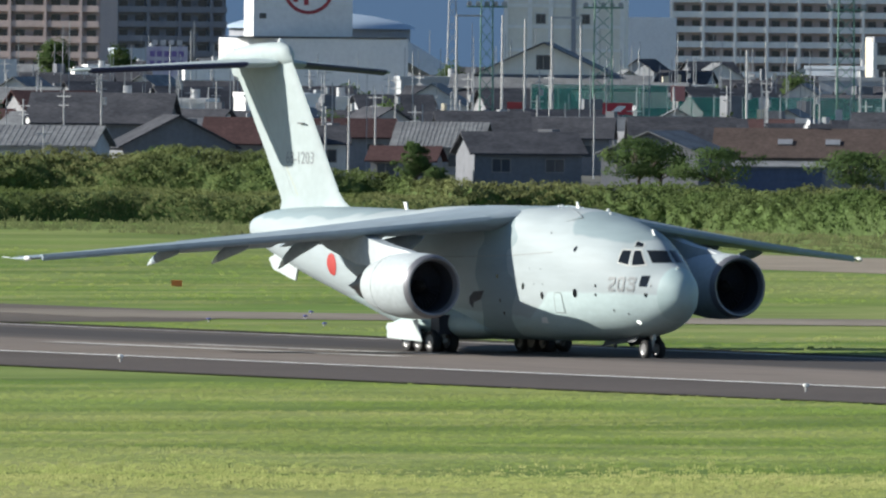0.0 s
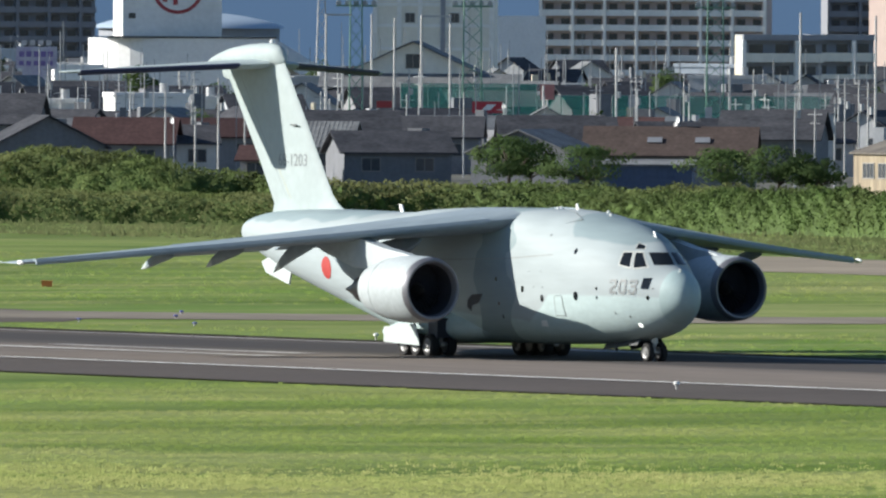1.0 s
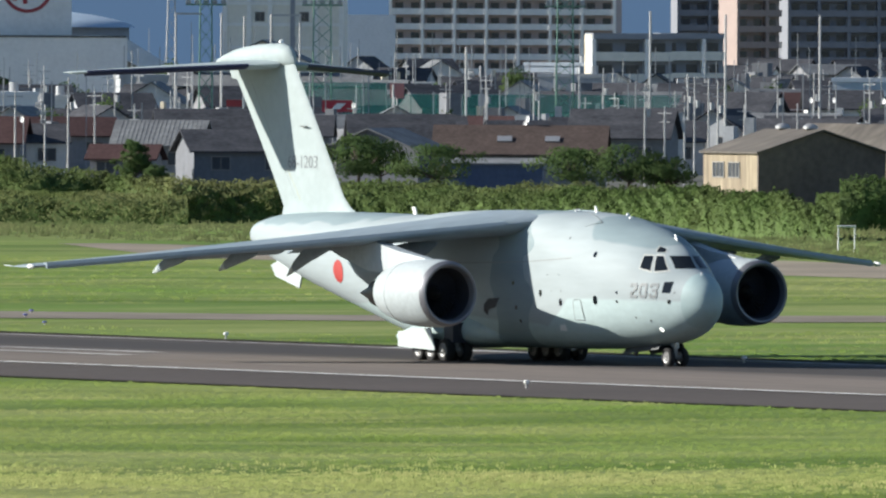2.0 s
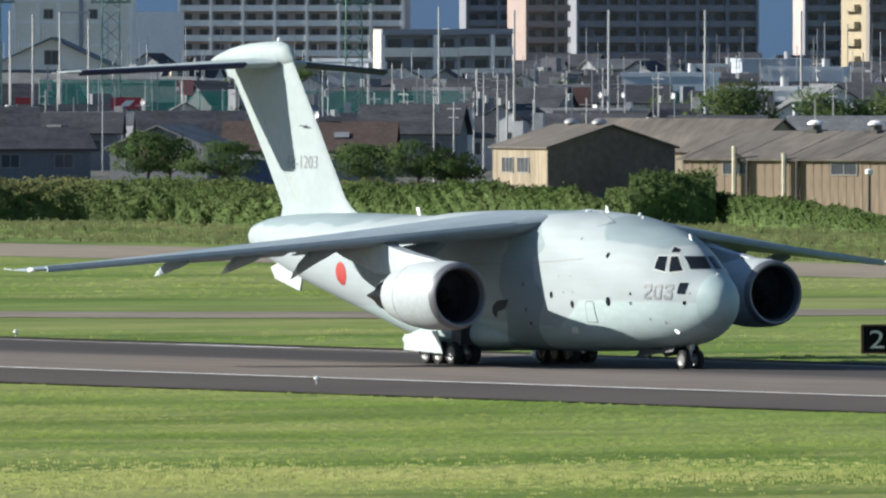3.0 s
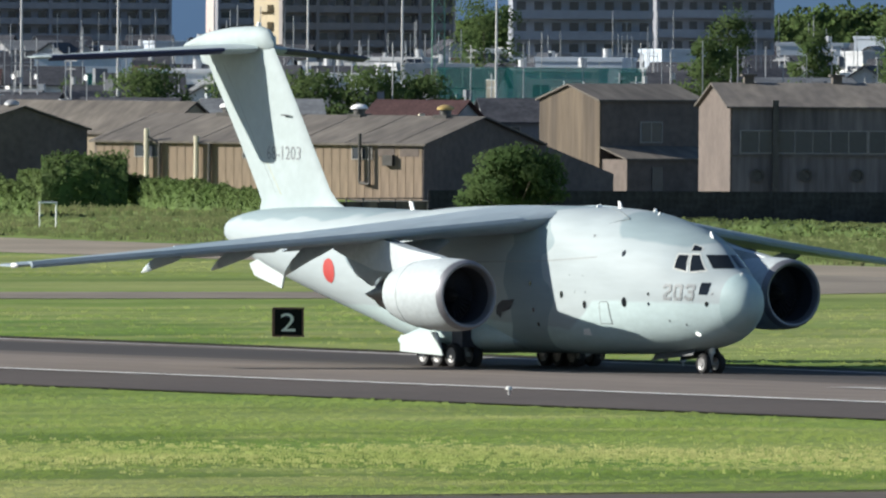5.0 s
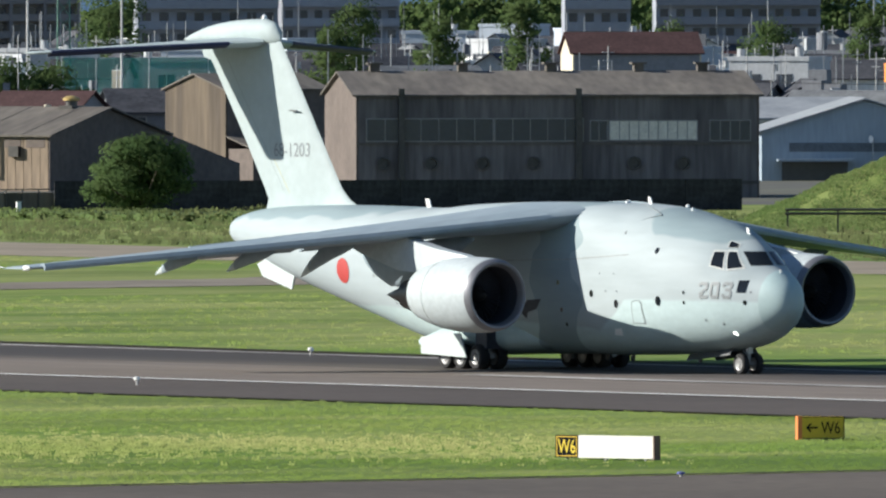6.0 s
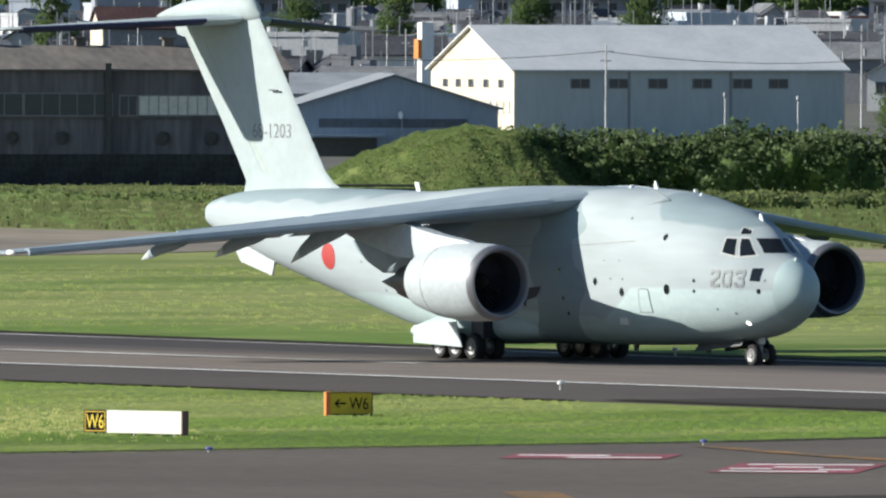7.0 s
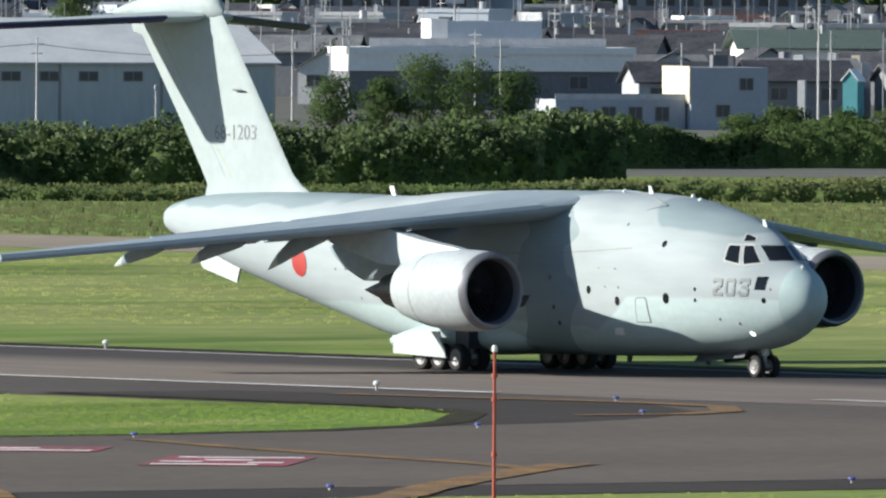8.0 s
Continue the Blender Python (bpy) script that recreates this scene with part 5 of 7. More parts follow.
def gabled(name, m, x0, x1, y0, y1, eave, ridge, wall, roof, label, category, along="x", over=0.25, gable=None, apex=0.5, group="", ribs=0.0):
    """A building with a pitched roof: walls, two gable ends, two roof slopes, seams up the slopes."""
    t = thing(name, m, label, category, group)
    th = 0.18
    if along == "x":
        mid = y0 + (y1 - y0) * apex
        ends = [[(x, y0, eave), (x, y1, eave), (x, mid, ridge - 0.05)] for x in (x0, x1)]
        for (x, xx) in ((x0, x0 + th), (x1 - th, x1)):
            part("gable_wall", Shape().loft([[(q, y0, 0), (q, y1, 0), (q, y1, eave), (q, mid, ridge - 0.06), (q, y0, eave)] for q in (x, xx)]), gable or wall, t)
        part("wall", Shape().box(x0 + th, x1 - th, y0, y0 + th, 0, eave), wall, t)
        part("wall", Shape().box(x0 + th, x1 - th, y1 - th, y1, 0, eave), wall, t)
        for y, s in ((y0, -1), (y1, 1)):
            k = (ridge - eave) / abs(mid - y)
            steps = [(x0 - over, 0.0)] + [(x + d, h) for x in (np.arange(x0 + 0.2, x1, ribs) if ribs else ()) for d, h in ((-0.06, 0.0), (-0.04, 0.03), (0.04, 0.03), (0.06, 0.0))] + [(x1 + over, 0.0)]
            slope = Shape().loft([[(x, y + s * over, eave - k * over), (x, mid, ridge), (x, mid, ridge + 0.14 + h), (x, y + s * over, eave - k * over + 0.14 + h)] for x, h in steps])
            part("roof", slope, roof, t, "pitched roof with raised seams" if ribs else "pitched roof")
    else:
        mid = x0 + (x1 - x0) * apex
        for (y, yy) in ((y0, y0 + th), (y1 - th, y1)):
            part("gable_wall", Shape().loft([[(x0, q, 0), (x1, q, 0), (x1, q, eave), (mid, q, ridge - 0.06), (x0, q, eave)] for q in (y, yy)]), gable or wall, t)
        part("wall", Shape().box(x0, x0 + th, y0 + th, y1 - th, 0, eave), wall, t)
        part("wall", Shape().box(x1 - th, x1, y0 + th, y1 - th, 0, eave), wall, t)
        for x, s in ((x0, -1), (x1, 1)):
            k = (ridge - eave) / abs(mid - x)
            part("roof", Shape().loft([[(x + s * over, y, eave - k * over), (mid, y, ridge), (mid, y, ridge + 0.14), (x + s * over, y, eave - k * over + 0.14)] for y in (y0 - over, y1 + over)]), roof, t, "pitched roof")
    return t


def front_window(t, x0, x1, z0, z1, y=0.0, glass=PANE, bars=2):
    """A window in a wall that faces local -y."""
    w = part("window", Shape().box(x0, x1, y - 0.03, y + 0.05, z0, z1), glass, t, "window")
    s = Shape().box(x0 - 0.08, x1 + 0.08, y - 0.07, y, z0 - 0.08, z0).box(x0 - 0.08, x1 + 0.08, y - 0.07, y, z1, z1 + 0.08).box(x0 - 0.08, x0, y - 0.07, y, z0, z1).box(x1, x1 + 0.08, y - 0.07, y, z0, z1)
    for k in range(1, bars):
        x = x0 + (x1 - x0) * k / bars
        s.box(x - 0.03, x + 0.03, y - 0.06, y, z0, z1)
    part("window_frame", s, WINFRAME, w)
    return w


def side_window(t, y0, y1, z0, z1, x, hand, glass=PANE, bars=2):
    """A window in a wall that faces local +x (hand 1) or -x (hand -1)."""
    w = part("window", Shape().box(min(x, x + hand * 0.04), max(x, x + hand * 0.04), y0, y1, z0, z1), glass, t, "window")
    s = Shape()
    for k in range(bars + 1):
        y = y0 + (y1 - y0) * k / bars
        s.box(min(x, x + hand * 0.07), max(x, x + hand * 0.07), y - 0.04, y + 0.04, z0, z1)
    part("window_frame", s, WINFRAME, w)
    return w


def vent(t, x, y, z, cap=None):
    v = part("roof_vent", Shape().lathe([(z - 0.3, 0.40), (z + 0.2, 0.40), (z + 0.22, 0.5)], (x, y, 0), 2, 12), TINROOF, t, "round roof ventilator", True)
    part("cap", Shape().lathe([(z + 0.22, 0.60), (z + 0.4, 0.58), (z + 0.58, 0.34), (z + 0.64, 0.02)], (x, y, 0), 2, 12), cap or SMALLGREY, v, "pale rounded cap", True)


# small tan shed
# darker brown stands mostly for shade on walls turned from the sun
sh = gabled("shed", stand(58.777, 1480, -62), -9.25, 0, 0, 11.3, 4.8, 6.5, TIN, TINROOF, "small weathered tan sheet-metal shed", "shed", gable=mat("brown_and_shade_sheeting", (0.140, 0.112, 0.096), 0.8, 0, 0.2, 0.3))
for x in (-6.6, -4.0):
    front_window(sh, x - 0.9, x + 0.9, 2.9, 4.0, bars=3)
vent(sh, -6.6, 5.65, 6.45), vent(sh, -2.0, 5.65, 6.45)
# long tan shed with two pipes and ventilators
ls = gabled("shed", stand(57.378, 1430, -34), -30.2, 0, 0, 16.0, 4.2, 6.2, STAINED, TINROOF, "long weathered tan shed with rust-brown roof", "shed", gable=MATS["brown_and_shade_sheeting"], apex=0.5, over=0.35, ribs=4.6)
sheet_mesh = Shape().box(0, 0.70, -0.025, -0.003, 0.0, 2.08).box(0, 0.70, -0.034, -0.003, 2.06, 4.1).mesh("wall_sheet", STAINED)
for k in range(40):
    part("wall_sheet", sheet_mesh, STAINED, ls).location = (-30.0 + k * 0.748, -0.004 * (k % 3 == 1), 0)
for x0, x1 in ((-26.4, -24.3), (-16.4, -14.1), (-6.4, -4.7)):
    front_window(ls, x0, x1, 3.1, 4.02, y=-0.042)
for x0, x1 in ((-4.1, -2.6), (-2.1, -0.4)):
    part("board", Shape().box(x0, x1, -0.065, -0.042, 3.3, 4.05), MATS["brown_and_shade_sheeting"], ls, "brown board over a window")
for k, x in enumerate((-23.4, -17.8, -11.3, -3.4)):
    v = part("roof_vent", Shape().lathe([(5.9, 0.46), (6.75, 0.44), (6.8, 0.5)], (x, 8.0, 0), 2, 12).box(x - 0.6, x + 0.6, 7.2, 8.8, 5.8, 6.42), TITAN, ls, "dark roof ventilator", True)
    part("cap", Shape().lathe([(6.8, 0.66), (6.95, 0.66), (7.12, 0.40), (7.18, 0.02)], (x, 8.0, 0), 2, 12), mat("brass_cap", (0.45, 0.33, 0.12), 0.5, 0.3, 0.1, 2) if k == 3 else WHITEWALL, v, "pale rounded cap", True)
for x, h in ((-25.1, 5.2), (-20.5, 4.7)):
    part("flue", Shape().tube((x, -0.45, 0.3), (x, -0.45, h), 0.2), CREAM, ls, "upright pale flue pipe")
    # dark pipe added where the flue's shadow falls on the wall
    part("downpipe", Shape().tube((x + 1.1, -0.25, 0.3), (x + 1.1, -0.25, 4.1), 0.16).tube((x, -0.45, h - 0.55), (x + 1.1, -0.25, 4.05), 0.1), TITAN, ls, "dark upright pipe")
part("drain_pipe", Shape().tube((-5.6, -0.3, 1.3), (-5.6, -0.3, 5.0), 0.13).tube((-5.6, -0.3, 1.3), (-4.7, -0.3, 1.15), 0.13).tube((-4.7, -0.3, 1.15), (-4.7, -0.3, 4.1), 0.1), TITAN, ls, "bent dark pipe on the wall")
part("vent_box", Shape().box(-3.5, -2.6, -0.4, -0.042, 2.6, 3.4), TITAN, ls, "dark ventilator box")
part("lean_to", Shape().loft([[(x, 16.01, 0), (x, 26.0, 0), (x, 26.0, 1.9), (x, 16.01, 4.25)] for x in (-14.0, 0.0)]), MATS["brown_and_shade_sheeting"], ls, "sloping dark lean-to")
gabled("shed", stand(58.17, 1500, -36), -18, 0, 0, 9.0, 4.4, 6.8, TIN, TINROOF, "tan shed behind with a pale brown roof", "shed")
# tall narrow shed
# the long side is painted dark for shade, the gable stays tan
ts = gabled("shed", stand(56.847, 1470, 33), 0, 9.46, 0, 8.6, 7.4, 8.55, MATS["brown_and_shade_sheeting"], TINROOF, "tall narrow tan shed, its shaded side painted dark", "shed", gable=OLDTAN)
front_window(ts, 3.8, 5.7, 4.2, 5.7), part("canopy", Shape().loft([[(x, -0.2, 3.7), (x, 0, 3.85), (x, -3.8, 2.95), (x, -3.8, 2.8)] for x in (0.0, 12.0)]), TINROOF, ts, "sloping brown annex roof")
part("annex", Shape().box(0.2, 11.8, -3.6, -0.02, 0, 2.85), MATS["brown_and_shade_sheeting"], ts, "low annex wall")
for x in (2.5, 7.5):
    part("doorway", Shape().box(x, x + 1.0, -3.66, -3.58, 0, 2.3), PANE, ts, "dark doorway")
# big dark factory shed
fs = gabled("factory_hall", stand(56.453, 1380, 7), 0, 29.6, 0, 19.0, 7.45, 9.1, mat("grimy_sheeting", (0.185, 0.168, 0.158), 0.85, 0, 0.3, 0.2, (0.110, 0.100, 0.096), stretch=(2.5, 2.5, 0.3), fine=5), TINROOF, "large old factory hall with grimy tan walls", "hall", gable=MATS["brown_and_shade_sheeting"], over=0.3)
front_window(fs, 0.8, 10.0, 4.2, 5.75, bars=7), front_window(fs, 10.2, 16.6, 4.2, 5.75, bars=5)
front_window(fs, 18.6, 25.0, 4.25, 5.6, glass=LITPANE, bars=9), front_window(fs, 26.0, 28.9, 4.2, 5.6, bars=4), front_window(fs, 17.2, 18.4, 4.2, 5.6, bars=2)
for x in (3.3, 16.3):
    part("downpipe", Shape().box(x - 0.22, x + 0.22, -0.3, 0, 0, 8.0), TITAN, fs, "dark upright pipe")
for x in (2.0, 5.5, 9.3, 13.0, 20.4, 24.0):
    part("wall_fan", Shape().lathe([(-0.25, 0.5), (-0.25, 0.38), (-0.05, 0.36), (-0.05, 0.02)], (x, 0, 2.55), 1, 14), TITAN, fs, "round wall ventilator")
part("sill_band", Shape().box(0, 29.6, -0.08, 0, 1.0, 1.25), TINROOF, fs, "dark sill band")
part("sill_band", Shape().box(0, 29.6, -0.08, 0, 3.9, 4.05), TINROOF, fs, "narrow sill band")
for x in (2.5, 9, 15.5, 22, 26.7):
    part("roof_vent", Shape().box(x - 0.35, x + 0.35, 9.0, 10.0, 8.9, 9.7).box(x - 0.55, x + 0.55, 8.8, 10.2, 9.7, 9.85), TINROOF, fs, "square roof ventilator")
# blue-grey gabled hall
bh = gabled("hall", stand(55.23, 1500, 3), 0, 16.4, 0, 22, 3.85, 6.4, BLUEWALL, DULLROOF, "low blue-grey sheet-metal hall", "hall", along="y", over=0.4)
part("dark_band", Shape().box(2.2, 14, -0.06, 0, 2.3, 3.0), mat("dark_band_paint", (0.12, 0.14, 0.16), 0.7), bh, "dark band across the gable")
part("canopy", Shape().box(1.2, 7.2, -2.2, 0, 1.55, 1.75), BLUEWALL, bh, "entrance canopy")
part("shutter", Shape().box(1.6, 6.8, -0.08, 0, 0, 1.5), PANE, bh, "dark opening under the canopy")
gabled("hall", stand(55.28, 1540, 3), -6, 10, 0, 20, 4.6, 6.2, GREYWALL, DULLROOF, "grey-roofed low hall behind another", "hall", over=0.3)
# hangar: gable painted cream as sunlit, long side grey as shaded
hg = gabled("hangar", stand(54.557, 1650, 22), 0, 31.2, 0, 19.5, 6.05, 9.75, GREYWALL, PALEROOF, "large hangar with a sunlit-cream gable, shade-grey side and pale grey roof", "hangar", gable=CREAM, over=0.4)
for x in (6.2, 9.8, 13.5, 17.7, 21.5, 24.9):
    front_window(hg, x - 0.85, x + 0.85, 4.45, 5.2, bars=2)
for y in (3.0, 6.5, 10.0, 13.0, 16.0):
    side_window(hg, y - 0.55, y + 0.55, 4.45, 5.15, 0, -1, bars=1)
for y in (1.5, 3.0, 4.5, 6.0):
    side_window(hg, y - 0.5, y + 0.5, 2.2, 3.3, 0, -1, LITPANE, 1)
for x in (10.8, 20.4):
    part("wall_joint", Shape().box(x - 0.12, x + 0.12, -0.05, 0, 0, 6.0), WINFRAME, hg, "vertical wall joint")


# ---- houses of the town ----
def house(m, w, d, eave, ridge, wall, roof, along, label, group="town houses", windows=2, ribs=0.0):
    h = gabled("house", m, -w / 2, w / 2, 0, d, eave, ridge, wall, roof, label, "house", along, 0.5, group=group, ribs=ribs)
    for k in range(windows):
        x = -w / 2 + w * (k + 0.5) / windows
        front_window(h, x - 0.8, x + 0.8, eave * 0.62 - 0.5, eave * 0.62 + 0.6)
    return h


house(stand(61.806, 1600, -12), 9.5, 8, 4.2, 5.7, WALLS[0], GREYTILE, "x", "house with a pale grey corrugated roof", "", ribs=0.5)
house(stand(61.619, 1800, -8), 13, 9, 5.0, 7.6, WALLS[3], TILE, "x", "broad house with a dark tiled roof", "")
house(stand(61.371, 1740, 10), 10.5, 8, 3.2, 5.9, WALLS[3], TILE, "y", "dark gabled house behind the bushes", "")
house(stand(61.15, 1765, -6), 9, 8, 3.4, 5.6, WALLS[1], REDTILE, "x", "house with a red-brown tiled roof", "")
house(stand(60.98, 1770, 5), 7, 7, 3.4, 4.9, WALLS[2], TILE, "x", "pale house with a dark roof", "")
house(stand(60.595, 1715, -10), 7.6, 7, 3.6, 5.6, WALLS[1], GREYTILE, "x", "two-storey house with a tiled roof", "", ribs=0.4)
house(stand(60.70, 1690, -10), 5.6, 5, 2.5, 3.6, WALLS[1], REDTILE, "x", "low house with a red roof", "")
house(stand(60.318, 1695, 12), 9.8, 8, 3.2, 4.9, WALLS[3], TILE, "x", "dark timber house with a hipped dark roof", "")
house(stand(59.951, 1650, -20), 9.0, 8, 3.6, 5.4, WALLS[3], GREYTILE, "y", "gabled grey house among neighbours", "")
hd = house(stand(59.50, 1665, -3), 14.5, 9, 3.3, 5.6, WALLS[1], mat("brown_roof_tiles", (0.10, 0.075, 0.066), 0.9, 0, 0.2, 0.5, spec=0.15), "x", "long brown-roofed house with skylights", "", 3)
for x in (-2.0, 2.2):
    part("skylight", Shape().loft([[(x, 1.6, 4.28), (x + 1.3, 1.6, 4.28), (x + 1.3, 2.4, 4.72), (x, 2.4, 4.72)], [(x, 1.55, 4.36), (x + 1.3, 1.55, 4.36), (x + 1.3, 2.35, 4.80), (x, 2.35, 4.80)]]), SMALLGREY, hd, "pale roof panel")
bs = gabled("shed", stand(59.576, 1640, -2), -4.2, 4.2, 0, 6, 2.5, 2.9, BLUESTEEL, GREYTILE, "low shed with blue sheet-metal walls", "shed")
house(stand(60.45, 1760, 4), 8, 7, 4.4, 6.4, WALLS[0], TILE, "x", "house with a dark tiled roof", "")
house(stand(59.85, 1730, 4), 9, 7, 4.0, 6.2, WALLS[1], TILE, "x", "house with a dark tiled roof", "")
house(stand(59.2, 1760, -8), 9, 8, 4.2, 6.6, WALLS[3], TILE, "x", "house with a dark tiled roof", "")

kinds = [(8, 7, 4.6, 6.6, WALLS[0], TILE, "x"), (10, 7, 5.0, 7.0, WALLS[1], TILE, "x"), (7, 8, 5.2, 7.4, WALLS[2], GREYTILE, "y"), (9, 8, 4.4, 6.8, WALLS[3], TILE, "x"), (8, 7, 5.4, 7.2, WALLS[2], TILE, "x"), (11, 8, 5.0, 6.6, WALLS[1], GREYTILE, "x"), (6, 7, 5.6, 7.6, WALLS[0], TILE, "y"), (9, 7, 4.8, 6.6, WALLS[1], REDTILE, "x")]
FLATS = [WALLS[2], WHITEWALL, WALLS[0], mat("bluish_wall", (0.44, 0.50, 0.57), 0.8, 0, 0.05, 0.4)]
protos = {}
g = np.random.default_rng(21)


def flat_block(m, w, d, h, wall):
    t = thing("flat_roofed_house", m, "small flat-roofed town building with a parapet", "house", "flat-roofed houses")
    part("body", Shape().box(-w / 2, w / 2, 0, d, 0, h), wall, t)
    part("parapet", Shape().box(-w / 2 - 0.15, w / 2 + 0.15, -0.15, d + 0.15, h, h + 0.5), wall, t)
    for k in range(2):
        part("window", Shape().box(-w / 2 + w * (0.2 + 0.4 * k), -w / 2 + w * (0.4 + 0.4 * k), -0.05, -0.003, h * 0.58, h * 0.8), PANE, t)
    part("tank", Shape().lathe([(h + 0.5, 0.5), (h + 1.5, 0.5)], (w * 0.25, d / 2, 0), 2, 10, True), SMALLGREY, t)
    return t


for row, r in enumerate((1830, 1900, 1975, 2060, 2150, 2250, 2360, 2480, 2600, 2740, 2880, 3020, 3180, 3340, 3520)):
    b = 62.2 + g.uniform(0, 0.2)
    while b > 51.2:
        k = int(g.integers(len(kinds)))
        if k == 7 and g.random() < 0.6:
            k = 1
        near = r < 2010
        flat = not near and g.random() < 0.22
        w, d, e, q, wall, roof, along = kinds[k]
        gap = math.degrees((w + g.uniform(0.8, 6) + (0 if r < 2600 else 3)) / r)
        b -= gap / 2
        clear = (r < 1990 and 53.5 < b < 54.9) or (r < 1960 and 52.4 < b < 53.5) or (1990 < r < 2110 and 59.0 < b < 60.6) or (2300 < r < 2700 and 60.7 < b < 61.4) or (2200 < r < 2400 and 60.1 < b < 60.45) or (1850 < r < 2060 and 56.5 < b < 57.5) or (r > 2700 and b > 57.2 and g.random() < 0.5)
        m = stand(b, r + g.uniform(-16, 16), g.uniform(-25, 25))
        key = ("flat", int(g.integers(4))) if flat else (k, near, r > 2600)
        if clear:
            pass
        elif key in protos:
            copy_thing(protos[key], m)
        elif flat:
            protos[key] = flat_block(m, 7 + key[1], 8, 5.5 + key[1] * 0.8, FLATS[key[1]])
        elif near:
            protos[key] = house(m, w, d, e * 0.74, q * 0.78, wall, roof, along, "low town house with a tiled roof")
        else:
            protos[key] = house(m, w, d, e, q, wall, roof, along, "town house with a tiled roof among close neighbours", windows=0 if r > 2600 else 1)
        b -= gap / 2

town_tree = tree("tree", stand(60.9, 1870), 6.0, 6.0, "green garden tree between the houses", seed=71, trunk=0.1, clump=0.36, total=1500, group="garden trees")
low_tree = tree("tree", stand(60.1, 1940), 5.0, 7.5, "green garden tree between the houses", seed=72, trunk=0.1, clump=0.36, total=1500, group="garden trees")
for k in range(56):
    b, r = float(g.uniform(51.3, 62.2)), float(g.choice((1868, 1938, 2018, 2105, 2200, 2305, 2420)))
    if not (r < 1990 and 52.4 < b < 54.9):
        copy_thing(town_tree if k % 2 else low_tree, stand(b, r, float(g.uniform(0, 360))) @ Matrix.Diagonal((1, 1, 1 + (r - 1868) * 0.0006, 1)))

# small white outbuildings, stair towers and aerials that fill the gaps between the roofs
def clutter(name, n, wide, tall, material, label, seed):
    g = np.random.default_rng(seed)
    b, r = np.radians(g.uniform(51.2, 62.2, n)), g.uniform(1790, 2750, n)
    near = (np.degrees(b) < 54.9) & (np.degrees(b) > 52.3) & (r < 1990)
    b, r = b[~near], r[~near]
    n = len(b)
    c = np.stack([EYE.x - np.sin(b) * r, EYE.y + np.cos(b) * r, np.zeros(n)], -1)
    a, w, h = b + g.uniform(-0.5, 0.5, n), g.uniform(*wide, (n, 2)), g.uniform(*tall, n) * (1 + (r - 1790) * 0.0004)
    U, V = np.stack([np.cos(a), np.sin(a), 0 * a], -1) * w[:, :1] / 2, np.stack([-np.sin(a), np.cos(a), 0 * a], -1) * w[:, 1:] / 2
    up = np.array((0, 0, 1.0)) * h[:, None]
    ring = [c - U - V, c + U - V, c + U + V, c - U + V]
    v = np.stack(ring + [p + up for p in ring], 1).reshape(-1, 3)
    box = np.array([(4, 5, 6, 7), (0, 1, 5, 4), (1, 2, 6, 5), (2, 3, 7, 6), (3, 0, 4, 7)])
    f = (np.arange(n)[:, None, None] * 8 + box[None]).reshape(-1, 4)
    me = quick(name, v, f, material)
    me.shade_flat()
    return tagged(new(name, me), label, "clutter", kind="stuff")


clutter("roof_clutter", 260, (0.4, 1.3), (3.6, 5.9), WALLS[0], "small pale stair towers and sheds between the roofs", 91)
clutter("roof_clutter", 420, (0.5, 2.4), (3.6, 6.2), WALLS[3], "small dark grey stair towers and sheds between the roofs", 92)
clutter("roof_clutter", 70, (0.4, 1.0), (3.8, 6.0), CREAM, "small cream stair towers and sheds between the roofs", 93)
clutter("roof_aerials", 620, (0.06, 0.11), (6.0, 10.5), SMALLGREY, "thin aerial masts and poles standing over the roofs", 94)

# ---- apartment blocks ----
APT = {"brown": mat("brown_apartment_tile", (0.52, 0.42, 0.39), 0.7, 0, 0.06, 0.2), "dark": mat("dark_apartment_tile", (0.24, 0.25, 0.28), 0.7, 0, 0.06, 0.2), "tan": mat("tan_apartment_tile", (0.37, 0.29, 0.26), 0.7, 0, 0.06, 0.2),
       "grey": mat("grey_apartment_wall", (0.29, 0.31, 0.35), 0.75, 0, 0.06, 0.2), "cream": mat("cream_apartment_wall", (0.74, 0.70, 0.60), 0.8, 0, 0.05, 0.2), "beige": mat("beige_wall", (0.80, 0.78, 0.70), 0.8, 0, 0.05, 0.2), "sand": mat("sunlit_sandy_wall", (0.37, 0.315, 0.215), 0.8, 0, 0.08, 0.2), "taupe": mat("shaded_taupe_tile", (0.235, 0.215, 0.210), 0.75, 0, 0.06, 0.2), "pale": mat("pale_rail", (0.85, 0.85, 0.82), 0.7, 0, 0.05, 0.2)}


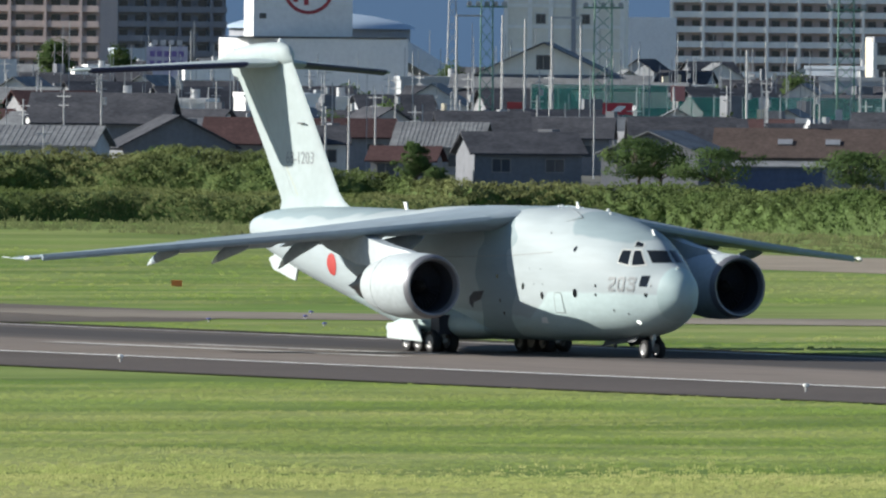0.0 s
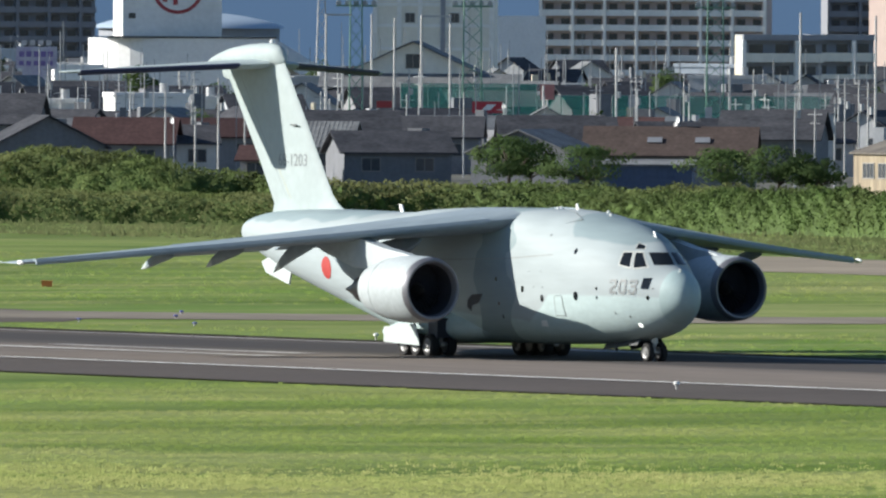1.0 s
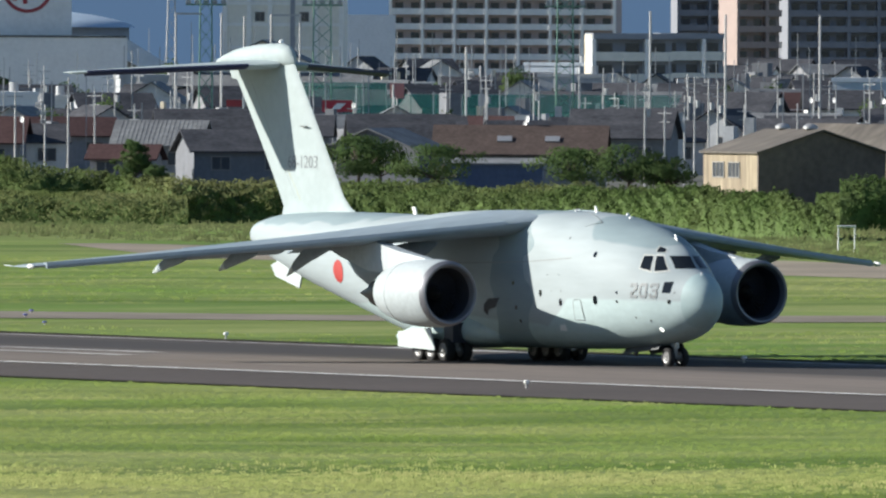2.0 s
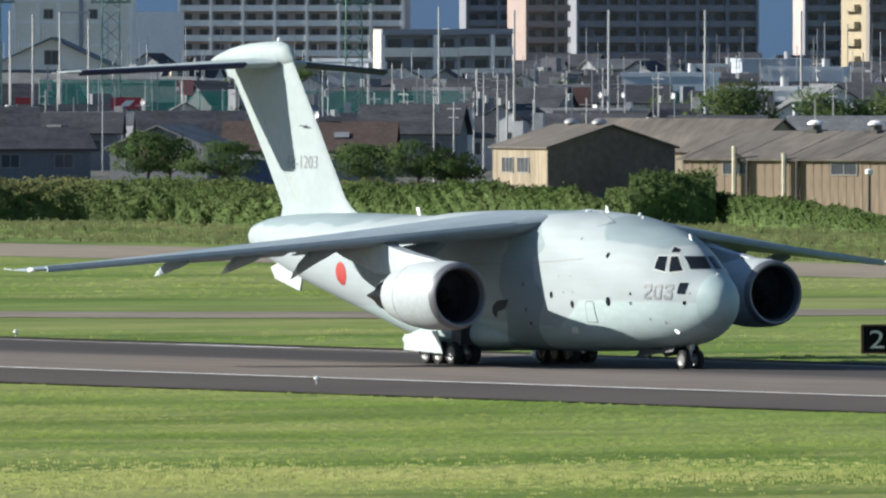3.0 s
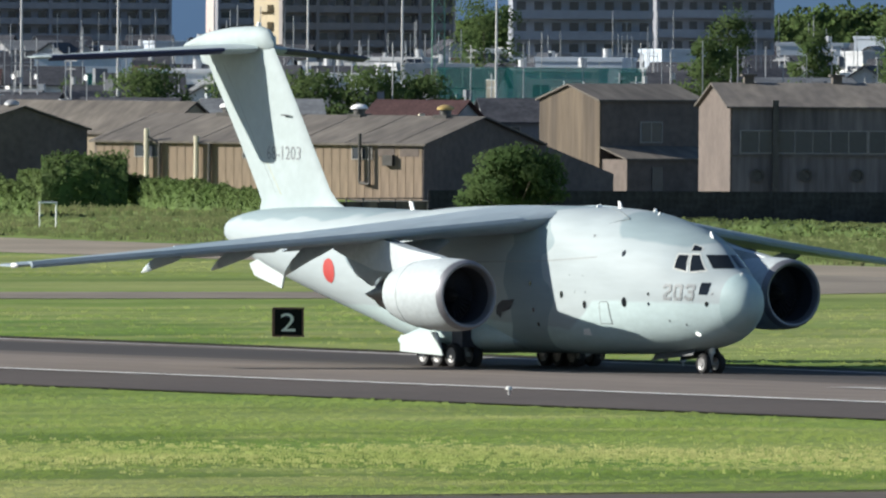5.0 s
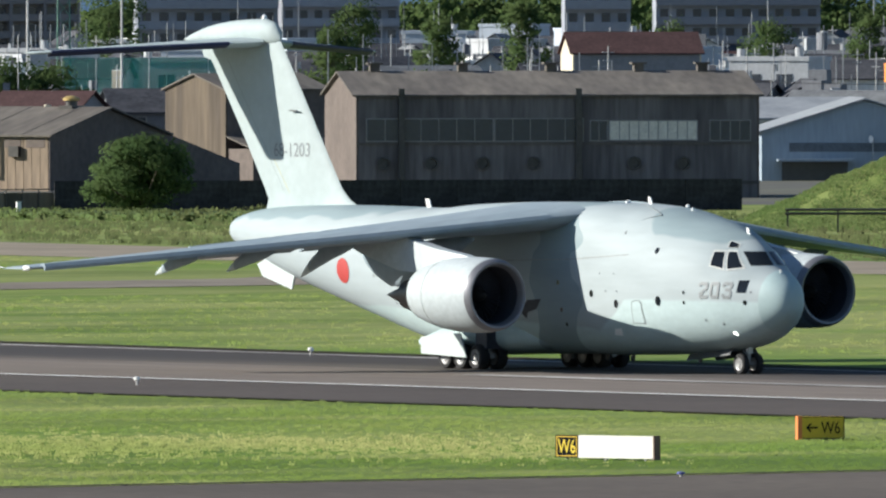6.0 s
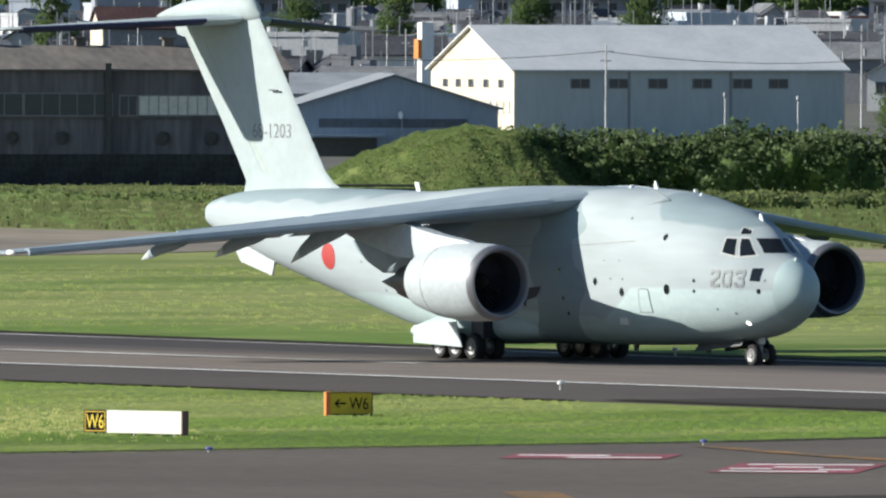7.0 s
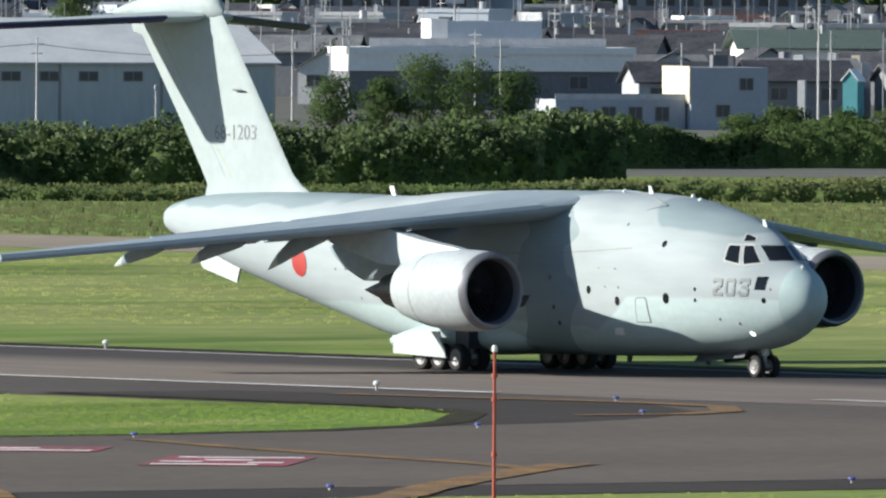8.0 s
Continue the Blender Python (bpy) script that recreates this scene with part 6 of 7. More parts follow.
def apartments(m, w, d, floors, wall, rail, bays, label, storey=3.0, end=None, posts=True, glass=True):
    t = thing("apartment_building", m, label, "building")
    h = floors * storey
    part("body", Shape().box(-w / 2, w / 2, 0, d, 0, h), wall, t)
    # the end towards the sun gets a paler paint to stand for sunlight
    if end:
        part("end_wall", Shape().box(-w / 2 - 0.15, -w / 2 - 0.005, -0.2, d, 0, h + 0.6), end, t, "sun-facing end wall, mostly painted paler")
    part("parapet", Shape().box(-w / 2 - 0.1, w / 2 + 0.1, -1.5, d, h, h + 0.8), wall, t, "roof parapet")
    bay = w / bays
    balcony = Shape().box(-w / 2, w / 2, -1.4, -0.004, -0.1, 0.1).box(-w / 2, w / 2, -1.5, -1.4, -0.1, 1.15).mesh("balcony", rail)
    pane = Shape().box(-bay * 0.26, bay * 0.26, -0.06, -0.003, 0.15, 2.25).mesh("window", PANE)
    for k in range(floors):
        part("balcony", balcony, rail, t).location = (0, 0, k * storey + 0.1)
        for j in range(bays):
            part("window", pane, PANE, t).location = (-w / 2 + bay * (j + 0.5), 0, k * storey + 0.2)
    if posts:
        post = Shape().box(-0.28, 0.28, -1.62, -0.003, 0, h).mesh("pier", APT["pale"] if rail is not wall else wall)
        for j in range(0, bays + 1, 2):
            part("pier", post, rail, t).location = (-w / 2 + bay * j, 0, 0)
    return t


apartments(stand(61.80, 3700, -14), 25, 14, 9, APT["brown"], APT["brown"], 7, "tall brown tiled apartment block", end=APT["cream"])
apartments(stand(61.40, 3900, 10), 23, 14, 10, APT["dark"], APT["dark"], 7, "tall dark grey apartment block")
apartments(stand(59.55, 3800, -6), 45, 14, 9, APT["brown"], APT["pale"], 14, "wide apartment block with pale balcony bands")
apartments(stand(59.16, 2600, 9), 11, 6, 4, APT["grey"], APT["beige"], 3, "small cream apartment block", end=CREAM)
apartments(stand(58.98, 2660, 9), 9, 6, 4, APT["grey"], APT["beige"], 3, "small beige apartment block", end=CREAM)
apartments(stand(58.904, 3850, 6), 16, 14, 10, APT["dark"], APT["dark"], 5, "dark tiled apartment tower block")
apartments(stand(58.782, 3600, 20), 8.8, 9, 10, APT["tan"], APT["tan"], 3, "tan apartment tower with small balconies", end=APT["tan"])
apartments(stand(58.419, 3660, 9), 35, 14, 10, APT["dark"], APT["dark"], 12, "long dark apartment block")
apartments(stand(57.95, 3800, 15), 7.4, 8, 10, APT["dark"], APT["dark"], 2, "narrow dark apartment block with a pale end", end=APT["brown"])
# front coloured taupe as in shade, end and its balconies sandy as sunlit
lit = apartments(stand(57.555, 3310, 22), 32, 12, 10, APT["taupe"], APT["taupe"], 10, "apartment block painted shade-taupe in front and sunlit-sandy at the end", end=APT["sand"])
ledge = Shape().box(-17.3, -16.16, 3.0, 9.0, 0.0, 1.2).mesh("end_balcony", APT["sand"])
for k in range(10):
    part("end_balcony", ledge, APT["sand"], lit).location = (0, 0, 3.0 * k + 0.1)
apartments(stand(56.90, 2700, 3), 20, 12, 6, APT["grey"], APT["grey"], 8, "grey-blue office block with long window bands", posts=False)
apartments(stand(56.5, 2900, 3), 18, 12, 6, APT["dark"], APT["grey"], 8, "dark office block behind the trees", posts=False)
apartments(stand(55.724, 2600, 3), 9, 9, 5, APT["grey"], APT["grey"], 4, "grey block with a pale blue front", posts=False)
apartments(stand(55.3, 3000, 3), 26, 12, 6, APT["grey"], APT["dark"], 10, "grey block on the skyline", posts=False)
apartments(stand(54.4, 3100, -3), 30, 12, 5, APT["grey"], APT["dark"], 10, "long grey block beyond the hangar", posts=False)
apartments(stand(53.2, 3000, -3), 30, 12, 5, APT["grey"], APT["dark"], 10, "long dark block beyond the houses", posts=False)
apartments(stand(52.2, 3100, 4), 34, 12, 5, APT["grey"], APT["dark"], 11, "long grey block on the skyline", posts=False)

# beige hall building, store with the sign tower, dome
bb = thing("office_building", stand(60.211, 3000, -3), "beige panelled building with few windows", "building")
part("body", Shape().box(-9.4, 9.4, 0, 14, 0, 19), APT["beige"], bb)
for x in (-9.3, -5.5, -2.2, 1.4, 5.0, 9.1):
    part("pilaster", Shape().box(x - 0.35, x + 0.35, -0.3, -0.004, 0, 19.3), APT["grey"] if x in (1.4,) else APT["pale"], bb)
for z in (9.5, 13.2, 16.5):
    part("floor_band", Shape().box(-9.4, 9.4, -0.2, -0.003, z, z + 0.5), APT["pale"], bb)
for x in (-3.8, 3.2):
    front_window(bb, x - 0.7, x + 0.7, 14, 15.4)
store = thing("store_building", stand(60.955, 2500, 8), "white store building with a rounded corner", "building")
s = Shape().loft([[(-11 + 7 * (1 - math.cos(a)), 7 * (1 - math.sin(a)), z) for a in (0, 0.26, 0.52, 0.78, 1.05, 1.31, 1.57)] + [(12, 0, z), (12, 16, z), (-11, 16, z)] for z in (0, 12.0)])
part("body", s, WHITEWALL, store, "white rendered walls")
part("roof_edge", Shape().box(-10.5, 11.8, -0.15, 15.5, 12.0, 12.25), PANE, store, "dark roof edge")
part("tower", Shape().box(-8.2, 5.0, 3, 12, 12.25, 24), WHITEWALL, store, "white sign tower")
part("window", Shape().box(-7.4, -6.5, 2.9, 3.0, 14.6, 15.3), PANE, store)
logo = part("emblem", Shape().lathe([(0, 3.4), (-0.06, 3.4), (-0.06, 2.95), (0, 2.95)], (-0.9, 2.98, 18.6), 1, 32), mat("emblem_red", (0.42, 0.06, 0.07), 0.6), store, "round red ring emblem")
part("bar", Shape().box(-2.9, 1.1, 2.9, 2.99, 18.2, 18.7).box(-1.5, -0.9, 2.9, 2.99, 16.4, 19.2).box(-2.9, -2.3, 2.9, 2.99, 16.8, 19.6), MATS["emblem_red"], logo)
part("bar", Shape().box(-8.0, -7.4, 2.9, 2.99, 17.1, 17.7).box(-7.2, -6.6, 2.9, 2.99, 17.1, 17.7).box(-6.4, -5.8, 2.9, 2.99, 17.1, 17.7), MATS["emblem_red"], store, "red lettering bars")
part("side_roof", Shape().loft([[(12, 0, 9.0), (12, 16, 9.0), (12, 16, 12), (12, 2, 12)], [(21, 0, 4.0), (21, 16, 4.0), (21, 16, 7.5), (21, 2, 6.5)]]), PALEROOF, store, "sloping grey side roof")
part("annex", Shape().box(-17.5, -11.0, 1, 12, 0, 8.5), WHITEWALL, store, "low white annex")
dome = thing("domed_hall", stand(60.95, 4300), "pale blue-grey domed hall roof far off", "building")
part("roof", Shape().lathe([(11.6, 21.8), (12.4, 20.8), (13.4, 17.5), (14.5, 12.0), (15.2, 6.0), (15.5, 0.1)], (0, 0, 0), 2, 40), mat("dome_metal", (0.42, 0.52, 0.62), 0.5, 0.1, 0.05, 0.3), dome, "smooth domed roof", True)
part("wall", Shape().lathe([(0, 20.5), (11.7, 20.5)], (0, 0, 0), 2, 40), APT["grey"], dome)
wb = thing("warehouse", stand(59.958, 3400, 3), "plain pale grey warehouse far off", "building")
part("body", Shape().box(-5, 5, 0, 12, 0, 15.0), mat("pale_grey_wall", (0.78, 0.80, 0.82), 0.8, 0, 0.05, 0.3), wb)
gh = gabled("hall", stand(60.274, 2250, -4), -7.5, 7.5, 0, 12, 8.6, 12.1, APT["beige"], GREYTILE, "pale hall with a broad grey gable", "hall", along="y", over=0.8)
front_window(gh, -0.8, 0.8, 9.0, 10.6)
part("lower_roof", Shape().loft([[(x, -4, 6.6), (x, 0, 8.2), (x, 0, 8.35), (x, -4, 6.75)] for x in (-11, 13)]), GREYTILE, gh, "lower grey roof")
part("lower_wall", Shape().box(-10.5, 12.5, -3.6, -0.005, 0, 6.6), APT["beige"], gh)
board = thing("billboard", stand(61.41, 2400, -5), "white and purple lettered rooftop billboard", "sign")
part("panel", Shape().box(-2.6, 2.6, 0, 0.3, 8.2, 11.0), mat("billboard_lilac", (0.42, 0.38, 0.52), 0.7, 0, 0.1, 0.8, (0.55, 0.54, 0.60)), board)
for k in range(5):
    part("lettering", Shape().box(-2.2 + k * 0.92, -1.55 + k * 0.92, -0.05, -0.003, 9.7, 10.4), mat("billboard_purple", (0.22, 0.16, 0.40), 0.7), board)
    part("lettering", Shape().box(-2.2 + k * 0.92, -1.6 + k * 0.92, -0.05, -0.003, 8.6, 9.2), MATS["billboard_purple"], board)
for k in range(4):
    part("lamp_box", Shape().box(-1.9 + k * 1.05, -1.25 + k * 1.05, 0, 0.3, 11.15, 11.8), mat("billboard_white", (0.6, 0.58, 0.6), 0.7), board)
part("stand", Shape().box(-1.8, 1.8, 0.05, 0.25, 0, 8.2), MATS["billboard_lilac"], board)
# town blocks seen late
tw = thing("flat_roofed_building", stand(52.91, 1900, 9), "long white flat-roofed building", "building")
# shade and windows of the ground floor are painted as one dark wall
part("body", Shape().box(-14.5, 14.5, 0.4, 12, 0, 3.9), WALLS[3], tw, "ground floor painted dark for shade and windows")
part("upper_band", Shape().box(-14.5, 14.5, 0, 12, 3.9, 5.6), WHITEWALL, tw, "white upper band")
part("roof_edge", Shape().box(-14.7, 14.7, -0.3, 12.2, 5.6, 6.3), WHITEWALL, tw)
part("rail", Shape().box(-12, 12, 2.0, 2.08, 6.3, 7.2), mat("rail_white", (0.6, 0.6, 0.6), 0.6), tw)
# front painted bluish as in shade, its end white as sunlit
part("upper", Shape().box(-5.2, 5.8, 4, 10, 6.3, 8.9), MATS["bluish_wall"], tw)
part("upper_end", Shape().box(-5.5, -3.8, 3.8, 10.1, 6.3, 9.1), WHITEWALL, tw)
for x in (-10.5, -3, 0, 9):
    front_window(tw, x - 0.9, x + 0.9, 2.2, 3.4, y=0.4)
blk = thing("house", stand(52.19, 1700, 18), "grey cube-shaped house, its end painted cream where sunlit", "house")
part("body", Shape().box(-3.6, 3.6, 0, 8, 0, 5.6), mat("cube_grey", (0.42, 0.45, 0.49), 0.8, 0, 0.06, 0.4), blk)
# cream panel paints the sunlit upper part of the end
part("end_wall", Shape().box(-3.75, -3.605, 0, 8, 2.4, 5.7), CREAM, blk)
front_window(blk, -1.2, 0.0, 1.2, 2.2), front_window(blk, 1.0, 2.2, 3.6, 4.6)
part("wing", Shape().box(-16, -3.8, 1, 7, 0, 2.7), MATS["cube_grey"], blk, "low flat wing")
part("rail", Shape().box(-16, -3.8, 1.0, 1.06, 2.7, 3.2), MATS["rail_white"], blk)
for x in (-14, -11, -8.5, -6):
    front_window(blk, x - 0.6, x + 0.6, 0.8, 2.0, y=1.0)
gabled("house", stand(51.95, 2000, 8), -7, 7.5, 0, 10, 6.0, 7.7, WHITEWALL, mat("green_roof", (0.085, 0.125, 0.105), 0.7, 0, 0.1, 0.5), "white house with a green roof", "house", along="x", over=0.8)
gabled("kiosk", stand(51.826, 1800, -20), -0.75, 0.75, 0, 1.8, 3.9, 4.8, mat("teal_wall", (0.06, 0.27, 0.30), 0.7, 0, 0.08, 1), WHITEWALL, "small teal hut with a white gable", "hut", along="y", over=0.15)
gabled("house", stand(55.605, 1900, 8), -6.5, 6.5, 0, 9, 8.6, 10.6, WALLS[1], REDTILE, "house with a long red-brown roof", "house", gable=CREAM, over=0.3)
wt = thing("advertising_tower", stand(54.824, 1800, 20), "white and orange advertising tower", "sign")
part("body", Shape().box(-0.4, 0.8, 0, 1.2, 0, 9.6), WHITEWALL, wt)
part("stripe", Shape().box(-0.75, -0.405, 0, 1.2, 6.2, 8.0), mat("sign_orange", (0.75, 0.25, 0.06), 0.6), wt)
for b, r, w, z in ((56.67, 4200, 5.0, 9.4), (56.60, 4210, 4.5, 10.0)):
    gabled("house", stand(b, r, 12), -w / 2, w / 2, 0, 5, z - 1.2, z, WHITEWALL, GREYTILE, "small white gabled house set far off to fit the view", "house", along="y", over=0.1)
# ---- poles, nets, masts, signs ----
NETGREEN = see_through(mat("green_net", (0.05, 0.46, 0.34), 0.8, 0, 0.25, 0.4), 0.58)
POLE = mat("concrete_pole", (0.52, 0.52, 0.51), 0.8, 0, 0.12, 1)
MASTGREEN = mat("mast_green_paint", (0.16, 0.30, 0.23), 0.7, 0, 0.1, 1)


def utility_pole(m, h):
    t = thing("utility_pole", m, "grey concrete utility pole with cross-arms", "pole", "utility poles")
    part("pole", Shape().tube((0, 0, 0), (0, 0, h), 0.105, 0.065), POLE, t)
    part("crossarm", Shape().box(-0.7, 0.7, -0.04, 0.04, h - 0.66, h - 0.58), SMALLGREY, t)
    part("crossarm", Shape().box(-0.5, 0.5, -0.04, 0.04, h - 1.46, h - 1.38), SMALLGREY, t)
    if h > 9:
        part("transformer", Shape().lathe([(h - 2.9, 0.2), (h - 2.2, 0.2)], (0.3, 0, 0), 2, 10, True), SMALLGREY, t)
    return t


up = [utility_pole(stand(61.02, 1700), 8.5), utility_pole(stand(60.93, 1690), 7.2), utility_pole(stand(60.86, 1705), 9.6)]
g = np.random.default_rng(33)
for b, r in [(61.72, 1690), (61.62, 1900), (61.26, 1905), (60.78, 1720), (60.72, 1850), (60.66, 1720), (60.5, 1900), (59.72, 1900), (59.66, 2000), (59.6, 1850), (59.44, 1930), (59.3, 1900), (59.2, 1850), (59.12, 1640), (59.06, 1720), (59.0, 1640), (58.97, 1800), (58.9, 1700), (58.82, 1760), (58.72, 1850), (58.66, 1790)] + \
        [(float(g.uniform(51.4, 62.1)), float(g.uniform(1750, 2700))) for _ in range(230)]:
    copy_thing(up[int(g.integers(3))], stand(b, r, float(g.uniform(-40, 40))))


def net_pole(m, h, arm=0.0):
    t = thing("net_pole", m, "tall pale steel post of a golf range net", "pole", "net posts")
    s = Shape().tube((0, 0, 0), (0, 0, h), 0.14, 0.11)
    part("post", s, POLE, t)
    if arm:
        part("beam", Shape().box(0, arm, -0.1, 0.1, h - 0.2, h), POLE, t)
    return t


for b, r, h, arm in ((60.537, 2050, 15.4, 2.8), (60.399, 2050, 15.4, 0), (60.33, 2050, 15.0, 0), (60.249, 2000, 15.3, 3.2), (60.162, 2000, 15.4, 0), (59.105, 1900, 15.8, 0), (58.878, 1900, 15.5, 0), (58.593, 1900, 15.5, 0), (58.302, 1900, 15.5, 0), (58.012, 1900, 15.4, 0), (57.729, 1900, 15.4, 0), (57.444, 1900, 15.4, 0), (57.16, 1900, 15.4, 0), (59.66, 1980, 12, 0), (59.88, 1995, 8.0, 0)):
    net_pole(stand(b, r), h, arm)


def lattice_mast(m, h, w, lamps=False):
    t = thing("lattice_mast", m, "green steel lattice floodlight mast", "mast", "lattice masts")
    for x in (-w / 2, w / 2):
        for y in (-w / 2, w / 2):
            part("leg", Shape().tube((x, y, 0), (x * 0.8, y * 0.8, h), 0.10, 0.08, 6), MASTGREEN, t)
    n = int(h / 1.6)
    for k in range(n):
        z0, z1, q0, q1 = k * h / n, (k + 1) * h / n, 1 - 0.2 * k / n, 1 - 0.2 * (k + 1) / n
        for y in (-w / 2, w / 2):
            part("brace", Shape().tube((-w / 2 * q0, y * q0, z0), (w / 2 * q1, y * q1, z1), 0.05, n=4), MASTGREEN, t)
            part("brace", Shape().tube((w / 2 * q0, y * q0, z0), (-w / 2 * q1, y * q1, z1), 0.05, n=4), MASTGREEN, t)
        for x in (-w / 2, w / 2):
            part("brace", Shape().tube((x * q0, -w / 2 * q0, z0), (x * q1, w / 2 * q1, z1), 0.05, n=4), MASTGREEN, t)
    if lamps:
        part("lamp_rack", Shape().box(-2.2, 2.2, -0.2, 0.2, h - 2.8, h - 2.6).box(-2.2, 2.2, -0.2, 0.2, h - 1.6, h - 1.4).box(-2.2, 2.2, -0.2, 0.2, h - 0.5, h - 0.3), MASTGREEN, t)
        for k in range(5):
            for z in (h - 2.4, h - 1.2, h - 0.1):
                part("floodlight", Shape().lathe([(-0.4, 0.28), (-0.1, 0.3), (0.2, 0.12)], (-1.9 + k * 0.95, 0, z), 1, 10, True), SMALLGREY, t)
    return t


lattice_mast(stand(60.446, 2060), 19, 1.5, True), lattice_mast(stand(60.095, 2060), 19, 2.2, True), lattice_mast(stand(59.362, 2060), 19, 2.0, True), lattice_mast(stand(57.335, 2060), 19, 1.5, True)


def net(b0, b1, r, z0, z1):
    t = thing("safety_net", stand((b0 + b1) / 2, r), "translucent green golf range net", "net")
    w = math.radians(abs(b0 - b1)) * r
    part("netting", Shape().box(-w / 2, w / 2, 0, 0.03, z0, z1), NETGREEN, t)
    n = int(w / 2.6)
    for k in range(n + 1):
        x = -w / 2 + w * k / n
        part("post", Shape().tube((x, 0.12, 0), (x, 0.12, z1 + 0.2), 0.07, n=6), SMALLGREY, t)
    part("cable", Shape().box(-w / 2, w / 2, 0.05, 0.1, z1, z1 + 0.06), SMALLGREY, t)
    return t


net(60.31, 59.9, 2080, 1, 7.8), net(59.9, 58.95, 2120, 1, 6.4), net(57.34, 56.71, 2050, 1, 7.6), net(58.9, 58.1, 2150, 1, 6.2), net(56.75, 56.55, 1500, 0.5, 3.0)
for b, r, w, z0, z1, col, lab in ((60.049, 1950, 3.1, 5.3, 6.5, (0.5, 0.04, 0.06), "red roadside sign with a white slanting shape"), (59.868, 2000, 1.5, 6.5, 8.1, (0.55, 0.22, 0.20), "faded pink sign board on a post"), (60.36, 1990, 1.6, 5.4, 6.3, (0.40, 0.05, 0.05), "small red sign board"), (61.9, 2300, 3.0, 5.5, 9.5, (0.6, 0.62, 0.64), "white sign board on the roofs"), (53.02, 2450, 2.4, 9.2, 13.5, (0.62, 0.63, 0.66), "tall white sign board")):
    t = thing("sign", stand(b, r), lab, "sign")
    part("panel", Shape().box(-w / 2, w / 2, 0, 0.2, z0, z1), mat("sign_%d" % int(b * 100), col, 0.6, 0, 0.06, 1), t)
    part("post", Shape().tube((0, 0.3, 0), (0, 0.3, z1), 0.12), POLE, t)
    if b == 60.049:
        part("emblem", Shape().prism([(-0.6, z0 + 0.3), (0.3, z0 + 0.3), (0.9, z1 - 0.3), (0.0, z1 - 0.3)], -0.05, -0.003), WHITEWALL, t)
for b, r, z in ((59.475, 1669.5, 6.3), (59.482, 1669.6, 5.8), (61.83, 1640, 6.0), (61.0, 1740, 5.6), (58.4, 1800, 7.4), (54.9, 1500, 3.3), (58.62, 1900, 7), (58.55, 1900, 7.0), (60.0, 1930, 6.1)):
    t = thing("satellite_dish", stand(b, r, -50), "white satellite dish on a roof mount", "dish", "dishes")
    part("dish", Shape().lathe([(0, 0.30), (0.05, 0.25), (0.10, 0.13), (0.12, 0.01)], (0, 0, z), 1, 14), WHITEWALL, t)
    part("mount", Shape().tube((0, 0.2, 0), (0, 0.2, z), 0.05, n=5), SMALLGREY, t)
for b, r, h in ((51.921, 1500, 12.4), (52.881, 1600, 8.4), (54.28, 1640, 8.3), (53.92, 1645, 4.2), (53.7, 1645, 3.9), (57.807, 1340, 4.4), (61.78, 1560, 6.0)):
    t = utility_pole(stand(b, r), h) if h > 5 else thing("lamp_post", stand(b, r), "slim lamp post with a pale head", "lamp")
    if h <= 5:
        bright = h > 4.3
        part("post", Shape().tube((0, 0, 0), (0, 0, h), 0.10 if bright else 0.09, 0.08 if bright else 0.06), TITAN if bright else POLE, t)
        q = 1.7 if bright else 1.0
        part("head", Shape().lathe([(h - 0.5, 0.08 * q), (h - 0.4, 0.16 * q), (h - 0.1, 0.17 * q), (h, 0.06)], (0, 0, 0), 2, 10, True), WHITEWALL if bright else SMALLGREY, t)
wire = thing("power_line", pose(0, 0, 0), "thin dark power line sagging between poles", "cable")
ends = [Vector((*spot(b, r), z)) for b, r, z in ((55.3, 1650, 7.2), (54.28, 1640, 7.7), (53.5, 1640, 7.0))]
for p, q in zip(ends, ends[1:]):
    run = [p.lerp(q, k / 8) - Vector((0, 0, 2.4 * (k / 8) * (1 - k / 8))) for k in range(9)]
    strand = Shape()
    for i, j in zip(run, run[1:]):
        strand.tube(i, j, 0.028, n=5)
    part("strand", strand, TITAN, wire)
pylon_t = thing("pylon", stand(60.55, 4200), "thin lattice radio tower on the skyline", "tower")
for x in (-1.2, 1.2):
    part("leg", Shape().tube((x, 0, 0), (x * 0.3, 0, 34), 0.18, 0.12, 5), POLE, pylon_t)
for k in range(12):
    q0, q1 = 1 - 0.7 * k / 12, 1 - 0.7 * (k + 1) / 12
    part("brace", Shape().tube((-1.2 * q0, 0, k * 2.8), (1.2 * q1, 0, k * 2.8 + 2.8), 0.08, n=4).tube((1.2 * q0, 0, k * 2.8), (-1.2 * q1, 0, k * 2.8 + 2.8), 0.08, n=4), POLE, pylon_t)

# distant hills; haze is painted in as blue colour and a faint glow
HILL = mat("haze_painted_hills", (0.09, 0.15, 0.24), 0.95, 0, 0.08, 0.004, (0.10, 0.17, 0.27))
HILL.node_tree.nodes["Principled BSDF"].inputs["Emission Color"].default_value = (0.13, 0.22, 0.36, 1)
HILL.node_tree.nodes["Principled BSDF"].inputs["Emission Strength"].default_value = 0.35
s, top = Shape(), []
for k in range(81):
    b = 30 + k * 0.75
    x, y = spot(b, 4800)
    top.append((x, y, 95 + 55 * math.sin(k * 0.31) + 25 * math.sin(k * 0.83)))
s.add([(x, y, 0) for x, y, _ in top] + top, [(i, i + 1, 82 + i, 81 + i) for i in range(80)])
tagged(part("backdrop", s, HILL), "wooded hills painted haze-blue on the horizon", "hills", kind="structure")

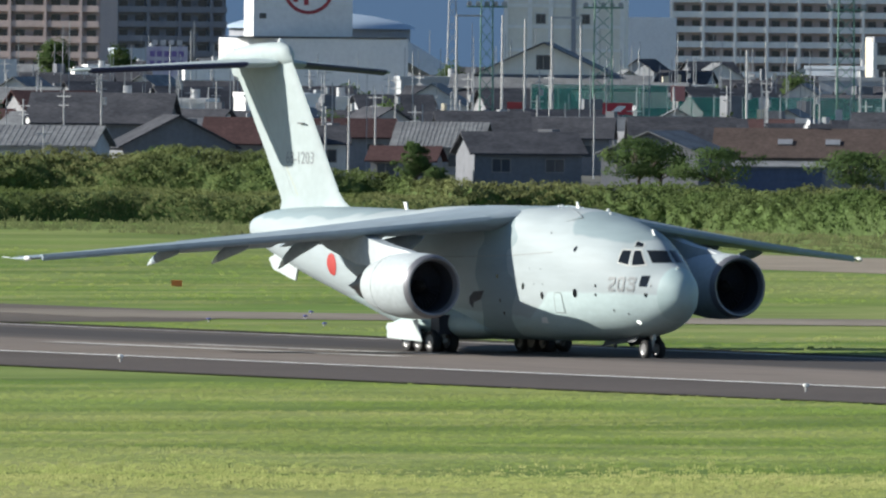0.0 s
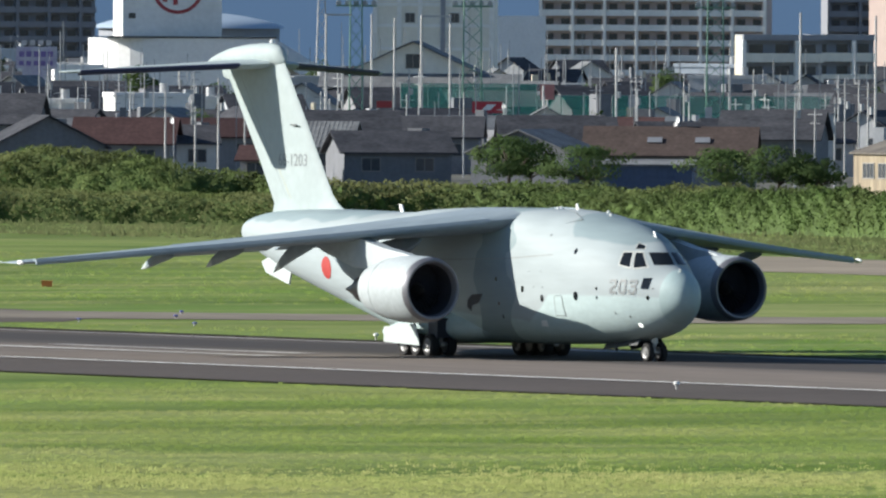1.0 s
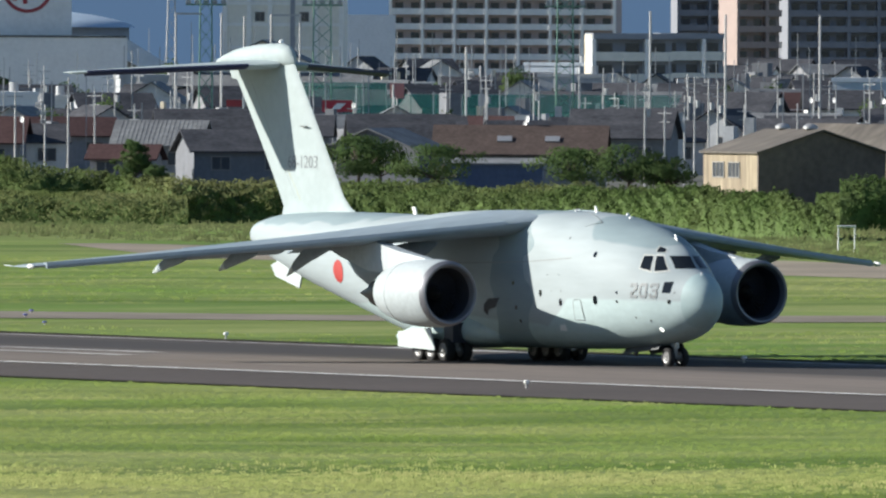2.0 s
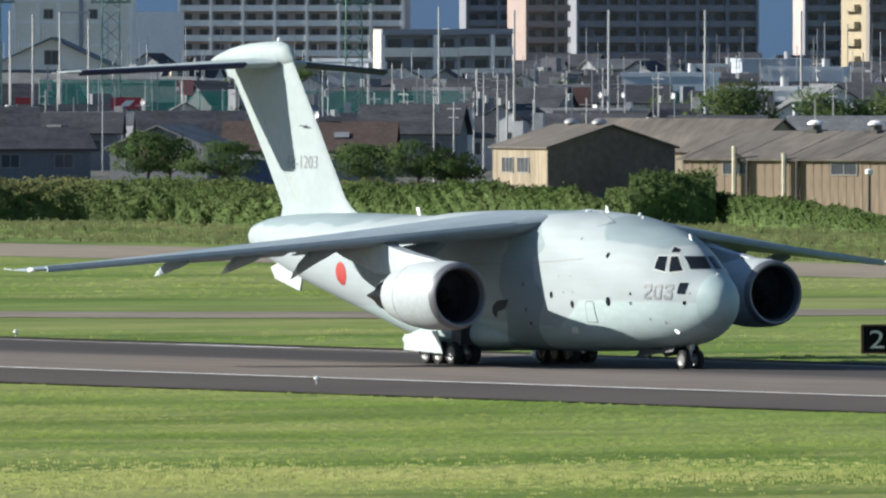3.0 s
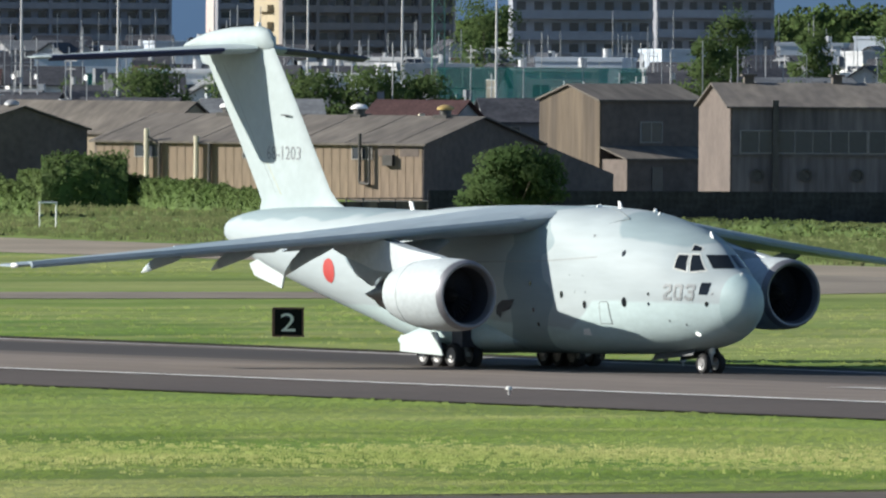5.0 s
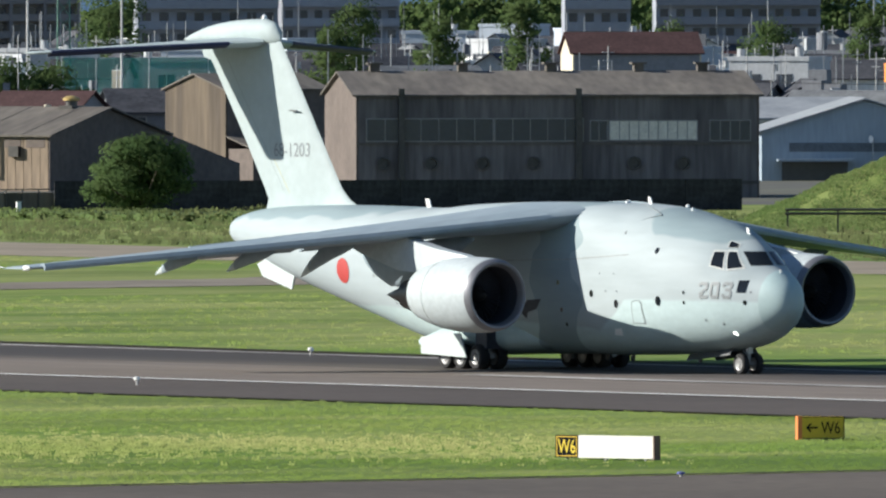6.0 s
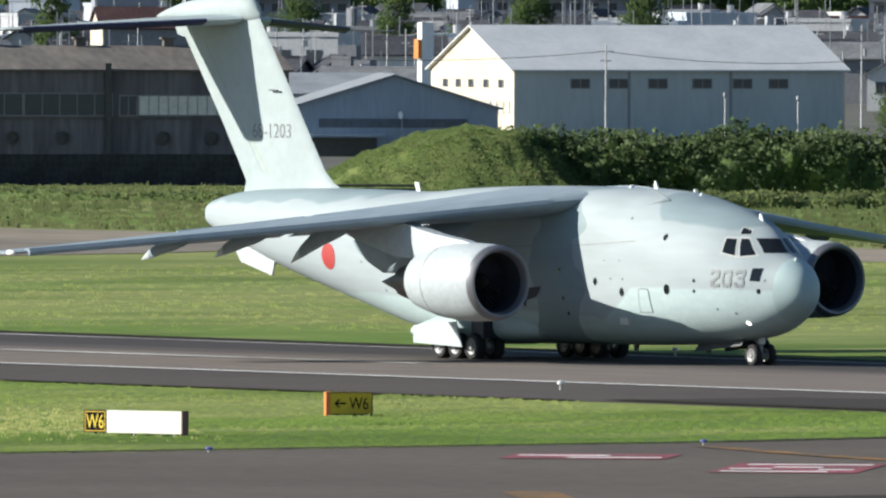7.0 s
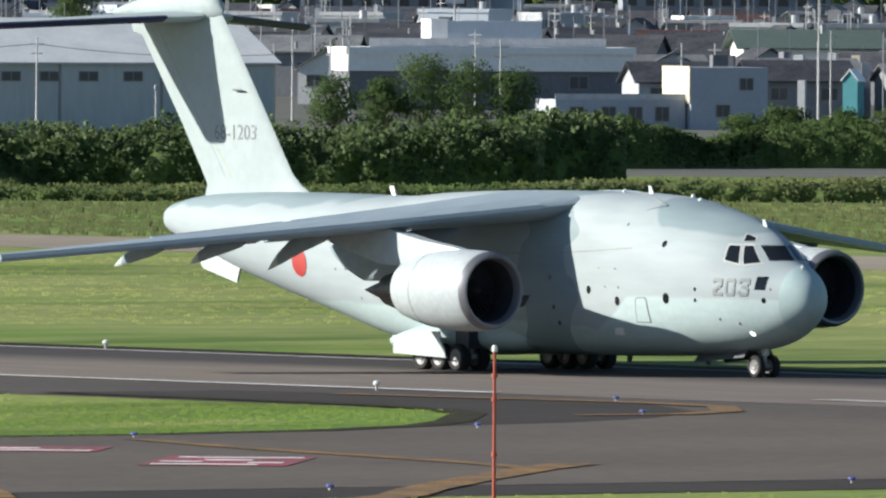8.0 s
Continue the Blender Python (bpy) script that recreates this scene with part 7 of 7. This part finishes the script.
FENCE = mat("dark_fence_panel", (0.056, 0.056, 0.062), 0.9, 0, 0.3, 0.5, spec=0.05)
panel, post = Shape().box(0, 3.98, 0, 0.06, 0.05, 2.2).mesh("panel", FENCE), Shape().box(-0.06, 0.06, 0.062, 0.16, 0, 2.2).mesh("post", FENCE)
p, q = Vector(spot(57.36, 1295)), Vector(spot(55.28, 1305))
fence = thing("fence", pose(p.x, p.y, 0, 0, 0, math.degrees(math.atan2(q.y - p.y, q.x - p.x))), "long dark panel fence before the factory", "fence")
for k in range(int((q - p).length / 4)):
    part("panel", panel, FENCE, fence).location = (4 * k + 0.05, 0, 0)
    part("post", post, FENCE, fence).location = (4 * k, 0, 0)

p, q = Vector(spot(57.66, 1290)), Vector(spot(57.362, 1296))
# sheets added for the shed wall behind the railing, sized to the view
yard = thing("yard_fence", pose(p.x, p.y, 0, 0, 0, math.degrees(math.atan2(q.y - p.y, q.x - p.x))), "low dark railing with brown sheets in place of the wall behind", "fence")
reach = (q - p).length
for k in range(int(reach / 1.5)):
    part("sheet", Shape().box(1.5 * k + 0.03, 1.5 * k + 1.47, 0.05, 0.08, 0.05, 1.42), STAINED if k % 3 else OLDTAN, yard)
    part("post", Shape().box(1.5 * k - 0.04, 1.5 * k + 0.04, -0.05, 0.045, 0, 1.6), TITAN, yard)
part("rail", Shape().box(0, reach, -0.04, 0.04, 1.6, 1.68), TITAN, yard, "dark top rail")

# ---- airfield lights, signs, marker pole ----
BULB = mat("clear_lens", (0.8, 0.8, 0.76), 0.2, 0, 0.02, 4)
BLUELENS = mat("blue_lens", (0.12, 0.13, 0.36), 0.2, 0, 0.05, 4)
YBODY = mat("light_body", (0.45, 0.44, 0.42), 0.5, 0.2, 0.1, 4)


def edge_light(m, lens, group, label, h=0.27):
    t = thing("edge_light", m, label, "light", group)
    part("stem", Shape().tube((0, 0, 0), (0, 0, h * 0.6), 0.05), YBODY, t)
    part("lens", Shape().lathe([(h * 0.55, 0.10), (h * 0.62, 0.13), (h * 0.9, 0.12), (h, 0.03)], (0, 0, 0), 2, 12, True), lens, t)
    return t


e0 = edge_light(pose(-682.1, -31.0, 0), BULB, "runway edge lights", "small white runway edge light on a short stem", 0.37)
for k in range(-6, 12):
    if k not in (0,) and not 2 < k < 5:
        copy_thing(e0, pose(-682.1 + 60 * k, -31.0, 0))
copy_thing(e0, pose(-546, -25.5, 0))
for k in range(-6, 12):
    copy_thing(e0, pose(-727.7 + 60 * k, 7.2 if k > -1 else 14.6, 0))
b0 = edge_light(pose(-501, -54.9, 0), BLUELENS, "taxiway edge lights", "small blue taxiway edge light", 0.21)
for x, y in ((-496, -72.6), (-513, -38.8), (-529, -27.7), (-445, -102.6), (-447, -121), (-444, -84), (-496, -92), (-838, 26), (-826, 26), (-846, 36), (-858, 43), (-600, 24)):
    copy_thing(b0, pose(x, y, 0))

SIGNYEL = mat("sign_yellow", (0.72, 0.47, 0.03), 0.6, 0, 0.06, 2)
SIGNBLK = mat("sign_black", (0.012, 0.012, 0.012), 0.9, 0, 0.1, 2, spec=0.1)
SIGNORG = mat("sign_orange_edge", (0.75, 0.22, 0.06), 0.5, 0, 0.06, 2)
SIGNWHT = mat("sign_blank_white", (0.80, 0.77, 0.70), 0.5, 0, 0.03, 2)
SIGNBRN = mat("sign_brown_end", (0.16, 0.08, 0.06), 0.6, 0, 0.1, 2)


def sign_text(t, text, x, z, w, h, material, y=-0.02):
    v, f = letters(text, w, h)
    part("lettering", Shape().add([(x + q[0], y, z + q[1]) for q in v], f), material, t, "painted characters")


def legs(t, xs, h):
    for x in xs:
        part("leg", Shape().box(x - 0.04, x + 0.04, 0.05, 0.15, 0, h), YBODY, t)


def front_at(bearing, x, y):
    return pose(x, y, 0, 0, 0, bearing)


a = thing("guidance_sign", front_at(20.2, -517.36, -82.32), "low airfield sign, black end panel lettered W6, blank white face", "sign")
part("location_panel", Shape().box(0, 0.93, 0, 0.22, 0.08, 0.82), SIGNBLK, a)
part("border", Shape().box(0.05, 0.88, -0.012, -0.003, 0.12, 0.15).box(0.05, 0.88, -0.012, -0.003, 0.75, 0.78).box(0.05, 0.08, -0.012, -0.003, 0.15, 0.75).box(0.85, 0.88, -0.012, -0.003, 0.15, 0.75), SIGNYEL, a)
sign_text(a, "W6", 0.12, 0.22, 0.70, 0.46, mat("sign_letter_yellow", (0.85, 0.62, 0.04), 0.6, 0, 0.05, 2))
part("blank_panel", Shape().box(0.932, 3.95, 0, 0.22, 0.08, 0.82), SIGNWHT, a, "blank white sign face")
part("end_cap", Shape().box(3.952, 4.0, -0.02, 0.34, 0.05, 0.84), SIGNBRN, a)
legs(a, (0.4, 2.0, 3.6), 0.08)
c = thing("guidance_sign", front_at(72.2, -534, -61), "low yellow airfield sign with an arrow and W6", "sign")
part("panel", Shape().box(0.16, 1.68, 0, 0.22, 0.05, 0.82), SIGNYEL, c)
part("edge", Shape().box(0, 0.158, -0.02, 0.24, 0.03, 0.84), SIGNORG, c, "orange end cap")
part("border", Shape().box(0.16, 1.68, -0.012, -0.003, 0.79, 0.82).box(0.16, 1.68, -0.012, -0.003, 0.05, 0.08).box(1.65, 1.68, -0.012, -0.003, 0.08, 0.79), SIGNBLK, c)
part("arrow", Shape().box(0.34, 0.72, -0.014, -0.003, 0.41, 0.47).prism([(0.30, 0.44), (0.46, 0.28), (0.50, 0.32), (0.38, 0.44), (0.50, 0.56), (0.46, 0.60)], -0.014, -0.003), SIGNBLK, c)
sign_text(c, "W6", 0.84, 0.23, 0.68, 0.42, SIGNBLK, -0.014)
legs(c, (0.4, 1.3), 0.05)
d = thing("distance_sign", front_at(58.6, -728.1, 25.6), "black runway distance board with a white figure 2", "sign")
part("panel", Shape().box(-0.62, 0.62, 0, 0.2, 0.12, 1.30), SIGNBLK, d)
part("frame", Shape().box(-0.72, 0.72, -0.02, 0.22, 1.30, 1.38).box(-0.72, 0.72, -0.02, 0.22, 0.05, 0.12).box(-0.74, -0.622, -0.02, 0.22, 0.12, 1.30).box(0.622, 0.70, -0.02, 0.22, 0.12, 1.30), SIGNBRN, d, "red-brown frame")
sign_text(d, "2", -0.34, 0.30, 0.66, 0.82, SIGNWHT)
legs(d, (-0.4, 0.4), 0.1)
box_o = thing("marker_box", front_at(61, -944, 82), "small orange equipment box in the grass", "box")
part("body", Shape().box(-0.3, 0.3, 0, 0.4, 0.02, 0.32), SIGNORG, box_o)
part("lid", Shape().box(-0.33, 0.33, -0.03, 0.43, 0.32, 0.36), SIGNORG, box_o)
for b, r, w, h in ((57.636, 1268, 0.62, 0.95), (57.47, 1262, 0.30, 1.15), (57.06, 1251, 0.4, 0.45)):
    cab = thing("equipment_box", stand(b, r, 18), "small white equipment cabinet in the weeds", "box", "white cabinets")
    part("body", Shape().box(-w / 2, w / 2, 0, w * 0.7, 0, h), WHITEWALL, cab)
    part("lid", Shape().box(-w / 2 - 0.04, w / 2 + 0.04, -0.04, w * 0.7 + 0.04, h, h + 0.05), SMALLGREY, cab)
rail = thing("pipe_rail", stand(55.0, 1190, 0), "low dark pipe rail in front of the bank", "rail")
for z in (1.2, 1.45):
    part("pipe", Shape().tube((-3.3, 0, z), (3.3, 0, z), 0.08, n=8), TITAN, rail)
for k in range(3):
    part("post", Shape().box(-3.2 + k * 3.14, -3.08 + k * 3.14, -0.05, 0.05, 0, 1.5), TITAN, rail)
gate = thing("pipe_stand", stand(58.51, 1253, 10), "small white pipe stand among the weeds", "stand")
for x in (-0.55, 0.55):
    part("upright", Shape().tube((x, 0, 0), (x, 0, 1.6), 0.05, n=8), WHITEWALL, gate)
part("crossbar", Shape().tube((-0.62, 0, 1.66), (0.62, 0, 1.66), 0.06, n=8), WHITEWALL, gate)
gb = thing("equipment_box", stand(55.4, 1140), "small green equipment cabinet", "box")
part("body", Shape().box(-0.5, 0.5, 0, 0.6, 0, 0.7), mat("cabinet_green", (0.05, 0.30, 0.18), 0.6, 0, 0.1, 2), gb)
part("lid", Shape().box(-0.55, 0.55, -0.05, 0.65, 0.7, 0.76), MATS["cabinet_green"], gb)
mp_red = mat("marker_red_paint", (0.42, 0.075, 0.045), 0.55, 0, 0.1, 3)
mast = thing("marker_pole", stand(52.894, 480), "slim red-painted steel pole with clamps and a lamp", "pole")
part("pole", Shape().tube((0, 0, 0), (0, 0, 5.65), 0.055, 0.04, 12), mp_red, mast)
for z in (3.0, 4.4, 5.0):
    part("clamp", Shape().lathe([(z, 0.075), (z + 0.1, 0.075)], (0, 0, 0), 2, 12, True), mp_red, mast)
part("lamp", Shape().lathe([(5.65, 0.07), (5.72, 0.08), (5.82, 0.05)], (0, 0, 0), 2, 10, True), WHITEWALL, mast)


# ---- what moves ----
def motions():
    walk(plane, [(t, pose(x, 0, 0)) for t, _, _, _, x in PATH])
    times, way = [p[0] for p in PATH], [p[4] for p in PATH]
    fit = np.polynomial.Polynomial.fit(times, way, 5)
    for wheels, r in ((nose_wheels, NOSE_R), (main_wheels, MAIN_R)):
        rows, turn = [], 0.0
        for k in range(0, 241):
            rows.append((k / 30, turn))
            turn += min(math.degrees((fit((k + 1) / 30) - fit(k / 30)) / r), 84.0)
        for w in wheels:
            x, y, z = w.location
            walk(w, [(t, pose(x, y, z, 0, a, 0)) for t, a in rows])


motions()
